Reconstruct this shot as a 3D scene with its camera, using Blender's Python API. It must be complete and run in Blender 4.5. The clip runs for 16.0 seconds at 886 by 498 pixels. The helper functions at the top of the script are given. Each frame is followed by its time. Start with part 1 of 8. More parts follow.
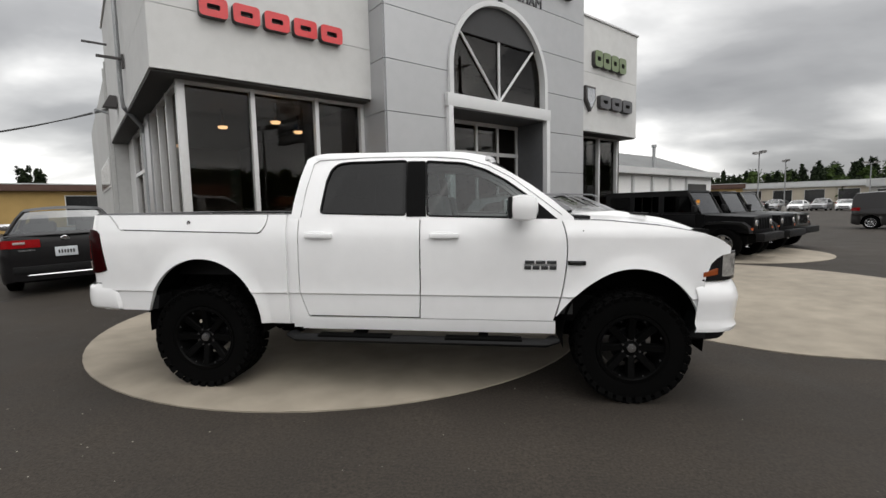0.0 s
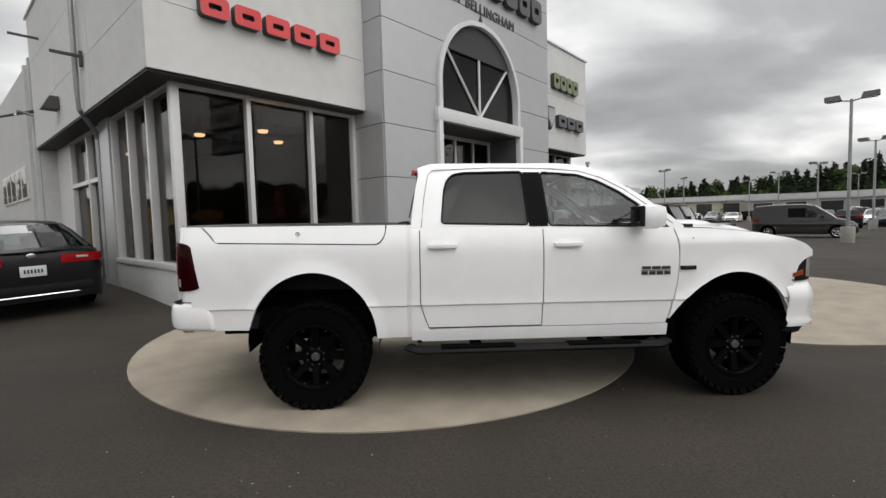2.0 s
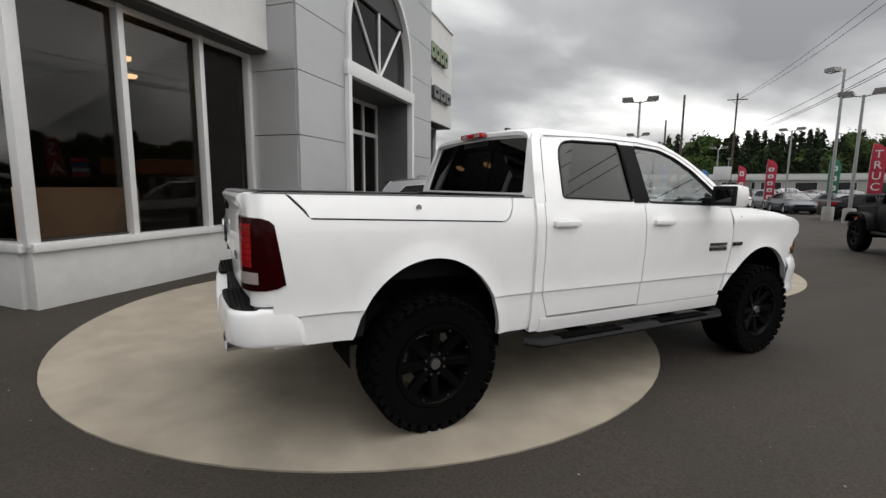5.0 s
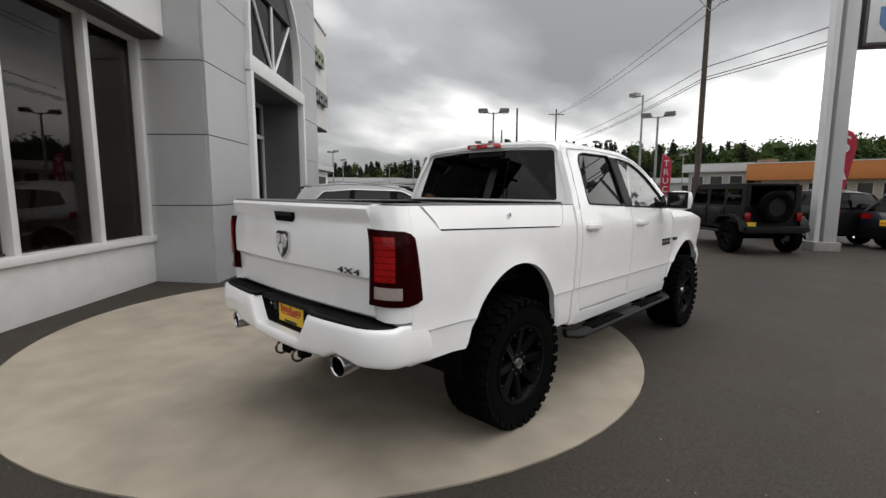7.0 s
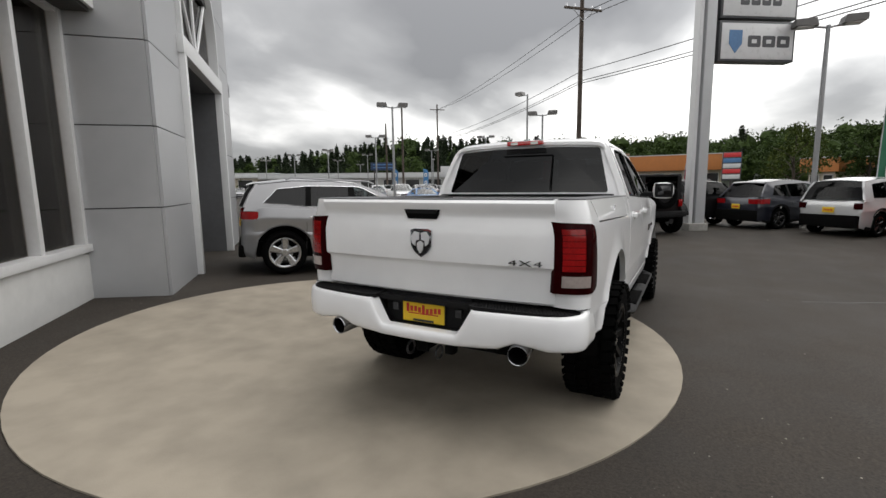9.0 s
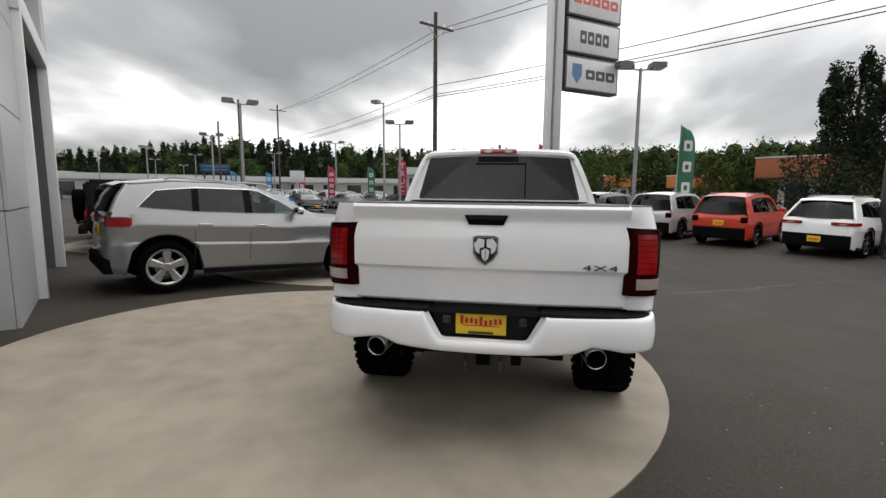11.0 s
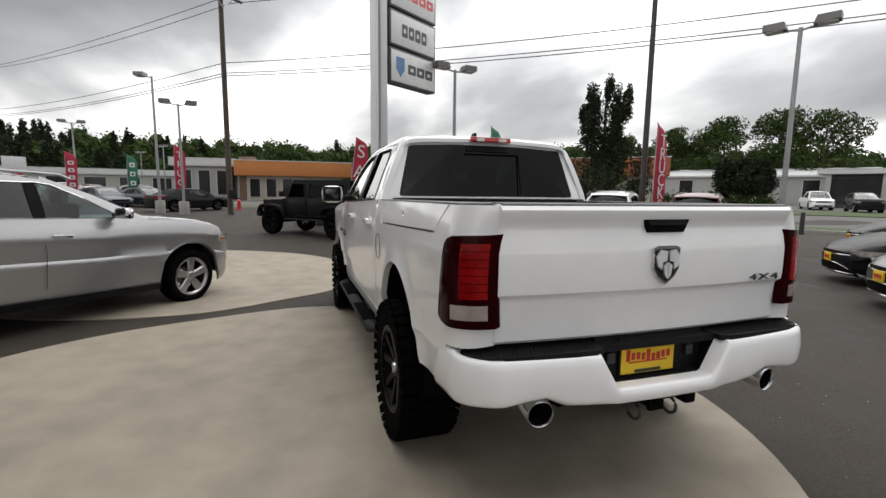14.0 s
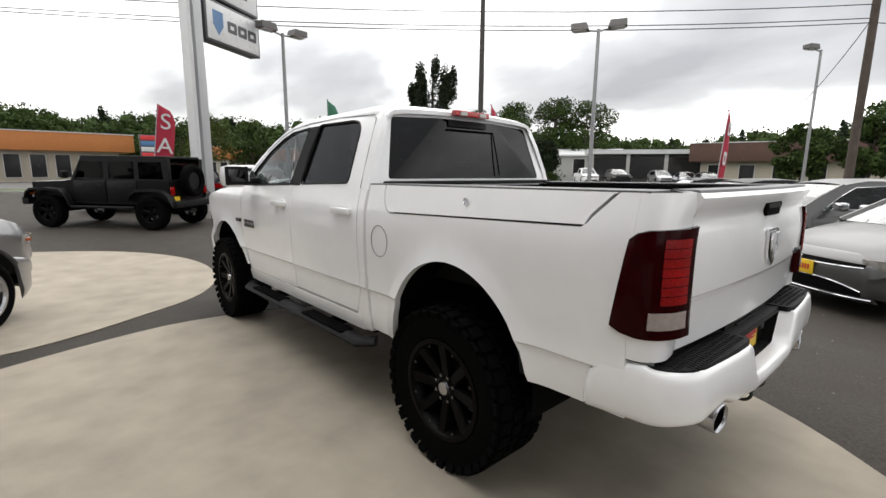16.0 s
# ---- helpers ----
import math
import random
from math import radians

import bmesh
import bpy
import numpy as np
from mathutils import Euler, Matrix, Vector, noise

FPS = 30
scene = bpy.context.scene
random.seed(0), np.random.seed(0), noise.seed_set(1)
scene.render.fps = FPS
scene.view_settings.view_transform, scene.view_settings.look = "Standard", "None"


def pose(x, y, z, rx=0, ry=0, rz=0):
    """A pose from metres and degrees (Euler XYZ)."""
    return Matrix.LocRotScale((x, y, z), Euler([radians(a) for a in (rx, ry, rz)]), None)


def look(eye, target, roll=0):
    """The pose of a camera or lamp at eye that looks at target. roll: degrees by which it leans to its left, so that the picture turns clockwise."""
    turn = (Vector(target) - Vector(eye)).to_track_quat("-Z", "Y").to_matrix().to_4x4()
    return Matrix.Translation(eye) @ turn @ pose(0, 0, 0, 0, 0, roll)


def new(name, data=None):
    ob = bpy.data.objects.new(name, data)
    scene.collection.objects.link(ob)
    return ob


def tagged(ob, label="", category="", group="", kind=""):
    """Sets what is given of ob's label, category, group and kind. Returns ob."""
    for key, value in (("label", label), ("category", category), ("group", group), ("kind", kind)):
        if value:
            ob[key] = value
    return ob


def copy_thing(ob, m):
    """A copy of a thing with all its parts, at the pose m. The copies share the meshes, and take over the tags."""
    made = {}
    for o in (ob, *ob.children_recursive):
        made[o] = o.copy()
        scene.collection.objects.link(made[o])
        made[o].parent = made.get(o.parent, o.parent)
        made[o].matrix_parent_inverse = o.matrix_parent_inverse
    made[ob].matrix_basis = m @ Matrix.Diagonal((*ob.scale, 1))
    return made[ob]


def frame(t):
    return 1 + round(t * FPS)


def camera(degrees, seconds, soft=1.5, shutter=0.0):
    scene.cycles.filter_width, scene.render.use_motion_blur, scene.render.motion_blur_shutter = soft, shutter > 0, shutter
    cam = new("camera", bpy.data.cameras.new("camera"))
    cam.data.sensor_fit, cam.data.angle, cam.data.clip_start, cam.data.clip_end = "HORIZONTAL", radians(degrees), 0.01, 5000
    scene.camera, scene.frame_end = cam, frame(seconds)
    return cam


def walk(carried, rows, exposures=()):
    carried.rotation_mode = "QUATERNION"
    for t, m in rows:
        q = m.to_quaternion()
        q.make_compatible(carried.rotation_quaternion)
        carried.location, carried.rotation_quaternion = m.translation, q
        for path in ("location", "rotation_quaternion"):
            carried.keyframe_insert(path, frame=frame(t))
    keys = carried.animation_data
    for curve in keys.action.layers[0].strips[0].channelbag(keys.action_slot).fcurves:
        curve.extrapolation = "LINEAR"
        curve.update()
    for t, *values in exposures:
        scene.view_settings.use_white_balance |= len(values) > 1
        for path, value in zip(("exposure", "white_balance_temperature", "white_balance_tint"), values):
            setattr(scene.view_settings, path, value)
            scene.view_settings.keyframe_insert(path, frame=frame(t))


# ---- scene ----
cam = camera(88.1, 16.0)
ROWS = [
    (0, (0.645, -4.721, 1.577), (0.4592, -2.7383, 1.3965), -1.27),
    (0.5, (0.207, -4.848, 1.585), (0.1064, -2.8600, 1.3916), -1.24),
    (1, (-0.234, -4.835, 1.574), (-0.2845, -2.8445, 1.3847), -0.23),
    (1.5, (-0.646, -4.851, 1.586), (-0.5296, -2.8616, 1.4151), -2.38),
    (2, (-1.029, -4.765, 1.582), (-0.8692, -2.7759, 1.4542), -1.57),
    (2.5, (-1.366, -4.552, 1.590), (-1.0783, -2.5767, 1.4732), 0.47),
    (3, (-1.716, -4.375, 1.576), (-1.2574, -2.4342, 1.4177), 1.43),
    (3.5, (-2.004, -4.111, 1.562), (-1.4237, -2.2062, 1.3704), 1.37),
    (4, (-2.363, -3.902, 1.560), (-1.6006, -2.0643, 1.3598), 1.64),
    (4.2, (-2.507, -3.821, 1.571), (-1.6958, -2.0059, 1.3537), 0.75),
    (6.3, (-3.915, -2.996, 1.636), (-2.6665, -1.4561, 1.3713), 1.73),
    (6.5, (-4.026, -2.904, 1.634), (-2.6953, -1.4319, 1.3842), 0.67),
    (7, (-4.328, -2.658, 1.646), (-2.8661, -1.3158, 1.3981), 0.12),
    (7.5, (-4.567, -2.333, 1.646), (-3.0334, -1.0711, 1.4084), 0.76),
    (8, (-4.866, -2.042, 1.647), (-3.2105, -0.9484, 1.3971), -0.38),
    (8.2, (-4.983, -1.920, 1.651), (-3.3053, -0.8621, 1.3977), 0.24),
    (10.3, (-5.569, -0.555, 1.676), (-3.6498, -0.0434, 1.4371), -1.41),
    (10.5, (-5.574, -0.418, 1.671), (-3.6288, 0.0024, 1.4666), 0.31),
    (11, (-5.573, -0.110, 1.654), (-3.6060, 0.1526, 1.4068), 0.45),
    (11.5, (-5.432, 0.166, 1.650), (-3.4507, 0.2964, 1.4126), 0.27),
    (12, (-5.320, 0.473, 1.643), (-3.3359, 0.4316, 1.3936), 1.20),
    (12.5, (-5.178, 0.770, 1.633), (-3.2126, 0.5432, 1.3376), 1.73),
    (13, (-4.958, 1.061, 1.652), (-3.0052, 0.7101, 1.4019), 3.24),
    (13.5, (-4.773, 1.385, 1.665), (-2.8575, 0.8580, 1.4304), 0.46),
    (14, (-4.520, 1.628, 1.648), (-2.6476, 0.9757, 1.3871), 0.67),
    (14.5, (-4.244, 1.852, 1.664), (-2.4205, 1.0903, 1.3538), 2.07),
    (15, (-3.999, 2.137, 1.658), (-2.2815, 1.1806, 1.2881), 0.08),
    (15.5, (-3.729, 2.359, 1.645), (-2.1175, 1.2205, 1.3207), -0.83),
    (16, (-3.427, 2.532, 1.660), (-1.9749, 1.2014, 1.3122), 0.56),
]
walk(cam, [(t, look(eye, target, roll)) for t, eye, target, roll in ROWS],
     [(0.0, 0.0), (4.0, -0.02), (7.5, 0.02), (8.5, 0.04), (11.0, 0.09), (13.0, 0.10), (14.0, 0.12), (15.0, 0.27), (16.0, 0.52)])

# ---- world: overcast sky, soft sun ----
SUN_EL, SUN_ROT = radians(46), radians(147)
world = bpy.data.worlds.new("overcast")
scene.world = world
world.use_nodes = True
wn, wl = world.node_tree.nodes, world.node_tree.links
wn.clear()


def wnode(kind, **kw):
    n = wn.new(kind)
    for k, v in kw.items():
        n.inputs[k].default_value = v
    return n


def wmath(op, a, b=None, clamp=False):
    n = wn.new("ShaderNodeMath")
    n.operation, n.use_clamp = op, clamp
    for i, v in enumerate((a, b)):
        if v is None:
            continue
        if isinstance(v, (int, float)):
            n.inputs[i].default_value = v
        else:
            wl.new(v, n.inputs[i])
    return n.outputs[0]


def ramp(nodes, links, fac, stops):
    n = nodes.new("ShaderNodeValToRGB")
    e = n.color_ramp.elements
    while len(e) < len(stops):
        e.new(0.5)
    for el, (p, c) in zip(e, stops):
        el.position = p
        el.color = (*c, 1) if len(c) == 3 else c
    links.new(fac, n.inputs[0])
    return n.outputs[0]


sky = wn.new("ShaderNodeTexSky")
sky.sky_type, sky.sun_disc, sky.sun_elevation, sky.sun_rotation = "NISHITA", False, SUN_EL, SUN_ROT
coord = wn.new("ShaderNodeTexCoord")
sep = wn.new("ShaderNodeSeparateXYZ")
wl.new(coord.outputs["Generated"], sep.inputs[0])
up = wmath("ADD", wmath("MAXIMUM", sep.outputs[2], 0.0), 0.28)
plane = wn.new("ShaderNodeCombineXYZ")
wl.new(wmath("DIVIDE", sep.outputs[0], up), plane.inputs[0])
wl.new(wmath("DIVIDE", sep.outputs[1], up), plane.inputs[1])
big = wnode("ShaderNodeTexNoise", Scale=0.75, Detail=3.5, Roughness=0.42, Distortion=0.25)
fine = wnode("ShaderNodeTexNoise", Scale=2.0, Detail=5.0, Roughness=0.5, Distortion=0.2)
shift = wn.new("ShaderNodeMapping")
shift.inputs["Location"].default_value = (2.3, 0.9, 0)
shift.inputs["Rotation"].default_value = (0, 0, radians(35))
shift.inputs["Scale"].default_value = (0.85, 1.15, 1)
wl.new(plane.outputs[0], shift.inputs[0])
for n in (big, fine):
    wl.new(shift.outputs[0], n.inputs["Vector"])
mixed = wmath("ADD", wmath("MULTIPLY", big.outputs[0], 0.76), wmath("MULTIPLY", fine.outputs[0], 0.24))
mixed = wmath("MULTIPLY_ADD", mixed, 1.4)
mixed.node.inputs[2].default_value = -0.2
# cloud deck thins out towards the horizon
low = wmath("POWER", wmath("SUBTRACT", 1.0, wmath("MAXIMUM", sep.outputs[2], 0.0), True), 3.5)
thin = wmath("MULTIPLY_ADD", low, -0.15)
thin.node.inputs[2].default_value = 0.06
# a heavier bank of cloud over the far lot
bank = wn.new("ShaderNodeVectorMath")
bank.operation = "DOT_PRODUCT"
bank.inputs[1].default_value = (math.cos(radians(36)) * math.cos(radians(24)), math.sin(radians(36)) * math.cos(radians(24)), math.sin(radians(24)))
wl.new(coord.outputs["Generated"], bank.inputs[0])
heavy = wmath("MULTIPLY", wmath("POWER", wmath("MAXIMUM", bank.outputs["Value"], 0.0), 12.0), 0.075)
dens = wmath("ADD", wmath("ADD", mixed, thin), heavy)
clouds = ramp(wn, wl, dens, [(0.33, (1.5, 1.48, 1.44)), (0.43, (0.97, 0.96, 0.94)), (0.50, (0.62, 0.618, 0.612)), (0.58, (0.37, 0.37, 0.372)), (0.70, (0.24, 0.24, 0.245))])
scale_sky = wn.new("ShaderNodeMix")
scale_sky.data_type, scale_sky.blend_type = "RGBA", "MULTIPLY"
scale_sky.inputs["Factor"].default_value = 1.0
wl.new(sky.outputs[0], scale_sky.inputs["A"])
scale_sky.inputs["B"].default_value = (0.1, 0.1, 0.1, 1)
both = wn.new("ShaderNodeMix")
both.data_type = "RGBA"
both.inputs["Factor"].default_value = 0.95
wl.new(scale_sky.outputs["Result"], both.inputs["A"])
wl.new(clouds, both.inputs["B"])
# an overcast sky is about three times as bright overhead as at the horizon
lift = wmath("MULTIPLY_ADD", wmath("POWER", wmath("MAXIMUM", sep.outputs[2], 0.0), 1.6), 1.6)
lift.node.inputs[2].default_value = 1.15
# and brighter round the veiled sun
toward = wn.new("ShaderNodeVectorMath")
toward.operation = "DOT_PRODUCT"
toward.inputs[1].default_value = (math.sin(SUN_ROT) * math.cos(SUN_EL), math.cos(SUN_ROT) * math.cos(SUN_EL), math.sin(SUN_EL))
wl.new(coord.outputs["Generated"], toward.inputs[0])
veil = wmath("POWER", wmath("MAXIMUM", toward.outputs["Value"], 0.0), 2.0)
lift = wmath("MULTIPLY", lift, wmath("ADD", wmath("MULTIPLY", veil, 0.35), 1.0))
bg = wnode("ShaderNodeBackground")
wl.new(lift, bg.inputs[1])
wl.new(both.outputs["Result"], bg.inputs[0])
out = wn.new("ShaderNodeOutputWorld")
wl.new(bg.outputs[0], out.inputs[0])

sun_data = bpy.data.lights.new("sun", "SUN")
sun_data.energy, sun_data.angle, sun_data.color = 0.95, radians(110), (1.0, 0.965, 0.91)
sun = new("sun", sun_data)
sun.matrix_world = look((0, 0, 30), (-30 * math.sin(SUN_ROT) * math.cos(SUN_EL), -30 * math.cos(SUN_ROT) * math.cos(SUN_EL), 30 - 30 * math.sin(SUN_EL)))

# ---- materials ----
def mat(name, color, rough=0.6, metal=0.0, var=0.12, scale=6.0, bump=0.0, bscale=60.0, coat=0.0, color2=None, rvar=0.1, spec=0.5, piece=0.0):
    """Painted, stone or metal surface with variation at two scales, fine relief and uneven gloss."""
    m = bpy.data.materials.new(name)
    m.use_nodes = True
    nt = m.node_tree
    ns, ln = nt.nodes, nt.links
    p = ns["Principled BSDF"]
    p.inputs["Metallic"].default_value = metal
    p.inputs["Coat Weight"].default_value = coat
    p.inputs["Coat Roughness"].default_value = 0.04
    p.inputs["Specular IOR Level"].default_value = spec
    tc = ns.new("ShaderNodeTexCoord")
    n1, n2 = ns.new("ShaderNodeTexNoise"), ns.new("ShaderNodeTexNoise")
    n1.inputs["Scale"].default_value, n1.inputs["Detail"].default_value = scale * 0.22, 4
    n2.inputs["Scale"].default_value, n2.inputs["Detail"].default_value = scale * 3.1, 6
    for n in (n1, n2):
        ln.new(tc.outputs["Object"], n.inputs["Vector"])
    add = ns.new("ShaderNodeMath")
    add.operation = "ADD"
    ln.new(n1.outputs[0], add.inputs[0]), ln.new(n2.outputs[0], add.inputs[1])
    half = ns.new("ShaderNodeMath")
    half.operation = "MULTIPLY"
    half.inputs[1].default_value = 0.5
    ln.new(add.outputs[0], half.inputs[0])
    c = Vector(color)
    c2 = Vector(color2) if color2 else c * (1 - 2 * var)
    col = ramp(ns, ln, half.outputs[0], [(0.3, tuple(c2)), (0.62, tuple(c))])
    if piece:
        info, hsv, mr = ns.new("ShaderNodeObjectInfo"), ns.new("ShaderNodeHueSaturation"), ns.new("ShaderNodeMapRange")
        mr.inputs["To Min"].default_value, mr.inputs["To Max"].default_value = 1 - piece, 1 + piece
        ln.new(info.outputs["Random"], mr.inputs["Value"])
        ln.new(mr.outputs[0], hsv.inputs["Value"])
        ln.new(col, hsv.inputs["Color"])
        col = hsv.outputs[0]
    ln.new(col, p.inputs["Base Color"])
    r = ns.new("ShaderNodeMapRange")
    r.inputs["To Min"].default_value, r.inputs["To Max"].default_value = max(0.02, rough - rvar), min(1, rough + rvar)
    ln.new(n2.outputs[0], r.inputs["Value"])
    ln.new(r.outputs[0], p.inputs["Roughness"])
    if bump:
        b, bn = ns.new("ShaderNodeBump"), ns.new("ShaderNodeTexNoise")
        bn.inputs["Scale"].default_value, bn.inputs["Detail"].default_value = bscale, 5
        ln.new(tc.outputs["Object"], bn.inputs["Vector"])
        b.inputs["Strength"].default_value, b.inputs["Distance"].default_value = bump, 0.02
        ln.new(bn.outputs[0], b.inputs["Height"])
        ln.new(b.outputs[0], p.inputs["Normal"])
    return m


def glass_mat(name, tint, gloss=1.0):
    """A thin tinted pane: tinted see-through plus a reflection that grows at grazing angles."""
    m = bpy.data.materials.new(name)
    m.use_nodes = True
    ns, ln = m.node_tree.nodes, m.node_tree.links
    ns.clear()
    tr, gl, fr, mx, o = (ns.new("ShaderNode" + k) for k in ("BsdfTransparent", "BsdfGlossy", "LayerWeight", "MixShader", "OutputMaterial"))
    tr.inputs[0].default_value = (*tint, 1)
    gl.inputs["Roughness"].default_value = 0.01
    fr.inputs[0].default_value = 0.5
    power, mul = ns.new("ShaderNodeMath"), ns.new("ShaderNodeMath")
    power.operation, power.inputs[1].default_value = "POWER", 4.0
    mul.operation, mul.use_clamp = "MULTIPLY_ADD", True
    mul.inputs[1].default_value, mul.inputs[2].default_value = 0.75 * gloss, 0.042 * gloss
    ln.new(fr.outputs["Facing"], power.inputs[0])
    ln.new(power.outputs[0], mul.inputs[0])
    ln.new(mul.outputs[0], mx.inputs[0]), ln.new(tr.outputs[0], mx.inputs[1]), ln.new(gl.outputs[0], mx.inputs[2])
    ln.new(mx.outputs[0], o.inputs[0])
    return m


def glow_mat(name, color, strength):
    m = mat(name, color, 0.4)
    p = m.node_tree.nodes["Principled BSDF"]
    p.inputs["Emission Color"].default_value = (*color, 1)
    p.inputs["Emission Strength"].default_value = strength
    return m


def paint(name, color, metal=0.0, rough=0.3, coat=0.8):
    return mat(name, color, rough, metal, 0.03, 2.0, 0.0, coat=coat, rvar=0.04)


WHITE = paint("white_paint", (0.86, 0.86, 0.865))
BLACK_GLOSS = paint("black_gloss", (0.006, 0.006, 0.0065), rough=0.25, coat=0.2)
RIM_BLACK = mat("satin_black_rim", (0.003, 0.003, 0.003), 0.32, var=0.2, scale=12, spec=0.05, coat=0.0)
PLASTIC = mat("black_plastic", (0.008, 0.008, 0.0085), 0.6, var=0.15, scale=30, bump=0.15, bscale=300, spec=0.18)
RUBBER = mat("tyre_rubber", (0.0035, 0.0035, 0.0035), 0.9, var=0.2, scale=20, bump=0.2, bscale=150, spec=0.03)
UNDER = mat("underbody_black", (0.005, 0.005, 0.005), 0.95, var=0.2, spec=0.05)
CHROME = mat("chrome", (0.75, 0.75, 0.77), 0.08, 1.0, 0.03, rvar=0.04)
ALLOY = mat("silver_alloy", (0.42, 0.425, 0.44), 0.25, 1.0, 0.02, scale=1.0, rvar=0.03)
STEEL = mat("galvanised_steel", (0.42, 0.43, 0.44), 0.5, 0.7, 0.15, scale=9, bump=0.05)
RED_LENS = mat("red_lens", (0.024, 0.0008, 0.0014), 0.12, var=0.25, scale=9, coat=0.0, spec=0.07, rvar=0.04)
RED_BRIGHT = mat("bright_red_lens", (0.50, 0.012, 0.012), 0.15, var=0.2, scale=40, coat=1.0, rvar=0.04)
CLEAR_LENS = mat("clear_lens", (0.55, 0.53, 0.50), 0.15, 0.3, 0.4, scale=60, coat=1.0, rvar=0.08)
RED_DEEP = mat("deep_red_lens", (0.30, 0.003, 0.004), 0.15, var=0.3, scale=40, coat=0.3, spec=0.3, rvar=0.04)
AMBER_DARK = mat("dark_amber_lens", (0.28, 0.06, 0.012), 0.2, var=0.1, coat=1.0)
AMBER = mat("amber_lens", (0.7, 0.13, 0.02), 0.2, var=0.1, coat=1.0)
YELLOW = mat("yellow_plate", (0.75, 0.50, 0.02), 0.4, var=0.06)
PLATE_WHITE = mat("white_plate", (0.6, 0.63, 0.66), 0.4, var=0.1)
RED_INK = mat("red_ink", (0.5, 0.02, 0.02), 0.5)
DARK_INK = mat("dark_ink", (0.03, 0.03, 0.03), 0.5)
TINT = glass_mat("privacy_glass", (0.02, 0.022, 0.024), 1.0)
CLEAR = glass_mat("clear_glass", (0.60, 0.67, 0.655), 1.9)
DOOR_GLASS = glass_mat("light_tint_glass", (0.40, 0.46, 0.455), 1.7)
SMOKE = glass_mat("car_glass", (0.05, 0.056, 0.057), 0.45)
SHOP_GLASS = glass_mat("shop_glass", (0.52, 0.49, 0.46), 0.72)
REVERSE = mat("smoked_clear_lens", (0.44, 0.37, 0.345), 0.12, 0.2, 0.14, scale=14, coat=1.0, rvar=0.08)
DARK_CHROME = mat("dark_chrome", (0.16, 0.16, 0.165), 0.2, 0.9, 0.1)
BADGE = mat("dark_badge", (0.05, 0.05, 0.052), 0.35, 0.4, 0.1)
MIRROR = mat("mirror_glass", (0.06, 0.06, 0.062), 0.02, 1.0, 0.02, rvar=0.01)
SEAT = mat("dark_seat_cloth", (0.035, 0.034, 0.034), 0.8, bump=0.2)
GREY_TRIM = mat("grey_trim", (0.12, 0.12, 0.125), 0.5)


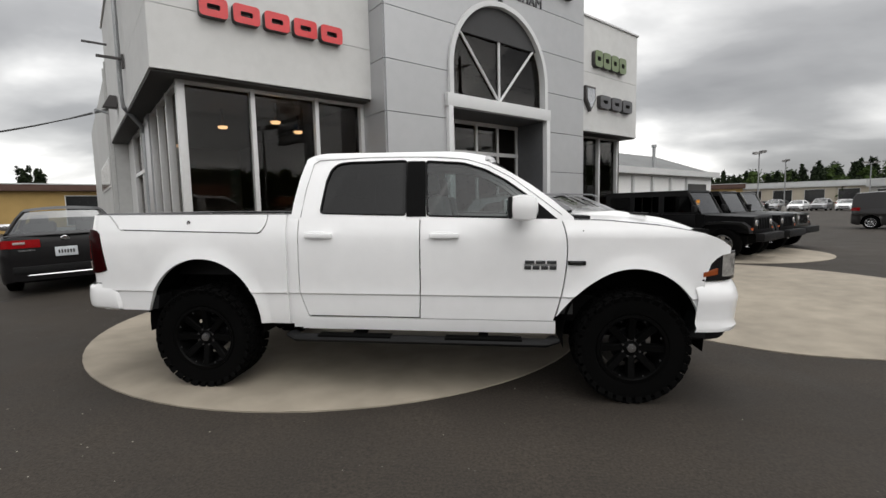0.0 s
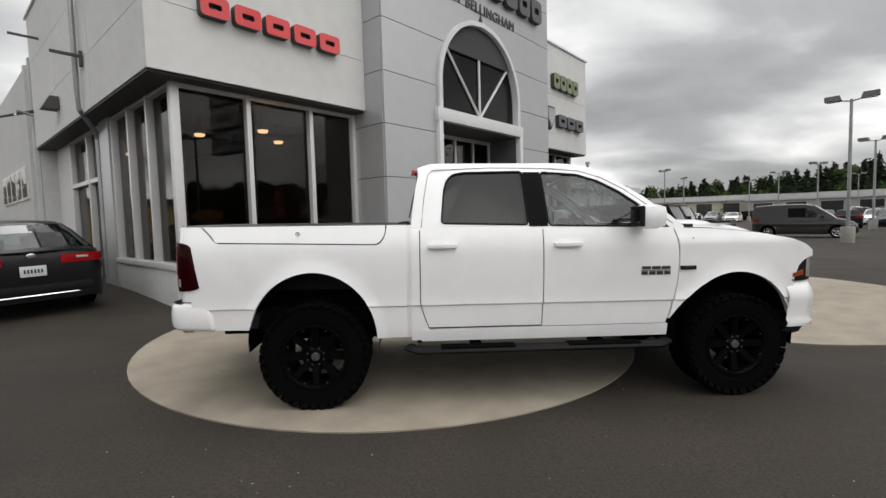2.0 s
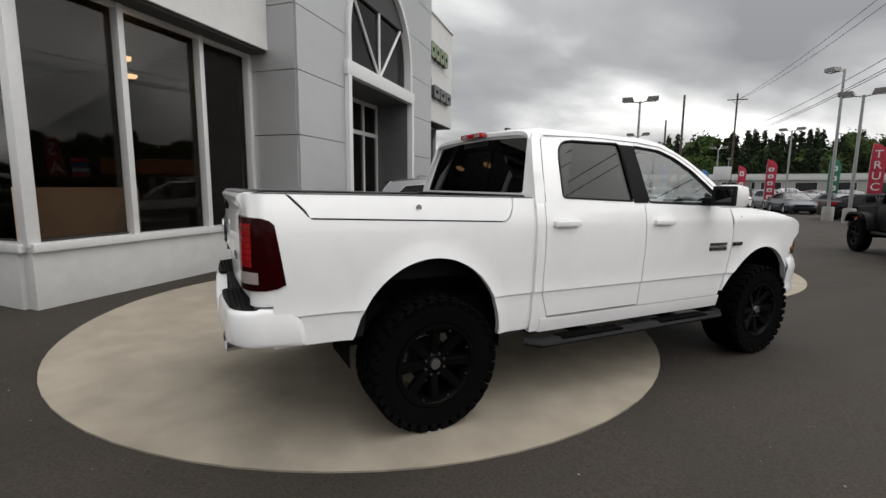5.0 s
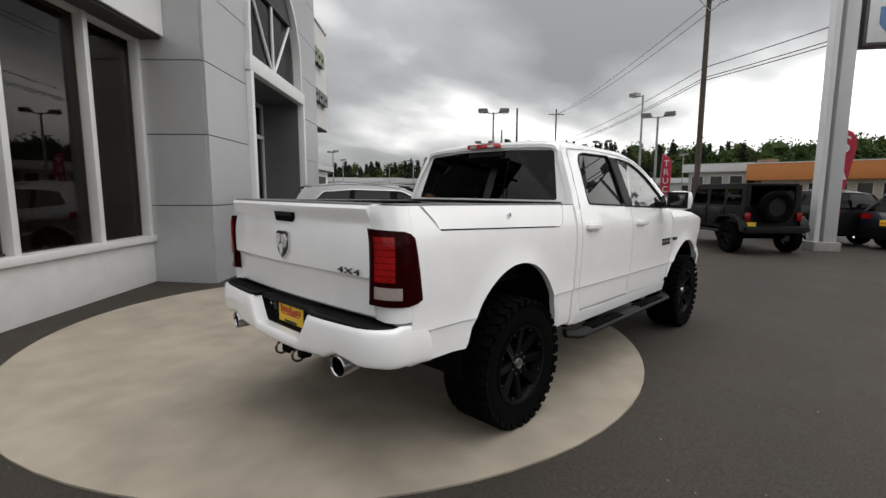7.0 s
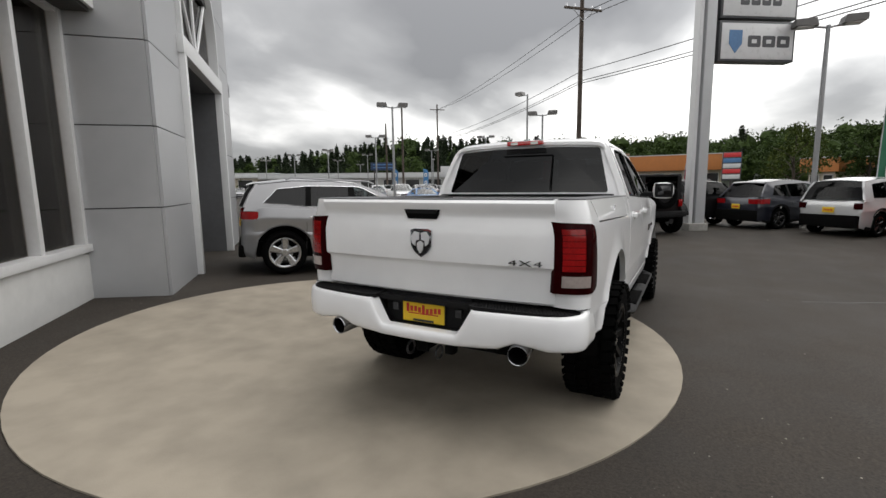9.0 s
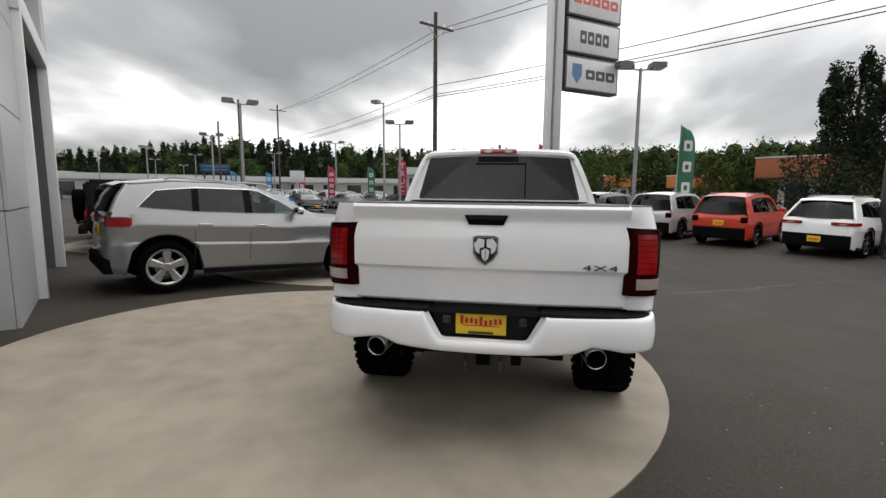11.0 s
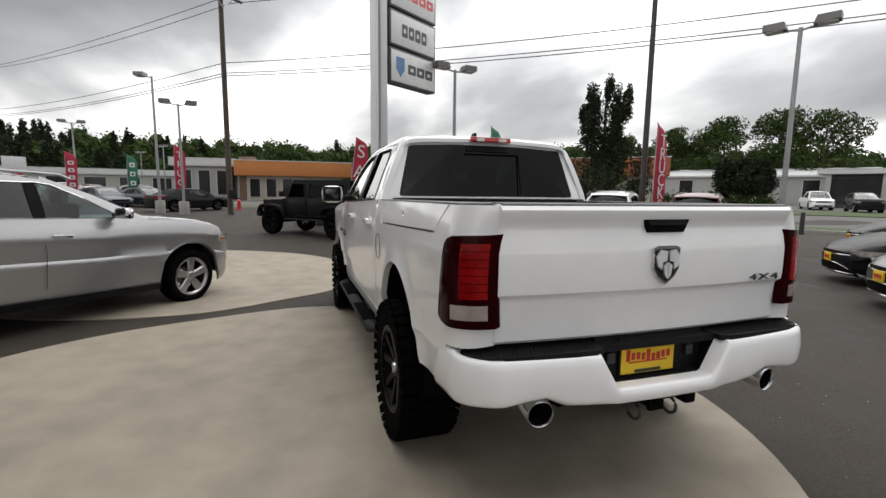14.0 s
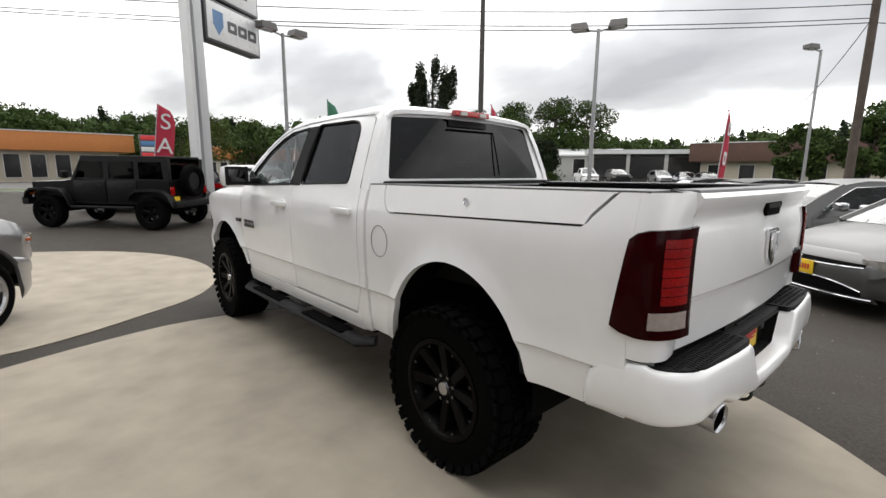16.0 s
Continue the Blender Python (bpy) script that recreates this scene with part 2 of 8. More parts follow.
# ---- mesh building ----
class Shape:
    """Collects vertices and faces for one mesh."""

    def __init__(self):
        self.v, self.f = [], []

    def add(self, verts, faces):
        o = len(self.v)
        self.v += [tuple(p) for p in verts]
        self.f += [tuple(i + o for i in f) for f in faces]
        return self

    def box(self, c, s, m=None, ch=0.0):
        """A box of size s round c, with chamfered edges of width ch."""
        hx, hy, hz = (k / 2 for k in s)
        if ch <= 0:
            vs = [(sx * hx, sy * hy, sz * hz) for sx in (-1, 1) for sy in (-1, 1) for sz in (-1, 1)]
            fs = [(0, 1, 3, 2), (4, 6, 7, 5), (0, 4, 5, 1), (2, 3, 7, 6), (0, 2, 6, 4), (1, 5, 7, 3)]
        else:
            ch = min(ch, 0.45 * min(s))
            b = bmesh.new()
            bmesh.ops.create_cube(b, size=1.0)
            for v in b.verts:
                v.co = Vector((v.co.x * s[0], v.co.y * s[1], v.co.z * s[2]))
            bmesh.ops.bevel(b, geom=list(b.edges), offset=ch, segments=2, affect="EDGES", profile=0.6)
            b.verts.index_update()
            vs, fs = [v.co.copy() for v in b.verts], [[v.index for v in f.verts] for f in b.faces]
            b.free()
        vs = [Vector(p) + Vector(c) for p in vs]
        if m is not None:
            vs = [m @ p for p in vs]
        return self.add(vs, fs)

    def prism(self, pts, a0, a1, axis="y"):
        """A closed outline of (u, v) pairs, drawn out along axis from a0 to a1."""
        def at(u, v, w):
            return {"y": (u, w, v), "x": (w, u, v), "z": (u, v, w)}[axis]
        n = len(pts)
        vs = [at(u, v, a0) for u, v in pts] + [at(u, v, a1) for u, v in pts]
        return self.add(vs, [tuple(range(n))[::-1], tuple(range(n, 2 * n))] + [(i, (i + 1) % n, n + (i + 1) % n, n + i) for i in range(n)])

    def tube(self, path, r, n=8, caps=True, squash=1.0):
        """A round bar along a path; r may be a list."""
        path = [Vector(p) for p in path]
        rs = r if isinstance(r, (list, tuple)) else [r] * len(path)
        vs, fs = [], []
        for i, p in enumerate(path):
            d = (path[min(i + 1, len(path) - 1)] - path[max(i - 1, 0)]).normalized()
            ref = Vector((0, 0, 1)) if abs(d.z) < 0.9 else Vector((1, 0, 0))
            e1 = d.cross(ref).normalized()
            e2 = e1.cross(d)
            vs += [p + rs[i] * (math.cos(k * math.tau / n) * e1 + squash * math.sin(k * math.tau / n) * e2) for k in range(n)]
        for i in range(len(path) - 1):
            fs += [(i * n + k, i * n + (k + 1) % n, (i + 1) * n + (k + 1) % n, (i + 1) * n + k) for k in range(n)]
        if caps:
            fs += [tuple(range(n)), tuple(range(len(vs) - n, len(vs)))[::-1]]
        return self.add(vs, fs)

    def lathe(self, prof, n=32, axis="y", c=(0, 0, 0), closed=False):
        """(radius, offset along the axis) pairs turned round an axis through c."""
        vs, fs, k = [], [], len(prof)
        for i in range(n):
            a = i * math.tau / n
            for r, w in prof:
                u, v = r * math.cos(a), r * math.sin(a)
                p = {"y": (u, w, v), "z": (u, v, w), "x": (w, u, v)}[axis]
                vs.append(Vector(p) + Vector(c))
        for i in range(n):
            j = (i + 1) % n
            for q in range(k if closed else k - 1):
                r = (q + 1) % k
                fs.append((i * k + q, i * k + r, j * k + r, j * k + q))
        return self.add(vs, fs)

    def grid(self, rows, flange=None):
        """Rows of points joined into a skin; flange: a vector or function by which the rim is turned inwards."""
        n = len(rows[0])
        o = len(self.v)
        self.add([p for r in rows for p in r], [(i * n + j, i * n + j + 1, (i + 1) * n + j + 1, (i + 1) * n + j) for i in range(len(rows) - 1) for j in range(n - 1)])
        if flange is not None:
            m = len(rows)
            rim = [(0, j) for j in range(n)] + [(i, n - 1) for i in range(1, m)] + [(m - 1, j) for j in range(n - 2, -1, -1)] + [(i, 0) for i in range(m - 2, 0, -1)]
            base = len(self.v)
            for i, j in rim:
                p = Vector(rows[i][j])
                self.v.append(tuple(p + (flange(p) if callable(flange) else Vector(flange))))
            q = len(rim)
            for k in range(q):
                a, b = rim[k], rim[(k + 1) % q]
                self.f.append((o + a[0] * n + a[1], base + k, base + (k + 1) % q, o + b[0] * n + b[1]))
        return self

    def mesh(self, name, merge=1e-5, sharp=40):
        b = bmesh.new()
        vs = [b.verts.new(p) for p in self.v]
        for f in self.f:
            try:
                b.faces.new([vs[i] for i in f])
            except ValueError:
                pass
        if merge:
            bmesh.ops.remove_doubles(b, verts=b.verts, dist=merge)
        bmesh.ops.recalc_face_normals(b, faces=b.faces)
        me = bpy.data.meshes.new(name)
        b.to_mesh(me)
        b.free()
        if sharp:
            me.polygons.foreach_set("use_smooth", [True] * len(me.polygons))
            me.set_sharp_from_angle(angle=radians(sharp))
        return me


def put(name, shape, material, parent=None, label="", m=None, sharp=40, merge=1e-5):
    """One mesh object, as a part of parent or at top level."""
    me = shape if isinstance(shape, bpy.types.Mesh) else shape.mesh(name, merge, sharp)
    if not me.materials:
        me.materials.append(material)
    ob = new(name, me)
    if parent is not None:
        ob.parent = parent
    if m is not None:
        ob.matrix_basis = m
    if label:
        ob["label"] = label
    return ob


def thing(name, m, label, category, group="", kind=""):
    ob = new(name)
    ob.matrix_basis = m
    ob.empty_display_size = 0.2
    return tagged(ob, label, category, group, kind)


def lerp(x, pts):
    """Piecewise linear table."""
    if x <= pts[0][0]:
        return pts[0][1]
    for (x0, y0), (x1, y1) in zip(pts, pts[1:]):
        if x <= x1:
            return y0 + (y1 - y0) * (x - x0) / (x1 - x0)
    return pts[-1][1]


def soft_lerp(x, pts):
    """The same, eased a little by averaging."""
    return (lerp(x - 0.03, pts) + 2 * lerp(x, pts) + lerp(x + 0.03, pts)) / 4


def span(a, b, step):
    n = max(1, int(math.ceil(abs(b - a) / step)))
    return [a + (b - a) * i / n for i in range(n + 1)]


def filled(outer, holes, place, thick):
    """A sheet with holes: outlines in (u, v), put into space by place(u, v); its rims turned by the vector thick."""
    b = bmesh.new()
    edges = []
    loops = []
    for loop in [outer] + holes:
        vs = [b.verts.new((u, v, 0)) for u, v in loop]
        loops.append(vs)
        edges += [b.edges.new((vs[i], vs[(i + 1) % len(vs)])) for i in range(len(vs))]
    bmesh.ops.triangle_fill(b, use_beauty=True, use_dissolve=False, edges=edges)
    b.verts.index_update()
    s = Shape()
    n = len(b.verts)
    flat = [Vector(place(v.co.x, v.co.y)) for v in b.verts]
    s.v = [tuple(p) for p in flat]
    s.f = [tuple(v.index for v in f.verts) for f in b.faces]
    t = Vector(thick)
    for vs in loops:
        o = len(s.v)
        s.v += [tuple(flat[v.index] + t) for v in vs]
        k = len(vs)
        s.f += [(vs[i].index, vs[(i + 1) % k].index, o + (i + 1) % k, o + i) for i in range(k)]
    b.free()
    return s


def rounded(pts, r, n=4):
    """An outline with its corners rounded by r."""
    out_pts = []
    k = len(pts)
    for i in range(k):
        p, a, c = Vector(pts[i]), Vector(pts[i - 1]), Vector(pts[(i + 1) % k])
        ra = min(r, 0.45 * (a - p).length, 0.45 * (c - p).length)
        s, e = p + (a - p).normalized() * ra, p + (c - p).normalized() * ra
        for j in range(n + 1):
            t = j / n
            out_pts.append(tuple((1 - t) ** 2 * s + 2 * t * (1 - t) * p + t * t * e))
    return out_pts


def ease(v, a, b):
    """0 below a, 1 above b, smooth between."""
    t = max(0.0, min(1.0, (v - a) / (b - a)))
    return t * t * (3 - 2 * t)


def ground_z(x, y):
    """The yard falls gently away from the showroom; it is flatter where the pickup stands."""
    z = -0.0285 * max(-6.5, min(x, 4.0))
    if x > 4:
        z += min(0.0142 * (x - 4), 0.114)
    z += 0.004 * max(-8.0, min(y, 2.0)) * (1 - ease(x, 9.0, 14.0))
    z += 0.034 * max(0.0, min(y, 7.0) - 2.0) * max(0.0, min(1.0, (14 - x) / 8))
    shelf = (0.012 + 0.0122 * (max(-1.8, min(x, 2.0)) + 1.8)) * ease(x, -6.0, -2.6) * (1 - ease(x, 2.2, 3.4))
    return z + shelf * (1 - ease(y, 1.4, 2.9)) * ease(y, -6.0, -2.2)


def stand(x, y, yaw=0.0, dz=0.0):
    """The pose of a thing that stands on the sloping yard."""
    e = 0.8
    n = Vector((ground_z(x - e, y) - ground_z(x + e, y), ground_z(x, y - e) - ground_z(x, y + e), 2 * e)).normalized()
    tip = Vector((0, 0, 1)).rotation_difference(n).to_matrix().to_4x4()
    return Matrix.Translation((x, y, ground_z(x, y) + dz)) @ tip @ pose(0, 0, 0, 0, 0, yaw)


def upright(x, y, yaw=0.0, dz=0.0):
    return pose(x, y, ground_z(x, y) + dz, 0, 0, yaw)


FACE = 44.0  # the showroom's front runs at this angle


def site(a, d):
    """From distances along the showroom's front and behind it to the world's x and y."""
    c, s = math.cos(radians(FACE)), math.sin(radians(FACE))
    return a * c - d * s, a * s + d * c

# ---- surfaces of the site ----
def asphalt_mat():
    m = bpy.data.materials.new("asphalt")
    m.use_nodes = True
    ns, ln = m.node_tree.nodes, m.node_tree.links
    p = ns["Principled BSDF"]
    tc = ns.new("ShaderNodeTexCoord")

    def noise_at(scale, detail=5.0, rough=0.55):
        n = ns.new("ShaderNodeTexNoise")
        n.inputs["Scale"].default_value, n.inputs["Detail"].default_value, n.inputs["Roughness"].default_value = scale, detail, rough
        ln.new(tc.outputs["Object"], n.inputs["Vector"])
        return n.outputs[0]

    def mth(op, a, b):
        n = ns.new("ShaderNodeMath")
        n.operation = op
        for i, v in enumerate((a, b)):
            if isinstance(v, (int, float)):
                n.inputs[i].default_value = v
            else:
                ln.new(v, n.inputs[i])
        return n.outputs[0]
    broad, mid, grit = noise_at(0.16), noise_at(1.3), noise_at(55.0, 4.0, 0.65)
    # faint wheel tracks along the yard
    turn = ns.new("ShaderNodeMapping")
    turn.inputs["Rotation"].default_value = (0, 0, radians(-25))
    turn.inputs["Scale"].default_value = (0.07, 1.6, 1)
    ln.new(tc.outputs["Object"], turn.inputs[0])
    track = ns.new("ShaderNodeTexNoise")
    track.inputs["Scale"].default_value, track.inputs["Detail"].default_value = 1.0, 3.0
    ln.new(turn.outputs[0], track.inputs["Vector"])
    base = ramp(ns, ln, mth("ADD", mth("ADD", mth("MULTIPLY", broad, 0.40), mth("MULTIPLY", track.outputs[0], 0.25)), mth("MULTIPLY", mid, 0.35)), [(0.36, (0.0190, 0.0156, 0.0123)), (0.62, (0.0370, 0.0304, 0.0241))])
    # light stones in the surface
    vor = ns.new("ShaderNodeTexVoronoi")
    vor.inputs["Scale"].default_value = 16.0
    ln.new(tc.outputs["Object"], vor.inputs["Vector"])
    speck = ramp(ns, ln, vor.outputs["Distance"], [(0.05, (1, 1, 1)), (0.10, (0, 0, 0))])
    few = ramp(ns, ln, noise_at(5.0, 2.0), [(0.56, (0, 0, 0)), (0.66, (1, 1, 1))])
    mx = ns.new("ShaderNodeMix")
    mx.data_type = "RGBA"
    ln.new(mth("MULTIPLY", mth("MULTIPLY", speck, few), 0.6), mx.inputs["Factor"])
    g = ns.new("ShaderNodeMix")
    g.data_type, g.blend_type = "RGBA", "MULTIPLY"
    g.inputs["Factor"].default_value = 1.0
    ln.new(base, g.inputs["A"])
    ln.new(ramp(ns, ln, grit, [(0.32, (0.58, 0.58, 0.58)), (0.68, (1.42, 1.41, 1.39))]), g.inputs["B"])
    ln.new(g.outputs["Result"], mx.inputs["A"])
    mx.inputs["B"].default_value = (0.22, 0.21, 0.19, 1)
    ln.new(mx.outputs["Result"], p.inputs["Base Color"])
    p.inputs["Specular IOR Level"].default_value = 0.3
    ln.new(ramp(ns, ln, mid, [(0.3, (0.72, 0.72, 0.72)), (0.7, (0.9, 0.9, 0.9))]), p.inputs["Roughness"])
    b = ns.new("ShaderNodeBump")
    b.inputs["Strength"].default_value, b.inputs["Distance"].default_value = 0.5, 0.006
    ln.new(grit, b.inputs["Height"])
    ln.new(b.outputs[0], p.inputs["Normal"])
    return m


ASPHALT = asphalt_mat()
CONCRETE = mat("concrete_pad", (0.318, 0.279, 0.223), 0.78, var=0.21, scale=1.0, bump=0.12, bscale=120, spec=0.3, rvar=0.12)
CONCRETE_POST = mat("concrete_post", (0.30, 0.29, 0.27), 0.85, var=0.2, scale=4, bump=0.3, bscale=60)
STUCCO = mat("light_grey_stucco", (0.60, 0.60, 0.592), 0.8, var=0.06, scale=1.4, bump=0.1, bscale=90, spec=0.3, piece=0.02)
PANEL = mat("silver_composite_panel", (0.435, 0.44, 0.45), 0.42, 0.4, 0.05, scale=1.2, rvar=0.08, piece=0.03)
JOINT = mat("dark_joint", (0.05, 0.05, 0.052), 0.8)
FRAME_W = mat("white_aluminium_frame", (0.62, 0.62, 0.62), 0.4, 0.2, 0.05, scale=5)
TRIM_BRIGHT = mat("bright_aluminium_trim", (0.62, 0.625, 0.63), 0.45, 0.0, 0.03, scale=1.5, rvar=0.03)
# soffit colour, also used as painted shade for garage and shed bays
SOFFIT_AND_SHADE = mat("dark_soffit_and_shade", (0.05, 0.048, 0.046), 0.7, var=0.15)
ENTRY = mat("entry_grey_panel", (0.12, 0.122, 0.128), 0.5, 0.2, 0.1, scale=3)
# near black, so the colour itself carries the dimness of unlit rooms
INDOOR_SHADE = mat("indoor_shade_dark", (0.024, 0.018, 0.014), 0.8, var=0.2, scale=2)
WARM = glow_mat("warm_lamp", (1.0, 0.66, 0.36), 4.5)
TAN = mat("tan_board", (0.66, 0.50, 0.37), 0.7, var=0.12)
SIGN_RED = mat("red_sign_face", (0.62, 0.03, 0.035), 0.35, var=0.08, coat=0.3)
SIGN_SIDE = mat("sign_return", (0.06, 0.055, 0.055), 0.6)
SIGN_OLIVE = mat("olive_sign_face", (0.16, 0.21, 0.10), 0.4, var=0.08, coat=0.3)
SIGN_GREY = mat("dark_grey_sign_face", (0.10, 0.10, 0.105), 0.4, 0.3, 0.08)
ROOF_GREY = mat("grey_shingle_roof", (0.16, 0.165, 0.165), 0.85, var=0.15, scale=3, bump=0.4, bscale=25)
SIDING_W = mat("white_siding", (0.50, 0.50, 0.49), 0.7, var=0.08, scale=2)

# ---- ground: one sheet to the horizon ----
def axis_lines():
    near = span(-14, 30, 0.5)
    farther = [36, 44, 56, 72, 95, 130, 190, 300, 600, 1200, 2500]
    return [-v + 16 for v in farther[::-1]] + near + farther


gx, gy = axis_lines(), axis_lines()
g = Shape()
g.grid([[(x, y, ground_z(x, y)) for y in gy] for x in gx])
ground = put("ground", g, ASPHALT, sharp=60)
tagged(ground, "dark grey worn asphalt yard sloping gently from the showroom", "ground", kind="structure")


def pad(cx, cy, r, label):
    """A round concrete display pad let into the asphalt."""
    s = Shape()
    n = 72
    rings = [0.0, 0.25, 0.5, 0.75, 0.93, 1.0]
    rows = [[(cx + r * q * math.cos(k * math.tau / n), cy + r * q * math.sin(k * math.tau / n), 0) for k in range(n + 1)] for q in rings]
    s.grid([[(x, y, ground_z(x, y) + 0.012) for x, y, _ in row] for row in rows])
    s.grid([[(x, y, ground_z(x, y) + h) for x, y, _ in rows[-1]] for h in (0.012, -0.03)])
    return tagged(put("concrete_pad", s, CONCRETE, merge=1e-4), label, "pavement", "round display pads", "structure")


pad(-1.22, 1.59, 3.09, "round pale concrete pad with brushed finish under the pickup")
pad(5.25, 3.55, 3.3, "round pale concrete pad in front of the silver suv")
pad(*site(12.0, 1.9), 2.95, "round pale concrete pad in front of parked off-roaders")

# ---- the showroom ----
SITE = pose(0, 0, 0, 0, 0, FACE)
shop = thing("showroom", SITE, "light grey car showroom with arched entrance tower and dark windows", "building", kind="structure")


def piece(bx, d0, d1, material=None, name="panel", parent=None):
    """A cladding panel: an outline in (a, z), from depth d0 to d1."""
    s = Shape()
    s.prism(bx, d0, d1)
    return put(name, s, material or PANEL, parent or shop, sharp=30)


def rect(a0, a1, z0, z1, gap=0.008):
    return [(a0 + gap, z0 + gap), (a1 - gap, z0 + gap), (a1 - gap, z1 - gap), (a0 + gap, z1 - gap)]


AC, AW, AZ, AS, AT = 5.98, 1.78, 4.1, 4.85, 6.68  # arch: middle, half width, foot, spring, top (outer edge of the trim)


def arch_half(z, w=AW, top=AT):
    if z <= AS:
        return w
    return w * math.sqrt(max(0.0, 1 - ((z - AS) / (top - AS)) ** 2))


core = Shape()
core.box((6.03, 8.6, 7.25), (7.0, 7.9, 3.0))
core.box((3.3, 8.6, 3.0), (1.55, 7.9, 6.0)).box((8.68, 8.6, 3.0), (1.68, 7.9, 6.0))
put("tower_core", core, JOINT, shop)
LV = [0.12, 1.42, 2.53, 3.65, 4.74, 5.83, 6.92, 8.0, 8.85]
TF, TB = 4.6, 4.64
for z0, z1 in zip(LV, LV[1:]):
    zz = [z0 + 0.008 + (z1 - z0 - 0.016) * i / 10 for i in range(11)]
    if z0 >= 6.92:
        for a0, a1 in ((2.5, AC), (AC, 9.56)):
            piece(rect(a0, a1, z0, z1), TF, TB)
        continue
    top = z1 > AT
    zc = [z for z in zz if z < AT - 0.005] + ([AT - 0.004] if top else [])
    left = [(2.508, z0 + 0.008)] + [(AC - max(arch_half(z), 0.008), z) for z in zc] + ([(AC - 0.008, z1 - 0.008)] if top else []) + [(2.508, z1 - 0.008)]
    piece(left, TF, TB)
    piece([(2 * AC - a + (9.56 - 2 * AC + 2.5 if a < 2.6 else 0), z) for a, z in left][::-1], TF, TB)
for z0, z1 in zip(LV, LV[1:]):
    s = Shape().box((2.5, 5.17, (z0 + z1) / 2), (0.04, 1.05, z1 - z0 - 0.016))
    put("side_panel", s, PANEL, shop, sharp=0)
    s = Shape().box((9.56, 4.92, (z0 + z1) / 2), (0.04, 0.55, z1 - z0 - 0.016))
    put("side_panel", s, PANEL, shop, sharp=0)

# arch trim, glass and glazing bars
zs = [AZ] + span(AS, AT, 0.06)[:-1] + [AT]
s = Shape()
outer = [(AC - arch_half(z), z) for z in zs] + [(AC + arch_half(z), z) for z in zs[::-1]]
IW, IT = 1.66, 6.56
zi = [AZ] + span(AS, IT, 0.06)[:-1] + [IT]
inner = [(AC - arch_half(z, IW, IT), z) for z in zi] + [(AC + arch_half(z, IW, IT), z) for z in zi[::-1]]


def ring(outline_a, outline_b, y0, y1):
    sh = Shape()
    n = 60

    def even(o):
        ps = [Vector(p) for p in o]
        ln = [0.0]
        for a, b in zip(ps, ps[1:]):
            ln.append(ln[-1] + (b - a).length)
        res = []
        for i in range(n + 1):
            t = ln[-1] * i / n
            k = max(j for j in range(len(ln)) if ln[j] <= t + 1e-9)
            k = min(k, len(ps) - 2)
            u = (t - ln[k]) / max(1e-9, ln[k + 1] - ln[k])
            res.append(ps[k].lerp(ps[k + 1], u))
        return res
    A, B = even(outline_a), even(outline_b)
    sh.grid([[(q.x, y, q.y) for q in o] for o, y in ((A, y1), (A, y0), (B, y0), (B, y1))])
    return sh


arch_window = put("arch_window", ring(outer, inner, 4.53, 4.75), TRIM_BRIGHT, shop)
gl = Shape().prism(inner, 4.72, 4.735)
put("pane", gl, SHOP_GLASS, arch_window, sharp=0)
for p0, p1 in (((AC, 4.25), (AC, IT)), ((AC, 4.25), (AC - 1.42, 5.88)), ((AC, 4.25), (AC + 1.42, 5.88))):
    put("glazing_bar", Shape().tube([(p0[0], 4.69, p0[1]), (p1[0], 4.69, p1[1])], 0.035, 6), TRIM_BRIGHT, arch_window)
put("band", Shape().box((AC, 4.6, 4.08), (3.76, 0.2, 0.30), ch=0.01), TRIM_BRIGHT, arch_window)
# added dark sheet in place of the unlit room behind the arch
put("backing", Shape().box((AC, 6.4, 5.4), (3.5, 0.05, 2.9)), INDOOR_SHADE, arch_window)
for a in (4.2, 7.76):
    put("entrance_jamb", Shape().box((a, 4.62, 2.02), (0.14, 0.24, 3.9), ch=0.01), TRIM_BRIGHT, shop)
# entrance recess with glazed doors
rec = Shape()
rec.box((4.27, 5.15, 2.0), (0.06, 1.0, 3.9)).box((7.69, 5.15, 2.0), (0.06, 1.0, 3.9)).box((AC, 5.15, 3.95), (3.5, 1.0, 0.06))
put("entrance_lining", rec, ENTRY, shop)
doors = put("entrance_doors", Shape().box((AC, 5.6, 3.05), (3.36, 0.08, 0.10)).box((AC, 5.6, 0.25), (3.36, 0.08, 0.16)).box((AC, 5.6, 3.85), (3.36, 0.08, 0.10)), FRAME_W, shop)
for a in (4.36, 5.15, 5.98, 6.8, 7.6):
    put("mullion", Shape().box((a, 5.6, 2.0), (0.07, 0.09, 3.7)), FRAME_W, doors)
for a0, a1 in ((4.4, 5.12), (5.18, 5.94), (6.02, 6.77), (6.83, 7.57)):
    put("pane", Shape().box(((a0 + a1) / 2, 5.6, 1.95), (a1 - a0, 0.012, 3.7)), SHOP_GLASS, doors, sharp=0)
put("recess_lamp", Shape().lathe([(0.0, 3.90), (0.16, 3.90), (0.17, 3.93)], 20, "z", (5.0, 6.3, 0)), WARM, shop)


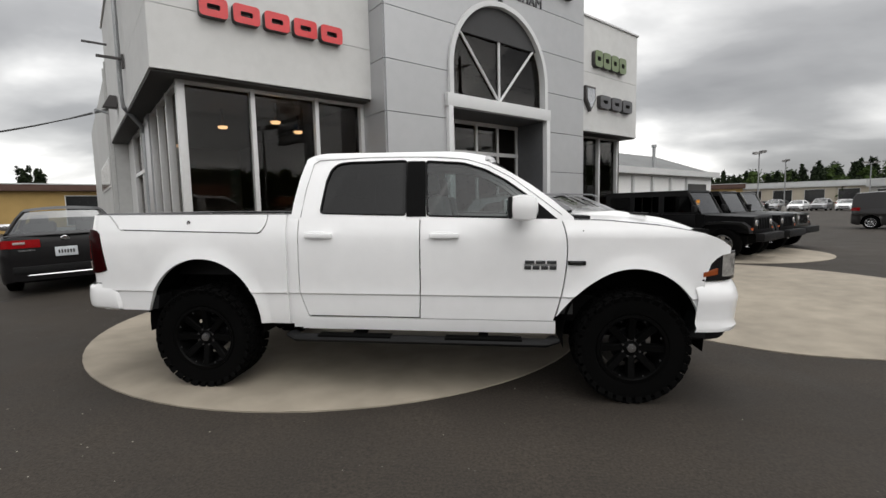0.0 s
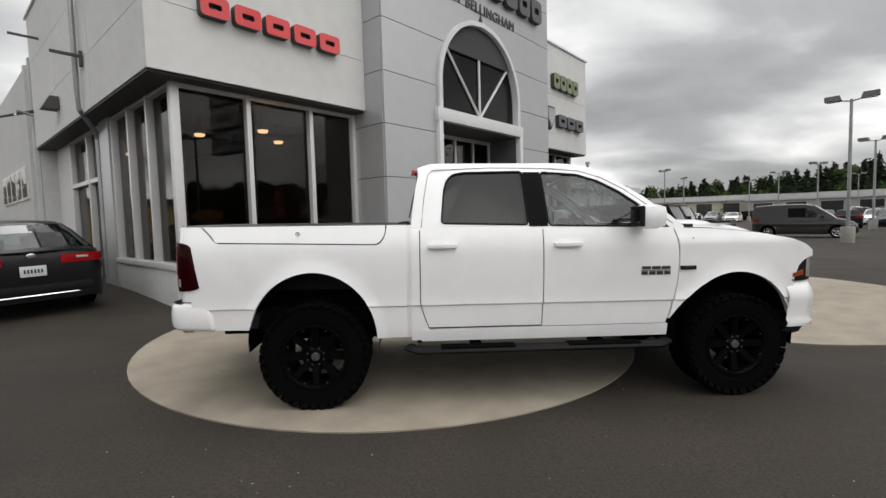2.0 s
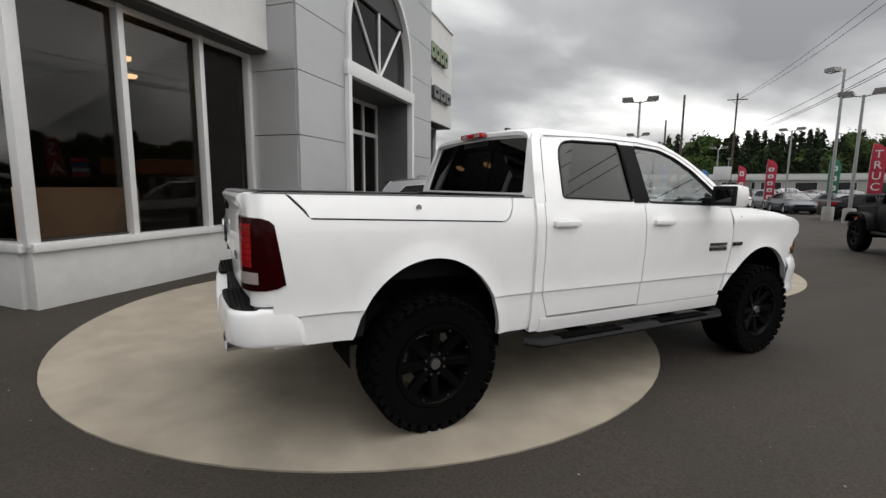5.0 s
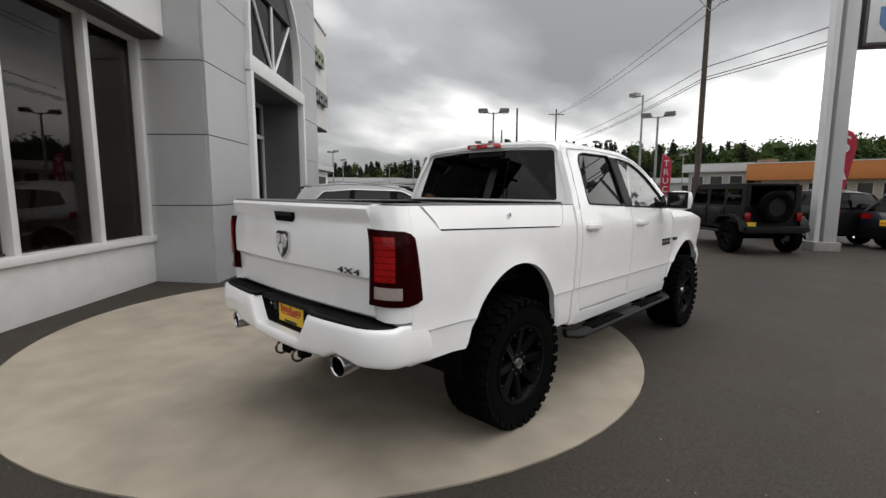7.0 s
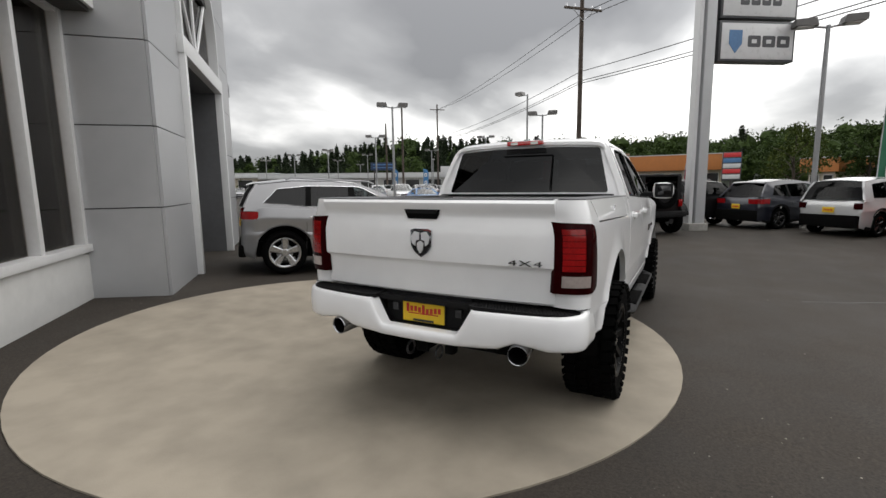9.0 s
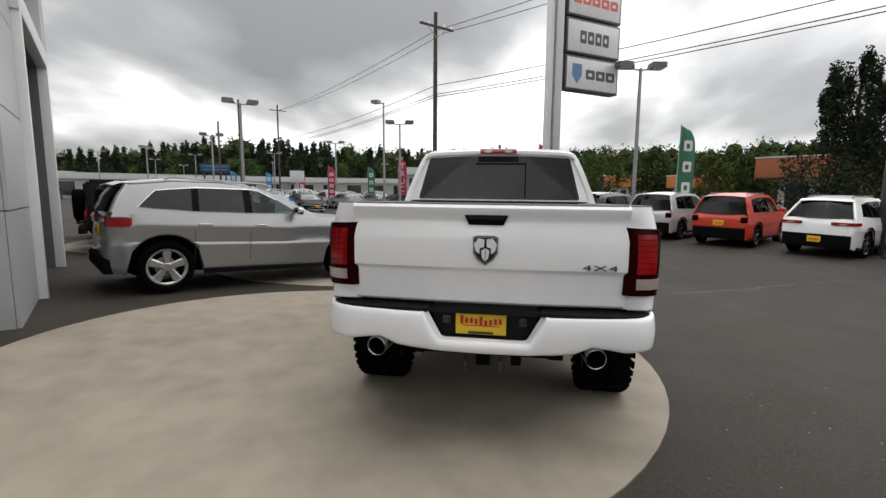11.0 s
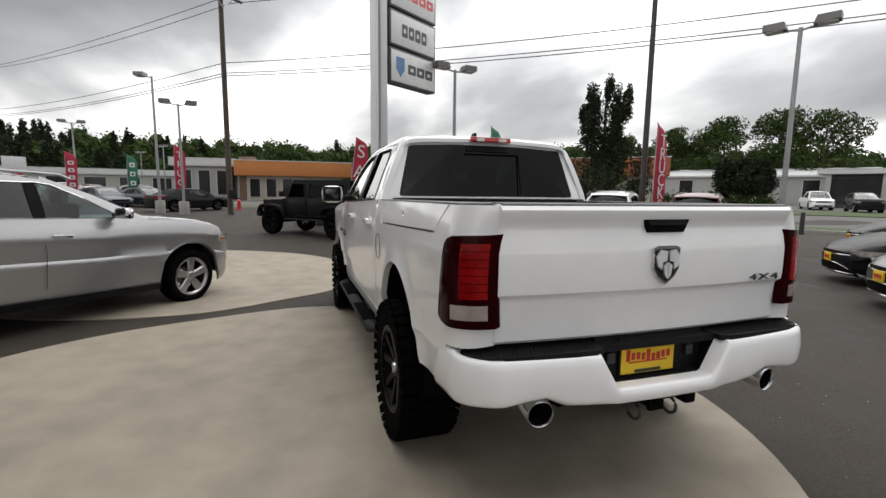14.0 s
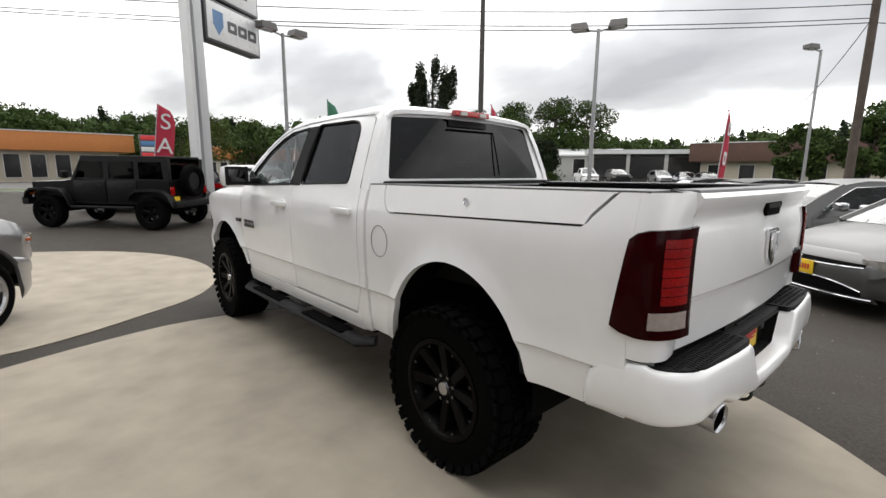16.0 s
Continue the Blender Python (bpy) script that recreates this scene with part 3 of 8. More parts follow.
def fascia_row(a0, a1, d, rows, cols, horizontal=True, m=STUCCO):
    for z0, z1 in zip(rows, rows[1:]):
        for c0, c1 in zip(cols, cols[1:]):
            if horizontal:
                put("panel", Shape().box(((c0 + c1) / 2, d + 0.02, (z0 + z1) / 2), (c1 - c0 - 0.010, 0.04, z1 - z0 - 0.010)), m, shop, sharp=0)
            else:
                put("panel", Shape().box((d + 0.02, (c0 + c1) / 2, (z0 + z1) / 2), (0.04, c1 - c0 - 0.010, z1 - z0 - 0.010)), m, shop, sharp=0)


# fascia over the corner windows and over the far wing
put("fascia_core", Shape().box((0.42, 10.2, 5.82), (4.1, 9.9, 3.62)), JOINT, shop)
fascia_row(-1.68, 2.48, 5.18, [3.98, 5.03, 6.35, 7.65], [-1.68, 2.48])
fascia_row(0, 0, -1.68, [3.98, 5.03, 6.35, 7.65], [5.22, 8.5, 11.8, 15.1], False)
put("soffit", Shape().box((0.42, 10.2, 3.97), (4.16, 9.92, 0.05)), SOFFIT_AND_SHADE, shop)
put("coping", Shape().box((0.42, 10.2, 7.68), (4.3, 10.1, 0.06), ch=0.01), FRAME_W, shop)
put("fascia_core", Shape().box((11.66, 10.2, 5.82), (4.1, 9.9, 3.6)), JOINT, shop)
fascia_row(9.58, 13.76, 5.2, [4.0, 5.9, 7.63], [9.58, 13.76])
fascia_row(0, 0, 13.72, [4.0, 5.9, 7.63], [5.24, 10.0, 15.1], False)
put("soffit", Shape().box((11.66, 10.2, 3.99), (4.16, 9.92, 0.05)), SOFFIT_AND_SHADE, shop)
put("coping", Shape().box((11.66, 10.2, 7.66), (4.3, 10.1, 0.06), ch=0.01), FRAME_W, shop)
put("tower_coping", Shape().box((6.03, 8.6, 8.88), (7.16, 8.1, 0.06), ch=0.01), FRAME_W, shop)
rough_roof = Shape().box((6.0, 10.0, 8.8), (6.9, 6.0, 0.1))
put("roof", rough_roof, ROOF_GREY, shop)


def shop_window(name, fixed, stops, z0, z1, along="a", width=0.085, first=True, inset=0.06):
    """A run of tall panes between mullions, along the front (a) or along the side (d)."""
    def at(u, v):
        return (u, v) if along == "a" else (v, u)
    u0, u1 = stops[0], stops[-1]
    x, y = at((u0 + u1) / 2, fixed)
    sx, sy = at(u1 - u0, 0.10)
    win = put(name, Shape().box((x, y, z0 - 0.03), (sx + 0.08, sy + 0.14, 0.10) if along == "a" else (sx + 0.14, sy + 0.08, 0.10), ch=0.01), FRAME_W, shop)
    tagged(win, kind="structure")
    put("head", Shape().box((x, y, z1 - 0.03), (sx, sy, 0.08)), FRAME_W, win)
    for u in stops if first else stops[1:]:
        mx_, my_ = at(u, fixed)
        put("mullion", Shape().box((mx_, my_, (z0 + z1) / 2), (width, 0.14, z1 - z0) if along == "a" else (0.14, width, z1 - z0), ch=0.008), FRAME_W, win)
    for a, b in zip(stops, stops[1:]):
        mx_, my_ = at((a + b) / 2, fixed + inset * (1 if along == "a" else 1))
        size = (b - a - width + 0.02, 0.012, z1 - z0 - 0.04) if along == "a" else (0.012, b - a - width + 0.02, z1 - z0 - 0.04)
        put("pane", Shape().box((mx_, my_, (z0 + z1) / 2), size), SHOP_GLASS, win, sharp=0).visible_shadow = False
    return win


shop_window("window_front", 5.62, [-1.19, 0.05, 1.36, 2.44], 0.93, 3.96, first=False)
shop_window("window_side", -1.19, [5.66, 6.80, 7.94, 9.1], 0.93, 3.96, "d", first=False)
shop_window("window_side_door", -1.19, [9.9, 11.3, 13.2], 0.3, 3.96, "d")
put("transom", Shape().box((-1.19, 11.5, 2.75), (0.12, 3.3, 0.10)), FRAME_W, shop)
corner_post = put("corner_post", Shape().box((-1.19, 5.62, 2.44), (0.14, 0.14, 3.06), ch=0.01), FRAME_W, shop)
put("pier", Shape().box((-1.15, 9.5, 2.0), (0.3, 0.75, 4.0)), PANEL, shop)
put("side_wall", Shape().box((-1.1, 14.2, 2.0), (0.25, 1.9, 4.0)), STUCCO, shop)
base = Shape().box((0.64, 5.64, 0.45), (3.72, 0.16, 0.86), ch=0.01)
put("base_wall", base, SIDING_W, shop)
put("base_wall", Shape().box((-1.19, 7.56, 0.45), (0.16, 3.7, 0.86), ch=0.01), SIDING_W, shop)
# rear shop wall beyond the fascia
rear = Shape().box((2.5, 24.0, 3.3), (8.2, 17.8, 6.8))
put("rear_wall", rear, SIDING_W, shop)
for i in range(5):
    d = 18.2 + i * 1.35
    w = put("clerestory_window", Shape().box((-1.62, d, 3.2), (0.06, 1.1, 1.1)), FRAME_W, shop)
    put("pane", Shape().box((-1.655, d, 3.2), (0.012, 0.96, 0.96)), SHOP_GLASS, w, sharp=0)
for d in (15.3, 16.2):
    put("pilaster", Shape().box((-1.66, d, 3.3), (0.1, 0.22, 6.6)), SIDING_W, shop)
# downpipe, wall lamp, bracket on the side
put("downpipe", Shape().tube([(-1.78, 9.1, 7.5), (-1.78, 9.1, 4.35), (-1.75, 9.2, 4.05), (-1.35, 9.9, 3.75), (-1.30, 10.0, 3.6), (-1.30, 10.0, 0.3)], 0.05, 8), STEEL, shop)
lampbox = put("wall_lamp", Shape().prism([(-2.02, 4.45), (-1.70, 4.45), (-1.70, 4.75), (-1.86, 4.75)], 11.4, 11.75), SIGN_SIDE, shop)
put("bracket", Shape().box((-1.95, 8.9, 5.05), (0.5, 0.06, 0.05)).box((-1.72, 8.9, 5.0), (0.05, 0.1, 0.3)), SIGN_SIDE, shop)
put("bracket", Shape().box((-2.0, 13.3, 6.6), (0.6, 0.06, 0.05)), SIGN_SIDE, shop)
put("service_head", Shape().tube([(-1.7, 15.0, 4.9), (-2.05, 15.0, 5.0), (-2.1, 15.0, 4.85)], 0.04, 6), STEEL, shop)
# windows below the far wing
shop_window("window_wing", 5.8, [9.62, 10.9, 12.2, 13.4], 0.6, 3.98)
put("base_wall", Shape().box((11.5, 5.82, 0.25), (3.9, 0.16, 0.8)), SIDING_W, shop)
# rooms behind the glass; near-black walls put the indoor dimness into colour
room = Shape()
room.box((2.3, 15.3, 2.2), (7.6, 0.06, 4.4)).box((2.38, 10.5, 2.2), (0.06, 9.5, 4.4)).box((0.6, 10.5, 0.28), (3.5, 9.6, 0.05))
put("room_walls", room, INDOOR_SHADE, shop)
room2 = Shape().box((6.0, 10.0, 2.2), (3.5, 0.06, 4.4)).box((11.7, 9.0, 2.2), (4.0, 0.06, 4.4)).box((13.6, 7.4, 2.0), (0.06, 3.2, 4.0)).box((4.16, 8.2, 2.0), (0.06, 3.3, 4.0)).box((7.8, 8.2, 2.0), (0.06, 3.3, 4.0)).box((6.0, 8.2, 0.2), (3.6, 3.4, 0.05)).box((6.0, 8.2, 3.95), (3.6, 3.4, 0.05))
put("room_walls", room2, INDOOR_SHADE, shop)
for a, d in ((0.0, 7.7), (1.7, 7.5), (0.8, 6.5), (-0.4, 11.5)):
    lp_ = put("ceiling_lamp", Shape().lathe([(0.0, 3.50), (0.09, 3.50), (0.11, 3.55)], 16, "z", (a, d, 0)), WARM, shop)
    put("stem", Shape().tube([(a, d, 3.55), (a, d, 3.95)], 0.03, 6), INDOOR_SHADE, lp_)
board = put("display_board", Shape().box((0, 0, 0.3), (1.5, 0.04, 0.62), ch=0.005), TAN, None, m=SITE @ pose(-0.45, 5.80, 0.31 + 0.66))
tagged(board, "plain tan board leaning inside the showroom window", "board")
put("stand", Shape().box((0, 0, -0.3), (1.3, 0.3, 0.62)), INDOOR_SHADE, board)

# ---- signs on the building: plain shapes in the sign colours ----
def block_sign(name, label, a0, a1, z0, z1, n, d, face, depth=0.14, lean=0.0, gap=0.16):
    sign = thing(name, SITE, label, "sign")
    w = (a1 - a0) / (n - gap * 0.0)
    for i in range(n):
        x0, x1 = a0 + w * i + w * gap / 2, a0 + w * (i + 1) - w * gap / 2
        h = z1 - z0
        o = rounded([(x0, z0), (x1, z0), (x1, z1), (x0, z1)], h * 0.22)
        sw = (x1 - x0) * 0.27
        hole = rounded([(x0 + sw, z0 + h * 0.36), (x1 - sw, z0 + h * 0.36), (x1 - sw, z1 - h * 0.36), (x0 + sw, z1 - h * 0.36)], h * 0.1)
        blk = put("block", filled(o, [hole], lambda u, v: (u, d - depth, v), (0, depth, 0)), SIGN_SIDE, sign, sharp=30)
        put("face", filled(o, [hole], lambda u, v: (u, d - depth - 0.012, v), (0, 0.012, 0)), face, blk, sharp=30)
    return sign


block_sign("red_block_sign", "row of five raised red blocks on the fascia", -0.95, 1.80, 4.95, 5.28, 5, 5.18, SIGN_RED)
block_sign("olive_block_sign", "row of four raised olive green blocks on the wall", 10.85, 12.8, 6.10, 6.62, 4, 5.2, SIGN_OLIVE, gap=0.1)
block_sign("grey_block_sign", "row of three raised dark grey blocks on the wall", 11.15, 13.25, 4.80, 5.22, 3, 5.2, SIGN_GREY, gap=0.12)
shield_o = [(10.40, 5.42), (10.95, 5.42), (10.95, 5.0), (10.68, 4.62), (10.40, 5.0)]
shield = put("shield_sign", Shape().prism(shield_o, 5.08, 5.2), SIGN_SIDE, None, m=SITE)
tagged(shield, "small bright shield shaped sign beside grey blocks", "sign")
put("face", Shape().prism([(10.68 + (a - 10.68) * 0.8, 5.06 + (z - 5.06) * 0.8) for a, z in shield_o], 5.06, 5.08), ALLOY, shield)
block_sign("dark_block_sign", "large raised dark blocks high on the entrance tower", 4.2, 9.0, 7.45, 8.1, 7, 4.6, SIGN_GREY, gap=0.18)


def lettering(name, text, size, m, material, label="", depth=0.01, parent=None, spacing=1.0):
    cu = bpy.data.curves.new(name, "FONT")
    cu.body, cu.size, cu.extrude, cu.align_x, cu.align_y, cu.space_character = text, size, depth, "CENTER", "CENTER", spacing
    tmp = bpy.data.objects.new(name, cu)
    scene.collection.objects.link(tmp)
    me = bpy.data.meshes.new_from_object(tmp.evaluated_get(bpy.context.evaluated_depsgraph_get()))
    bpy.data.objects.remove(tmp)
    me.name = name
    me.materials.clear()
    me.materials.append(material)
    ob = new(name, me)
    ob.matrix_basis = m
    if parent is not None:
        ob.parent = parent
    if label:
        ob["label"] = label
    return ob


town = lettering("town_sign", "OF BELLINGHAM", 0.36, SITE @ pose(6.15, 4.585, 7.02, 90, 0, 0), SIGN_GREY, depth=0.02, spacing=1.06)
tagged(town, "small dark raised lettering above the entrance arch", "sign")

# ---- low grey-roofed workshop beyond the showroom ----
ws = thing("workshop", SITE, "low white workshop with a grey shingled roof", "building", kind="structure")
put("wall", Shape().box((23.0, 13.0, 1.6), (15.0, 8.0, 3.4)), mat("white_workshop_wall", (0.78, 0.78, 0.77), 0.7, var=0.04, scale=2), ws)
put("roof", Shape().prism([(8.7, 3.35), (17.3, 3.35), (13.0, 4.95)], 15.4, 30.8, "x"), ROOF_GREY, ws)
put("gutter", Shape().box((23.1, 8.66, 3.3), (15.5, 0.14, 0.34)), FRAME_W, ws)
for i in range(6):
    put("pilaster", Shape().box((16.2 + i * 2.1, 8.94, 1.5), (0.16, 0.14, 3.1)), FRAME_W, ws)
# dark slab on the solid wall imitates shade inside a garage opening
put("garage_opening", Shape().box((28.3, 8.98, 1.35), (2.6, 0.1, 2.7)), SOFFIT_AND_SHADE, ws)
put("vent_pipe", Shape().tube([(23.9, 9.6, 3.6), (23.9, 9.6, 4.85)], 0.09, 10).tube([(23.9, 9.6, 4.8), (23.9, 9.6, 4.95)], 0.14, 10), STEEL, ws)

# ---- wheels ----
def wheel(parent, x, y, r, w, out, rim_r, rim_mat, spokes=5, knobbly=False, dish=0.05, cap=None):
    """A wheel under a vehicle: hub disc, tyre and rim; out is +1 or -1, the side that faces outwards."""
    hub = put("wheel", Shape().lathe([(0.0, -0.02), (rim_r * 0.55, -0.02), (rim_r * 0.55, 0.02), (0.0, 0.02)], 20), STEEL if not knobbly else PLASTIC, parent, m=pose(x, y, r))
    h = w / 2
    prof = [(rim_r, -h * 0.80), (rim_r + 0.02, -h * 0.92), (rim_r + (r - rim_r) * 0.55, -h), (r - 0.045, -h * 0.96), (r - 0.012, -h * 0.84), (r, -h * 0.6), (r, h * 0.6),
            (r - 0.012, h * 0.84), (r - 0.045, h * 0.96), (rim_r + (r - rim_r) * 0.55, h), (rim_r + 0.02, h * 0.92), (rim_r, h * 0.80)]
    if knobbly:
        prof = [(p if p < r - 0.03 else p - 0.016, q) for p, q in prof]
    t = Shape().lathe(prof, 56 if knobbly else 36)
    tyre = put("tyre", t, RUBBER, hub, sharp=35)
    t = Shape()
    if knobbly:
        n = 34
        for k in range(n):
            for row, (yy, sx, sy, turn) in enumerate(((-h * 0.74, 0.052, h * 0.42, 8), (-h * 0.24, 0.050, h * 0.36, -14), (h * 0.24, 0.050, h * 0.36, 14), (h * 0.74, 0.052, h * 0.42, -8))):
                a = math.tau * (k + (0.5 if row % 2 else 0.0)) / n
                m = Matrix.Rotation(-a, 4, "Y") @ Matrix.Translation((r - 0.012, yy, 0)) @ Matrix.Rotation(radians(turn), 4, "X")
                t.box((0, 0, 0), (0.022, sy, sx * 1.12), m)
            for sgn in (-1, 1):
                a = math.tau * (k + 0.25) / n
                m = Matrix.Rotation(-a, 4, "Y") @ Matrix.Translation((r - 0.040, sgn * h * 0.97, 0)) @ Matrix.Rotation(radians(sgn * 28), 4, "Z")
                t.box((0, 0, 0), (0.058, 0.015, 0.042 if k % 2 else 0.054), m)
    if knobbly:
        tagged(put("tread", t, RUBBER, hub, sharp=35), kind="stuff")
    o = out * h
    rim = Shape()
    rim.lathe([(rim_r + 0.012, o * 0.86), (rim_r + 0.012, o * 0.94), (rim_r - 0.012, o * 0.95), (rim_r - 0.03, o * 0.80), (rim_r - 0.045, -o * 0.6), (rim_r, -o * 0.8)], 40)
    face = o * (0.86 - dish / h * 0.4)
    rim.lathe([(0.0, face + out * 0.012), (0.055, face + out * 0.012), (0.085, face - out * 0.01), (0.085, face - out * 0.06)], 24)
    for k in range(spokes):
        a = k * math.tau / spokes + math.pi / 2
        e = Vector((math.cos(a), 0, math.sin(a)))
        q = Vector((-e.z, 0, e.x))
        w0, w1 = (0.030, 0.034) if knobbly else (0.042 * rim_r / 0.24, 0.062 * rim_r / 0.24)
        p0, p1 = e * 0.06, e * (rim_r - 0.02)
        y0, y1 = face, o * 0.84
        quad = []
        for p, ww, yy in ((p0, w0, y0), (p1, w1, y1)):
            for s1, dy in ((-1, 0), (-0.7, out * 0.014), (0.7, out * 0.014), (1, 0)):
                quad.append(p + q * ww * s1 + Vector((0, yy + dy - out * 0.008, 0)))
            for s1 in (1, -1):
                quad.append(p + q * ww * s1 + Vector((0, yy - out * 0.04, 0)))
        rim.add(quad, [(i, (i + 1) % 6, 6 + (i + 1) % 6, 6 + i) for i in range(6)] + [tuple(range(6)), tuple(range(6, 12))])
    put("rim", rim, rim_mat, hub, sharp=35)
    if cap:
        put("centre_cap", Shape().lathe([(0.0, face + out * 0.03), (0.034, face + out * 0.026), (0.04, face + out * 0.008)], 20), cap, hub)
        for k in range(spokes):
            a = (k + 0.5) * math.tau / spokes
            put("lug_nut", Shape().tube([(0.07 * math.cos(a), face - out * 0.01, 0.07 * math.sin(a)), (0.07 * math.cos(a), face + out * 0.018, 0.07 * math.sin(a))], 0.010, 6), DARK_CHROME, hub)
            put("rim_bolt", Shape().tube([((rim_r - 0.03) * math.cos(a), o * 0.86, (rim_r - 0.03) * math.sin(a)), ((rim_r - 0.03) * math.cos(a), o * 0.90, (rim_r - 0.03) * math.sin(a))], 0.007, 6), BADGE, hub)
    return hub


# ---- the lifted white pickup ----
TRUCK = stand(0.0, -0.042, -0.83, 0.0)
truck = thing("pickup_truck", TRUCK, "lifted white crew cab pickup with black wheels parked on the pad", "pickup truck")


def side_y(z):
    """Half width of the body by height."""
    return lerp(z, [(0.50, 0.940), (0.60, 0.962), (0.70, 0.972), (0.825, 0.978), (0.838, 0.992), (0.90, 0.990), (1.05, 0.998), (1.18, 1.0), (1.30, 0.996), (1.36, 0.988), (1.44, 0.968), (1.52, 0.945)])


ZROW = [0.5, 0.55, 0.60, 0.65, 0.70, 0.76, 0.825, 0.838, 0.86, 0.90, 0.95, 1.0, 1.06, 1.12, 1.18, 1.24, 1.30, 1.34, 1.38, 1.42, 1.46, 1.50]


def body_panel(name, xs, zlo, zhi, sgn, bulge=None, material=None, parent=None, depth=0.04, label=""):
    """A pressed side panel between two outlines, its rim turned inwards."""
    rows = []
    for x in xs:
        lo, hi = zlo(x), zhi(x)
        col = []
        for z in [lo] + [min(max(z, lo), hi) for z in ZROW] + [hi]:
            y = side_y(z) + (bulge(x, z) if bulge else 0.0)
            col.append((x, sgn * y, z))
        rows.append(col)
    return put(name, Shape().grid(rows, (0, -sgn * depth, 0)), material or WHITE, parent or truck, label, sharp=32, merge=2e-4)


def arch_lip(cx, cz, rx, rz, floor):
    def f(x):
        u = (x - cx) / rx
        return cz + rz * math.sqrt(1 - u * u) if abs(u) < 1 else floor(x)
    return f


RA, FA = (-1.80, 0.56, 0.515, 0.565), (1.80, 0.50, 0.525, 0.57)  # wheel arches


def flare(cx, cz, rx, rz):
    def f(x, z):
        q = math.hypot((x - cx) / rx, (z - cz) / rz)
        return 0.020 * max(0.0, 1 - (q - 1) / 0.16) if q < 1.16 and z > 0.55 else 0.0
    return f


def lid_low(x):
    return 1.372 - 0.028 * (x + 2.56) / 1.28


def bed_top(x):
    """Upper edge of the bed side: it dips under the storage lid, whose rear end is slanted and whose front corner is round."""
    if -2.675 < x <= -2.555:
        u = (x + 2.675) / 0.12
        return 1.50 - (1.494 - lid_low(x)) * (u if u < 0.8 else 0.8 + 0.2 * math.sin((u - 0.8) / 0.2 * math.pi / 2))
    if -2.555 < x < -1.29:
        return lid_low(x) - 0.006
    if -1.29 <= x < -1.196:
        u = (x + 1.29) / 0.094
        return lid_low(x) - 0.006 + (1.506 - lid_low(x)) * (1 - math.sqrt(max(0.0, 1 - u * u)))
    return 1.50


GATE = [(0.905, -2.846), (1.09, -2.862), (1.126, -2.884), (1.28, -2.889), (1.395, -2.876), (1.435, -2.884), (1.465, -2.900), (1.498, -2.892)]  # tailgate's section
RF = flare(*RA)
FF = flare(*FA)
bed_arch = arch_lip(*RA, lambda x: 0.662 if x < -1.8 else 0.565)


def bed_floor_line(x):
    return max(bed_arch(x), 0.662) if x < -1.8 else bed_arch(x)


xs_bed = sorted(set([round(v, 4) for v in span(-2.7495, -2.30, 0.06) + span(-2.315, -1.285, 0.022) + span(-1.28, -1.035, 0.05) + [-2.676, -2.674, -2.66, -2.64, -2.62, -2.60, -2.58, -2.57, -2.565, -2.56, -2.555, -2.54, -1.29, -1.27, -1.25, -1.235, -1.22, -1.21, -1.205, -1.20, -1.197, -1.195]]))
xs_fend = span(1.30, 1.34, 0.02) + span(1.345, 2.325, 0.024) + [2.36, 2.40, 2.44, 2.48, 2.51]


def cab_top(x):
    return 1.475 - 0.02 * (x + 1.0) / 2.3


def fender_top(x):
    return lerp(x, [(1.26, 1.452), (1.6, 1.44), (2.0, 1.40), (2.3, 1.345), (2.42, 1.30), (2.51, 1.24)])


def door_front(z):
    return 1.275 + (-0.10 * ((1.22 - z) / 0.6) ** 2 if z < 1.22 else -0.05 * ((z - 1.22) / 0.25) ** 2)


def door_rear(z):
    return -0.922 + 0.5 * max(0.0, 0.86 - z) ** 1.3


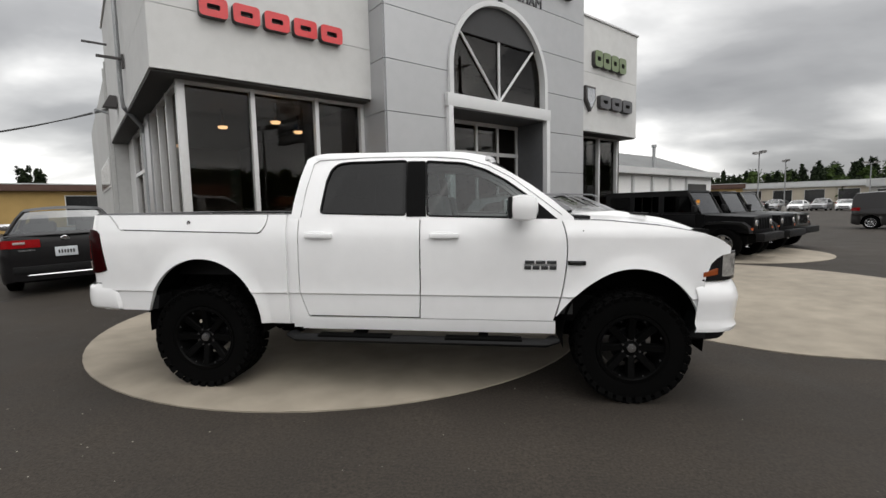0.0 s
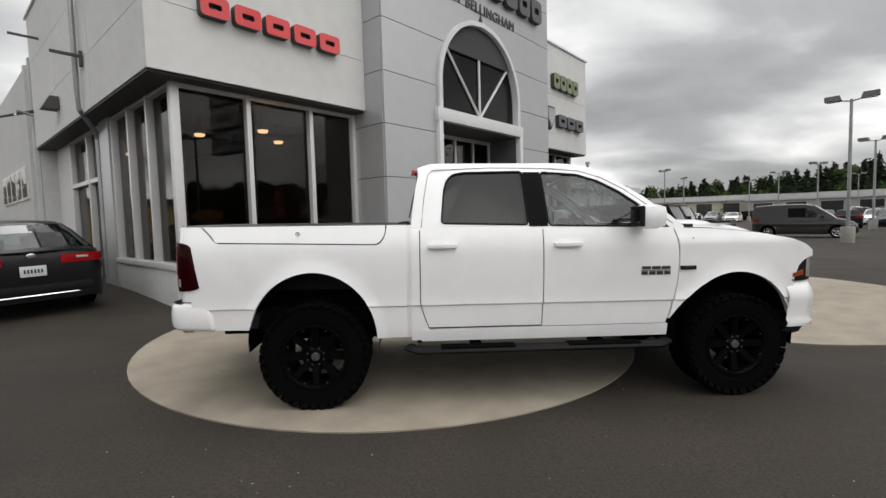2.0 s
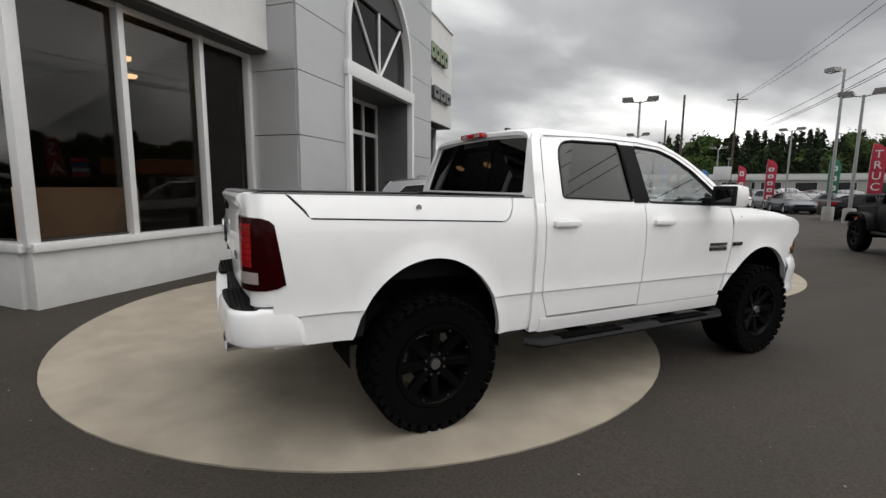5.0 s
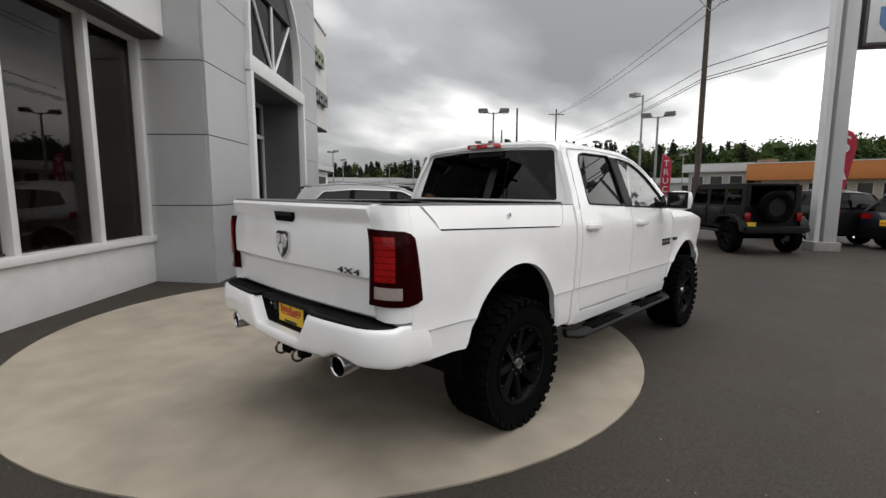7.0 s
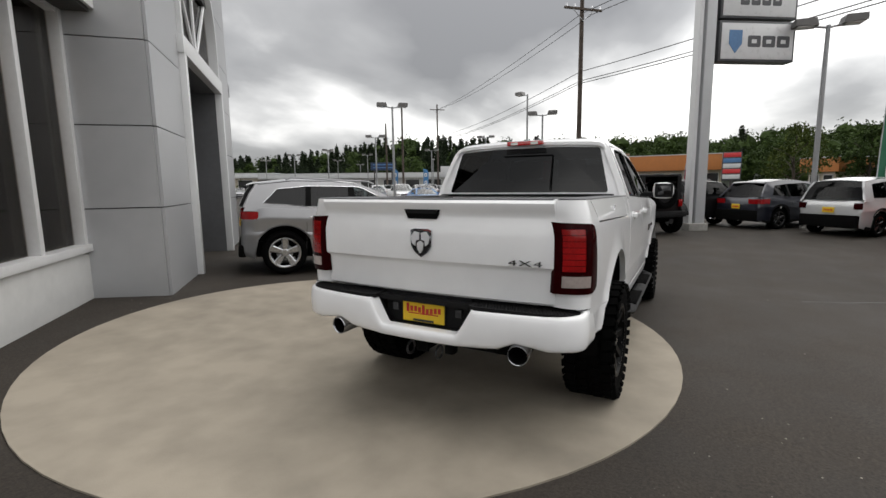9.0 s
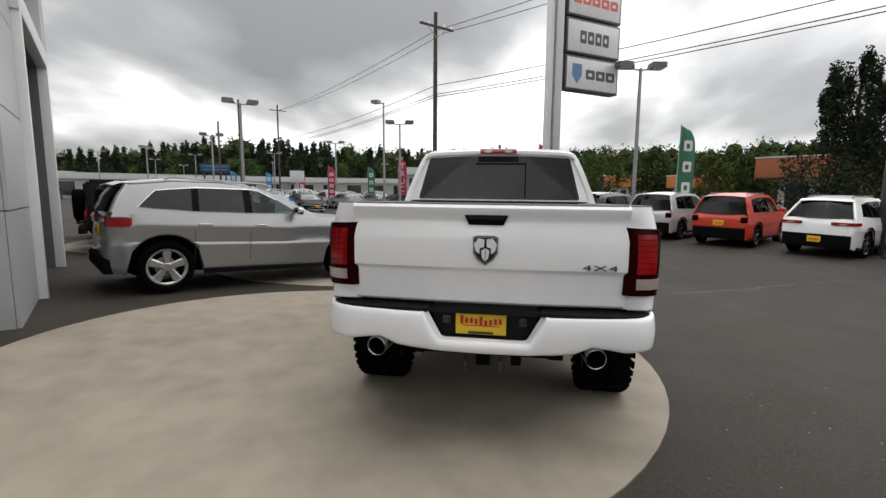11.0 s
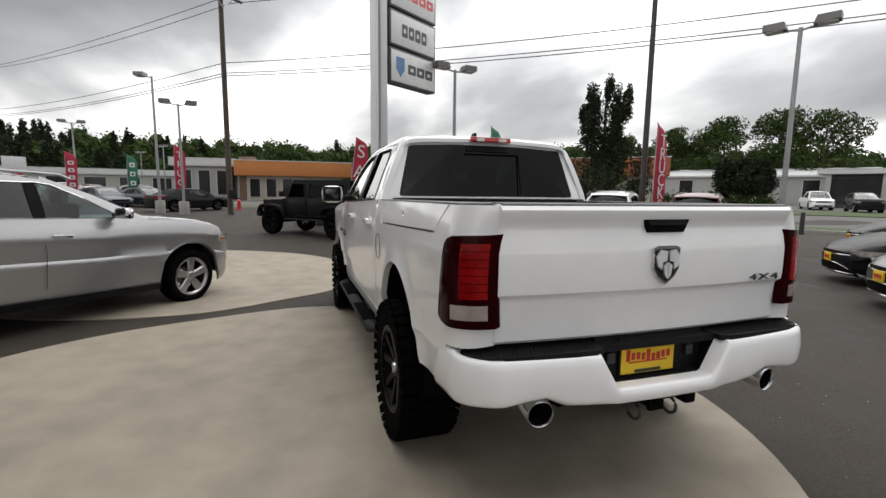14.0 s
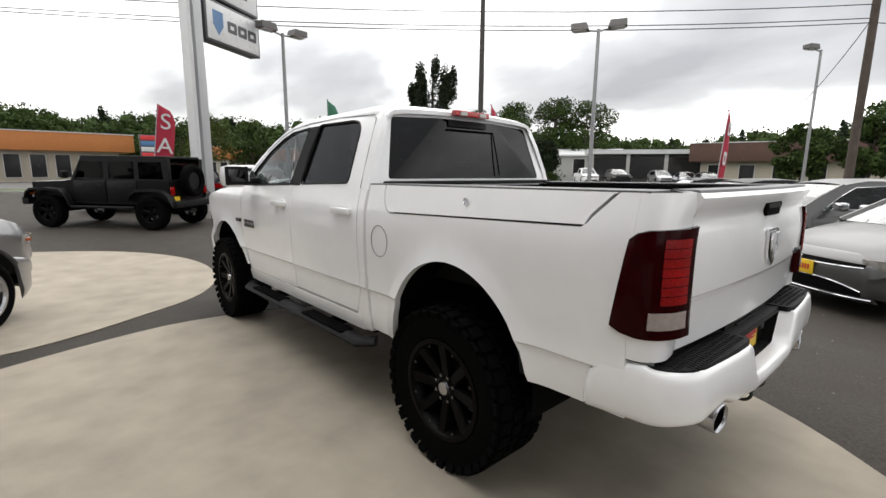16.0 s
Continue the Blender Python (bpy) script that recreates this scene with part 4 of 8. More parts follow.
for sgn in (-1, 1):
    body_panel("bed_side", xs_bed, bed_floor_line, bed_top, sgn, RF)
    lid = body_panel("box_lid", [-2.664, -2.65, -2.63, -2.61, -2.59, -2.575, -2.565, -2.558, -2.55] + span(-2.54, -1.30, 0.06) + [-1.288, -1.27, -1.25, -1.235, -1.222, -1.213, -1.207], lambda x: min(1.496, bed_top(x + (-0.009 if x < -2.56 else 0.006 if x > -1.29 else 0.0)) + 0.010), lambda x: 1.50, sgn, parent=truck)
    put("lock", Shape().lathe([(0.0, 0.0), (0.016, 0.0), (0.019, -0.006)], 16, "y", (0, 0, 0)), CHROME, lid, m=pose(-1.905, sgn * 0.9725, 1.434, 0, 0, 0 if sgn < 0 else 180))
    put("gap_panel", Shape().grid([[(x, sgn * (side_y(z) - 0.022), z) for z in [0.56] + [z for z in ZROW if z > 0.58]] for x in (-1.042, -1.018, -0.994)], (0, -sgn * 0.03, 0)), WHITE, truck)
    # cab: rear pillar, two doors, rocker
    zc = [0.535] + [z for z in ZROW if z > 0.54] + [1.474]
    put("cab_corner", Shape().grid([[(-1.0 + (door_rear(z) - 0.008 + 1.0) * k / 3, sgn * side_y(z), min(z, 1.474)) for z in zc] for k in range(4)], (0, -sgn * 0.04, 0)), WHITE, truck, sharp=32, merge=2e-4)
    for nm, x0, x1 in (("rear_door", -0.920, 0.100), ("front_door", 0.110, 1.27)):
        rows = []
        for i in range(21):
            u = i / 20
            col = []
            for z in [0.635 if nm == "front_door" else 0.645] + [z for z in ZROW if z > 0.66] + [1.47]:
                e1 = door_front(z) if nm == "front_door" else 0.100 - 0.035 * max(0, 0.9 - z)
                e0 = 0.110 - 0.035 * max(0, 0.9 - z) if nm == "front_door" else door_rear(z)
                x = e0 + (e1 - e0) * u
                top = cab_top(x)
                zz = min(z, top)
                col.append((x, sgn * side_y(zz), zz))
            rows.append(col)
        door = put(nm, Shape().grid(rows, (0, -sgn * 0.04, 0)), WHITE, truck, sharp=32, merge=2e-4)
        hx0, hx1 = (-0.862, -0.622) if nm == "rear_door" else (0.187, 0.427)
        hs = Shape().box(((hx0 + hx1) / 2, sgn * 1.018, 1.325), (hx1 - hx0, 0.026, 0.042), ch=0.012).box((hx0 + 0.03, sgn * 1.0, 1.325), (0.05, 0.04, 0.038), ch=0.008).box((hx1 - 0.03, sgn * 1.0, 1.325), (0.05, 0.04, 0.038), ch=0.008)
        put("handle", hs, WHITE, door)
        put("handle_recess", Shape().box(((hx0 + hx1) / 2 - 0.02, sgn * 0.993, 1.322), (0.13, 0.012, 0.075), ch=0.005), WHITE, door)
    body_panel("rocker", span(-0.92, 1.20, 0.12), lambda x: 0.525, lambda x: 0.628, sgn, bulge=lambda x, z: 0.004)
    # front fender
    rows = []
    for i, x in enumerate(xs_fend):
        lo = arch_lip(*FA, lambda q: 0.60 if q < 1.8 else lerp(q, [(2.32, 0.94), (2.331, 1.08), (2.42, 1.175), (2.51, 1.19)]))(x)
        hi = max(fender_top(x), lo + 0.01)
        col = []
        for z in [lo] + [min(max(z, lo), hi) for z in ZROW] + [hi]:
            x2 = x + (door_front(z) + 0.010 - 1.30) * max(0.0, 1 - (x - 1.30) / 0.22)
            y = side_y(z) + FF(x, z) - 0.06 * max(0.0, (x2 - 2.05)) ** 1.6 - max(0.0, 0.9 * (x2 - 2.42)) ** 1.5 + 0.01 * math.exp(-((z - 1.33) / 0.05) ** 2)
            col.append((x2, sgn * y, z))
        rows.append(col)
    fender = put("front_fender", Shape().grid(rows, (0, -sgn * 0.04, 0)), WHITE, truck, sharp=32, merge=2e-4)
    put("badge", Shape().box((1.352, sgn * 1.008, 1.112), (0.14, 0.012, 0.034), ch=0.004), BLACK_GLOSS, fender, "small dark badge")
    put("badge_insert", Shape().box((1.347, sgn * 1.0145, 1.119), (0.09, 0.004, 0.012)), BADGE, fender)
    # arch liners
    for cx, cz, rx, rz in (RA, FA):
        ln_ = Shape()
        pts = [(cx + (rx + 0.015) * math.cos(t), cz + (rz + 0.015) * math.sin(t)) for t in span(-0.15, math.pi + 0.15, 0.16)]
        ln_.grid([[(x, sgn * y, z) for x, z in pts] for y in (0.965, 0.55)])
        ln_.add([(x, sgn * 0.55, z) for x, z in pts], [tuple(range(len(pts)))])
        put("arch_liner", ln_, UNDER, truck)
    flap = Shape().prism([(-2.325, 0.668), (-2.25, 0.672), (-2.23, 0.80), (-2.28, 0.78)], sgn * 0.80, sgn * 0.962)
    put("mud_guard", flap, PLASTIC, truck)
    put("mud_guard", Shape().prism([(2.24, 0.53), (2.36, 0.52), (2.33, 0.62), (2.30, 0.70)], sgn * 0.75, sgn * 0.965), PLASTIC, truck)
    # bed corner post and tail lamp
    plan = [(-2.7516, 0.0)] + [(-2.765 - 0.099 * math.sin(t), 0.115 * math.cos(t) - 0.115) for t in span(0.12, 1.5708, 0.18)] + [(-2.8665, -0.15), (-2.8680, -0.184)]
    body = Shape().grid([[(x + (lerp(z, GATE) + 2.870) * min(1.0, -dy / 0.184) ** 2, sgn * (side_y(z) + dy), z) for z in [0.905] + [z for z in ZROW if 0.92 < z] + [1.50]] for x, dy in plan], (0.03, -sgn * 0.03, 0))
    put("bed_corner", body, WHITE, truck, sharp=45)
    lplan = [(-2.6840, 0.0), (-2.7220, 0.0), (-2.7740, -0.003), (-2.8120, -0.012), (-2.8420, -0.036), (-2.8660, -0.075), (-2.8800, -0.12), (-2.8825, -0.145), (-2.8840, -0.164), (-2.8850, -0.182)]

    def lamp_skin(z0, z1, off, i0=0, i1=None, nz=10):
        rows = []
        pl = lplan[i0:i1]
        for i, (x, dy) in enumerate(pl):
            t = i / (len(lplan) - 1)
            cut = 0.025 * max(0, 1 - (i + i0) / 1.5)
            za, zb = max(z0, 0.992) + cut, min(z1, 1.372 + 0.012 * t) - cut * 1.3
            cen = Vector((-2.5, sgn * 0.6, 0))
            row = []
            for k in range(nz + 1):
                z = za + (zb - za) * k / nz
                p = Vector((x - 0.062 * max(0.0, 1 - (i + i0) / 4) * (z - 0.992) / 0.385, sgn * (side_y(z) + dy), z))
                n = (p - Vector((-2.55, sgn * 0.65, z))).normalized()
                row.append(tuple(p + n * off))
            rows.append(row)
        return Shape().grid(rows, (0.03, -sgn * 0.03, 0))
    tl = put("tail_lamp", lamp_skin(0.992, 1.385, 0.012), RED_LENS, truck, "dark red smoked tail lamp", sharp=50)
    for k in range(7):
        put("brake_lens", lamp_skin(1.118 + 0.033 * k, 1.148 + 0.033 * k, 0.016, 4, 8, 2), RED_DEEP, tl, sharp=50)
    put("reverse_lens", lamp_skin(1.030, 1.092, 0.017, 3, 8, 2), REVERSE, tl, "clear reversing lens", sharp=50)
    # running board
    sb = Shape().tube([(-1.02, sgn * 0.93, 0.47), (-0.95, sgn * 1.0, 0.46), (1.12, sgn * 1.0, 0.46), (1.20, sgn * 0.93, 0.47)], 0.065, 10, squash=0.5)
    bar = put("running_board", sb, PLASTIC, truck)
    for x in (-0.45, 0.62):
        put("step_pad", Shape().box((x, sgn * 1.0, 0.489), (0.62, 0.105, 0.016), ch=0.004), RUBBER, bar)
        put("bracket", Shape().box((x, sgn * 0.86, 0.47), (0.08, 0.26, 0.05)), UNDER, bar)
    # mirror
    mr = put("mirror", Shape().box((0.925, sgn * 1.15, 1.548), (0.21, 0.235, 0.195), ch=0.07), WHITE, truck)
    put("mirror_bezel", Shape().box((0.823, sgn * 1.16, 1.550), (0.03, 0.20, 0.165), ch=0.012), PLASTIC, mr)
    put("mirror_face", Shape().box((0.808, sgn * 1.165, 1.553), (0.010, 0.140, 0.110), ch=0.004), MIRROR, mr)
    put("mirror_arm", Shape().box((0.93, sgn * 1.0, 1.505), (0.10, 0.16, 0.06), ch=0.02), PLASTIC, mr)
    put("mirror_sail", Shape().prism([(0.93, 1.455), (1.22, 1.445), (1.03, 1.60)], sgn * 0.94, sgn * 0.962), PLASTIC, mr)
    # exhaust tip
    ex = Shape().lathe([(0.052, 0.012), (0.054, 0.003), (0.057, 0.0), (0.061, 0.006), (0.061, 0.30), (0.050, 0.30)], 24, "x")
    tip = put("exhaust_tip", ex, ALLOY, truck, "bright steel exhaust tip", m=pose(-2.9780, sgn * 0.645, 0.634, 0, -4, sgn * -6))
    put("bore", Shape().lathe([(0.0, 0.16), (0.050, 0.16), (0.0525, 0.012)], 20, "x"), UNDER, tip)
    for x in (-1.785, 1.785):
        wheel(truck, x, sgn * 0.885, 0.44, 0.33, sgn, 0.262, RIM_BLACK, 8, True, 0.09, cap=ALLOY)

# bed: floor, inner walls, front wall, caps, cover rails
put("bed_floor", Shape().box((-1.89, 0, 0.98), (1.66, 1.30, 0.04)), PLASTIC, truck)
for sgn in (-1, 1):
    put("bed_wall", Shape().box((-1.89, sgn * 0.70, 1.2), (1.66, 0.10, 0.5)), PLASTIC, truck)
put("bed_wall", Shape().box((-1.06, 0, 1.2), (0.05, 1.5, 0.56)), PLASTIC, truck)
put("bed_wall", Shape().box((-2.73, 0, 1.2), (0.04, 1.5, 0.5)), PLASTIC, truck)
for sgn in (-1, 1):
    put("bed_side_core", Shape().box((-1.92, sgn * 0.83, 1.36), (1.74, 0.18, 0.26)), UNDER, truck)
    put("rail_cap", Shape().box((-1.905, sgn * 0.860, 1.503), (1.76, 0.182, 0.010), ch=0.004), GREY_TRIM, truck)
put("rail_cap", Shape().box((-1.06, 0, 1.508), (0.09, 1.7, 0.026), ch=0.01), PLASTIC, truck)
# tailgate
prof = [(0.905, -2.834), (0.92, -2.850), (1.09, -2.862), (1.112, -2.868), (1.126, -2.884), (1.16, -2.888), (1.28, -2.889), (1.36, -2.883), (1.395, -2.876), (1.412, -2.876), (1.438, -2.886), (1.465, -2.902), (1.482, -2.904), (1.498, -2.892), (1.506, -2.855)]
tg = put("tailgate", Shape().grid([[(x - 0.036 * (1 - (y / 0.81) ** 2), y, z) for z, x in prof] for y in span(-0.811, 0.811, 0.1)], (0.05, 0, 0)), WHITE, truck, sharp=38)
put("tailgate_cap", Shape().grid([[(x - 0.036 * (1 - (y / 0.81) ** 2), y, z) for x, z in ((-2.886, 1.503), (-2.882, 1.509), (-2.86, 1.511), (-2.79, 1.511), (-2.775, 1.503))] for y in span(-0.80, 0.80, 0.1)], (0, 0, -0.01)), GREY_TRIM, tg)
hd = put("tailgate_handle", Shape().prism([(-0.128, 0.029), (0.128, 0.029), (0.100, -0.029), (-0.100, -0.029)], -0.012, 0.02, "x"), UNDER, tg, m=pose(-2.9130, 0.0, 1.412))
put("handle_grip", Shape().prism([(-0.108, 0.024), (0.108, 0.024), (0.100, 0.004), (-0.100, 0.004)], -0.018, -0.010, "x"), PLASTIC, hd)
sh = [(-0.075, 0.075), (-0.05, 0.085), (0.05, 0.085), (0.075, 0.075), (0.072, -0.02), (0.045, -0.06), (0.0, -0.092), (-0.045, -0.06), (-0.072, -0.02)]
em = put("shield_emblem", Shape().prism(sh, 0.0, 0.012, "x"), CHROME, tg, "chrome shield shaped emblem", m=pose(-2.9380, 0.0, 1.238))
put("emblem_field", Shape().prism([(u * 0.86, v * 0.86) for u, v in sh], -0.004, 0.0, "x"), BLACK_GLOSS, em)
pl = Shape()
for sgn in (-1, 1):
    pl.prism([(sgn * 0.006, 0.062), (sgn * 0.042, 0.068), (sgn * 0.066, 0.036), (sgn * 0.056, -0.006), (sgn * 0.034, -0.022), (sgn * 0.032, 0.012), (sgn * 0.008, 0.018)], -0.012, -0.004, "x")
    pl.prism([(sgn * 0.002, 0.012), (sgn * 0.024, -0.004), (sgn * 0.018, -0.045), (sgn * 0.002, -0.065)], -0.012, -0.004, "x")
put("emblem_relief", pl, mat("pale_chrome", (0.82, 0.82, 0.84), 0.35, 0.6, 0.02), em, sharp=20)
lettering("drive_badge", "4X4", 0.098, pose(-2.907, -0.655, 1.147, 90, 0, -90), DARK_CHROME, "dark silver lettering", 0.004, tg, 1.15).scale = (1.1, 0.46, 1)
# fuel door on the driver's side
put("fuel_door", Shape().tube([(-1.185 + 0.085 * math.cos(t), 1.0025, 1.165 + 0.095 * math.sin(t)) for t in span(0, math.tau, 0.26)], 0.0022, 4), GREY_TRIM, truck)

# rear bumper: swept face with a dropped middle
bplan = [(x, 0.986) for x in (-2.600, -2.606, -2.616, -2.630, -2.65, -2.68, -2.72, -2.76, -2.79)] + [(-2.800 - 0.168 * math.sin(t), 0.80 + 0.186 * math.cos(t)) for t in span(0.0, 1.5708, 0.13)]
bplan += [(-2.9745, 0.70), (-2.9800, 0.62), (-2.9855, 0.52), (-2.9880, 0.42), (-2.9900, 0.36), (-2.9900, 0.33), (-2.9900, 0.30), (-2.9900, 0.27), (-2.9900, 0.25), (-2.9920, 0.12), (-2.9920, 0.0)]
bpl = bplan + [(x, -y) for x, y in bplan[-2::-1]]


def bump_top(x, y):
    """Upper edge: a raised block at the side with a round front corner, a lower sill under the step, a drop at the plate."""
    side = 0.895 - 0.055 * max(0.0, 1 - (-2.600 - x) / 0.05) ** 2 - 0.008 * max(0.0, (x + 2.80) / 0.2)
    rear = lerp(abs(y), [(0.265, 0.705), (0.36, 0.866), (0.60, 0.870), (0.90, 0.878), (1.0, 0.882)])
    f = ease(-x, 2.815, 2.848)
    return side * (1 - f) + rear * f


def bump_low(y, x):
    z = soft_lerp(abs(y), [(0.0, 0.628), (0.3, 0.632), (0.5, 0.646), (0.8, 0.672), (0.92, 0.678), (0.986, 0.668)])
    return z - 0.012 * ease(x, -2.80, -2.60) + 0.042 * math.exp(-((abs(y) - 0.64) / 0.08) ** 2)


rows = []
for x, y in bpl:
    lo, hi = bump_low(y, x), bump_top(x, y)
    n = Vector((min(0.0, x + 2.800) / 0.168 ** 2, (abs(y) - 0.80) / 0.186 ** 2 if abs(y) > 0.80 else 0.0)).normalized()
    row = []
    for u in (0.0, 0.025, 0.07, 0.14, 0.26, 0.40, 0.55, 0.70, 0.82, 0.90, 0.955, 0.985, 1.0):
        off = 0.012 * math.sin(math.pi * u) - 0.022 * max(0.0, 1 - u / 0.10) ** 2 - 0.016 * max(0.0, 1 - (1 - u) / 0.08) ** 2
        row.append((x + n.x * off - (0.02 * u if x > -2.64 else 0.0), y + math.copysign(n.y, y) * off, lo + (hi - lo) * u))
    rows.append(row)
bumper = put("rear_bumper", Shape().grid(rows, lambda p: Vector((0.05, -0.05 * p.y, 0))), WHITE, truck, sharp=40)
for sgn in (-1, 1):
    put("bumper_seam", Shape().tube([(-2.594 - 0.02 * u, sgn * 0.974, 0.66 + 0.18 * u) for u in (0, 0.3, 0.6, 0.85, 1.0)] + [(-2.632, sgn * 0.976, 0.868), (-2.66, sgn * 0.977, 0.886), (-2.72, sgn * 0.978, 0.898), (-2.80, sgn * 0.972, 0.902), (-2.84, sgn * 0.955, 0.90)], 0.0065, 5), GREY_TRIM, bumper)
stp = Shape()
for sgn in (-1, 1):
    stp.prism([(-2.7950, sgn * 0.945), (-2.8450, sgn * 0.955), (-2.8800, sgn * 0.938), (-2.9150, sgn * 0.905), (-2.9400, sgn * 0.865), (-2.9560, sgn * 0.80), (-2.9680, sgn * 0.65), (-2.9760, sgn * 0.50), (-2.9780, sgn * 0.375), (-2.9600, sgn * 0.335), (-2.7950, sgn * 0.33)], 0.86, 0.886, "z")
stp.box((-2.8500, 0, 0.865), (0.14, 0.7, 0.03))
put("step_cover", stp, PLASTIC, bumper, "black ribbed step cover")
ribs = Shape()
for sgn in (-1, 1):
    for k in range(27):
        for j in range(5):
            if j > 2 and k > 24:
                continue
            ribs.box((-2.845 - 0.025 * j, sgn * (0.37 + k * 0.0205 - 0.010 * (j % 2)), 0.887), (0.020, 0.006, 0.004), Matrix.Identity(4))
tagged(put("step_tread", ribs, PLASTIC, bumper), kind="stuff")
rec = Shape().box((-2.8500, 0, 0.78), (0.03, 0.62, 0.24)).prism([(-0.36, 0.865), (-0.27, 0.70), (0.27, 0.70), (0.36, 0.865), (0.42, 0.865), (0.30, 0.66), (-0.30, 0.66), (-0.42, 0.865)], -2.9750, -2.8700, "x")
put("plate_recess", rec, PLASTIC, bumper)
for sgn in (-1, 1):
    put("plate_lamp", Shape().box((-2.8750, sgn * 0.23, 0.80), (0.02, 0.045, 0.05), ch=0.006), BADGE, bumper)
pf = put("plate_frame", Shape().box((-2.8720, 0.02, 0.797), (0.012, 0.325, 0.185), ch=0.004), PLASTIC, bumper)
pt = put("dealer_plate", Shape().box((-2.8800, 0.02, 0.797), (0.006, 0.305, 0.162)), YELLOW, bumper, "yellow dealer plate with red writing")
ink = Shape()
for k in range(9):
    y = 0.02 + 0.115 - k * 0.029
    h = 0.055 if k in (0, 4) else 0.034
    ink.box((-2.8845, y, 0.797 - 0.02 + h / 2 + 0.006 * math.sin(k)), (0.003, 0.019, h))
ink.box((-2.8845, 0.02, 0.770), (0.003, 0.22, 0.006))
put("plate_writing", ink, RED_INK, pt)
for zz in (0.867, 0.727):
    put("plate_border", Shape().box((-2.8845, 0.02, zz), (0.003, 0.15, 0.014)), DARK_INK, pt)
# tow hitch
hitch = put("tow_hitch", Shape().tube([(-2.80, -0.46, 0.60), (-2.80, 0.46, 0.60)], 0.036, 10).box((-2.86, 0, 0.585), (0.14, 0.068, 0.068), ch=0.006).box((-2.925, 0, 0.585), (0.022, 0.086, 0.086), ch=0.008), UNDER, truck, "black steel tow hitch receiver")
put("hitch_bore", Shape().box((-2.9365, 0, 0.585), (0.004, 0.052, 0.052)), RUBBER, hitch)
for sgn in (-1, 1):
    put("chain_loop", Shape().tube([(-2.900 - 0.045 * math.cos(t), sgn * 0.105, 0.545 + 0.040 * math.sin(t)) for t in span(0, math.tau, 0.4)], 0.008, 6), BADGE, hitch)
put("trailer_socket", Shape().box((-2.91, -0.195, 0.585), (0.07, 0.062, 0.06), ch=0.012), UNDER, hitch)

# underbody: frame, tanks, axles, differential, shafts
ub = Shape()
for sgn in (-1, 1):
    ub.box((-0.1, sgn * 0.45, 0.60), (5.2, 0.09, 0.16))
    ub.tube([(-1.785, sgn * 0.52, 0.72), (-1.785, sgn * 0.60, 0.44)], 0.05, 8)
ub.tube([(-1.785, -0.8, 0.44), (-1.785, 0.8, 0.44)], 0.055, 10).tube([(1.785, -0.8, 0.44), (1.785, 0.8, 0.44)], 0.05, 10)
ub.lathe([(0.0, -0.13), (0.10, -0.11), (0.15, 0.0), (0.10, 0.11), (0.0, 0.13)], 14, "x", (-1.785, 0, 0.44))
ub.tube([(-1.7, 0, 0.46), (0.2, 0.05, 0.60)], 0.045, 8)
ub.box((-0.2, 0, 0.70), (4.6, 1.55, 0.22)).box((1.9, 0, 0.62), (1.2, 0.8, 0.30)).box((-0.5, 0.62, 0.58), (1.2, 0.30, 0.22))
put("underbody", ub, UNDER, truck)

# greenhouse
def cab_y(z):
    return lerp(z, [(1.42, 0.962), (1.47, 0.955), (1.52, 0.942), (1.75, 0.855), (1.93, 0.775), (1.98, 0.745), (2.01, 0.715)])


side_out = [(-1.0, 1.452), (-0.985, 1.60), (-0.955, 1.80), (-0.925, 1.93), (-0.89, 1.985), (-0.80, 2.008), (-0.3, 2.018), (0.2, 2.012), (0.45, 1.99), (0.62, 1.945), (0.80, 1.86), (1.0, 1.735), (1.18, 1.60), (1.33, 1.47), (1.335, 1.435), (0.8, 1.442), (0.1, 1.45)]
rear_win = rounded([(-0.745, 1.508), (-0.715, 1.78), (-0.688, 1.872), (-0.635, 1.924), (-0.54, 1.940), (-0.030, 1.950), (-0.012, 1.490)], 0.035)
front_win = rounded([(0.162, 1.483), (0.132, 1.943), (0.45, 1.92), (0.63, 1.862), (0.80, 1.77), (1.0, 1.625), (1.185, 1.462)], 0.03)
for sgn in (-1, 1):
    def on_side(u, v, off=0.0):
        return (u, sgn * (cab_y(v) + off), v)
    fr = put("cab_side_frame", filled(side_out, [rear_win, front_win], on_side, (0, -sgn * 0.05, 0)), WHITE, truck, sharp=35)
    put("door_pillar", Shape().grid([[on_side(-0.024 + (1.95 - z) * 0.03 + k * (0.150 + (1.95 - z) * 0.028) / 3, z, 0.004) for k in range(4)] for z in span(1.478, 1.945, 0.06)], (0, -sgn * 0.02, 0)), RIM_BLACK, fr)

    def pane_of(outline, off):
        sh2 = filled(outline, [], lambda u, v: on_side(u, v, off), (0, -sgn * 0.004, 0))
        return sh2
    for nm, o, mt in (("rear_side_glass", rear_win, TINT), ("front_side_glass", front_win, DOOR_GLASS)):
        put(nm, pane_of(o, -0.012), mt, truck, sharp=0)
        sealp = o + [o[0]]
        put("window_seal", Shape().tube([on_side(u, v, -0.002) for u, v in sealp], 0.009, 5, caps=False), PLASTIC, truck)
    # seam round the doors above the belt
    for pts in ([(-0.912, 1.47), (-0.885, 1.72), (-0.845, 1.93), (-0.80, 1.962), (-0.3, 1.985), (0.2, 1.978), (0.47, 1.955), (0.66, 1.895), (0.85, 1.79), (1.05, 1.64), (1.24, 1.49)],):
        put("door_seam", Shape().tube([on_side(u, v, 0.0015) for u, v in pts], 0.0028, 4), GREY_TRIM, fr)
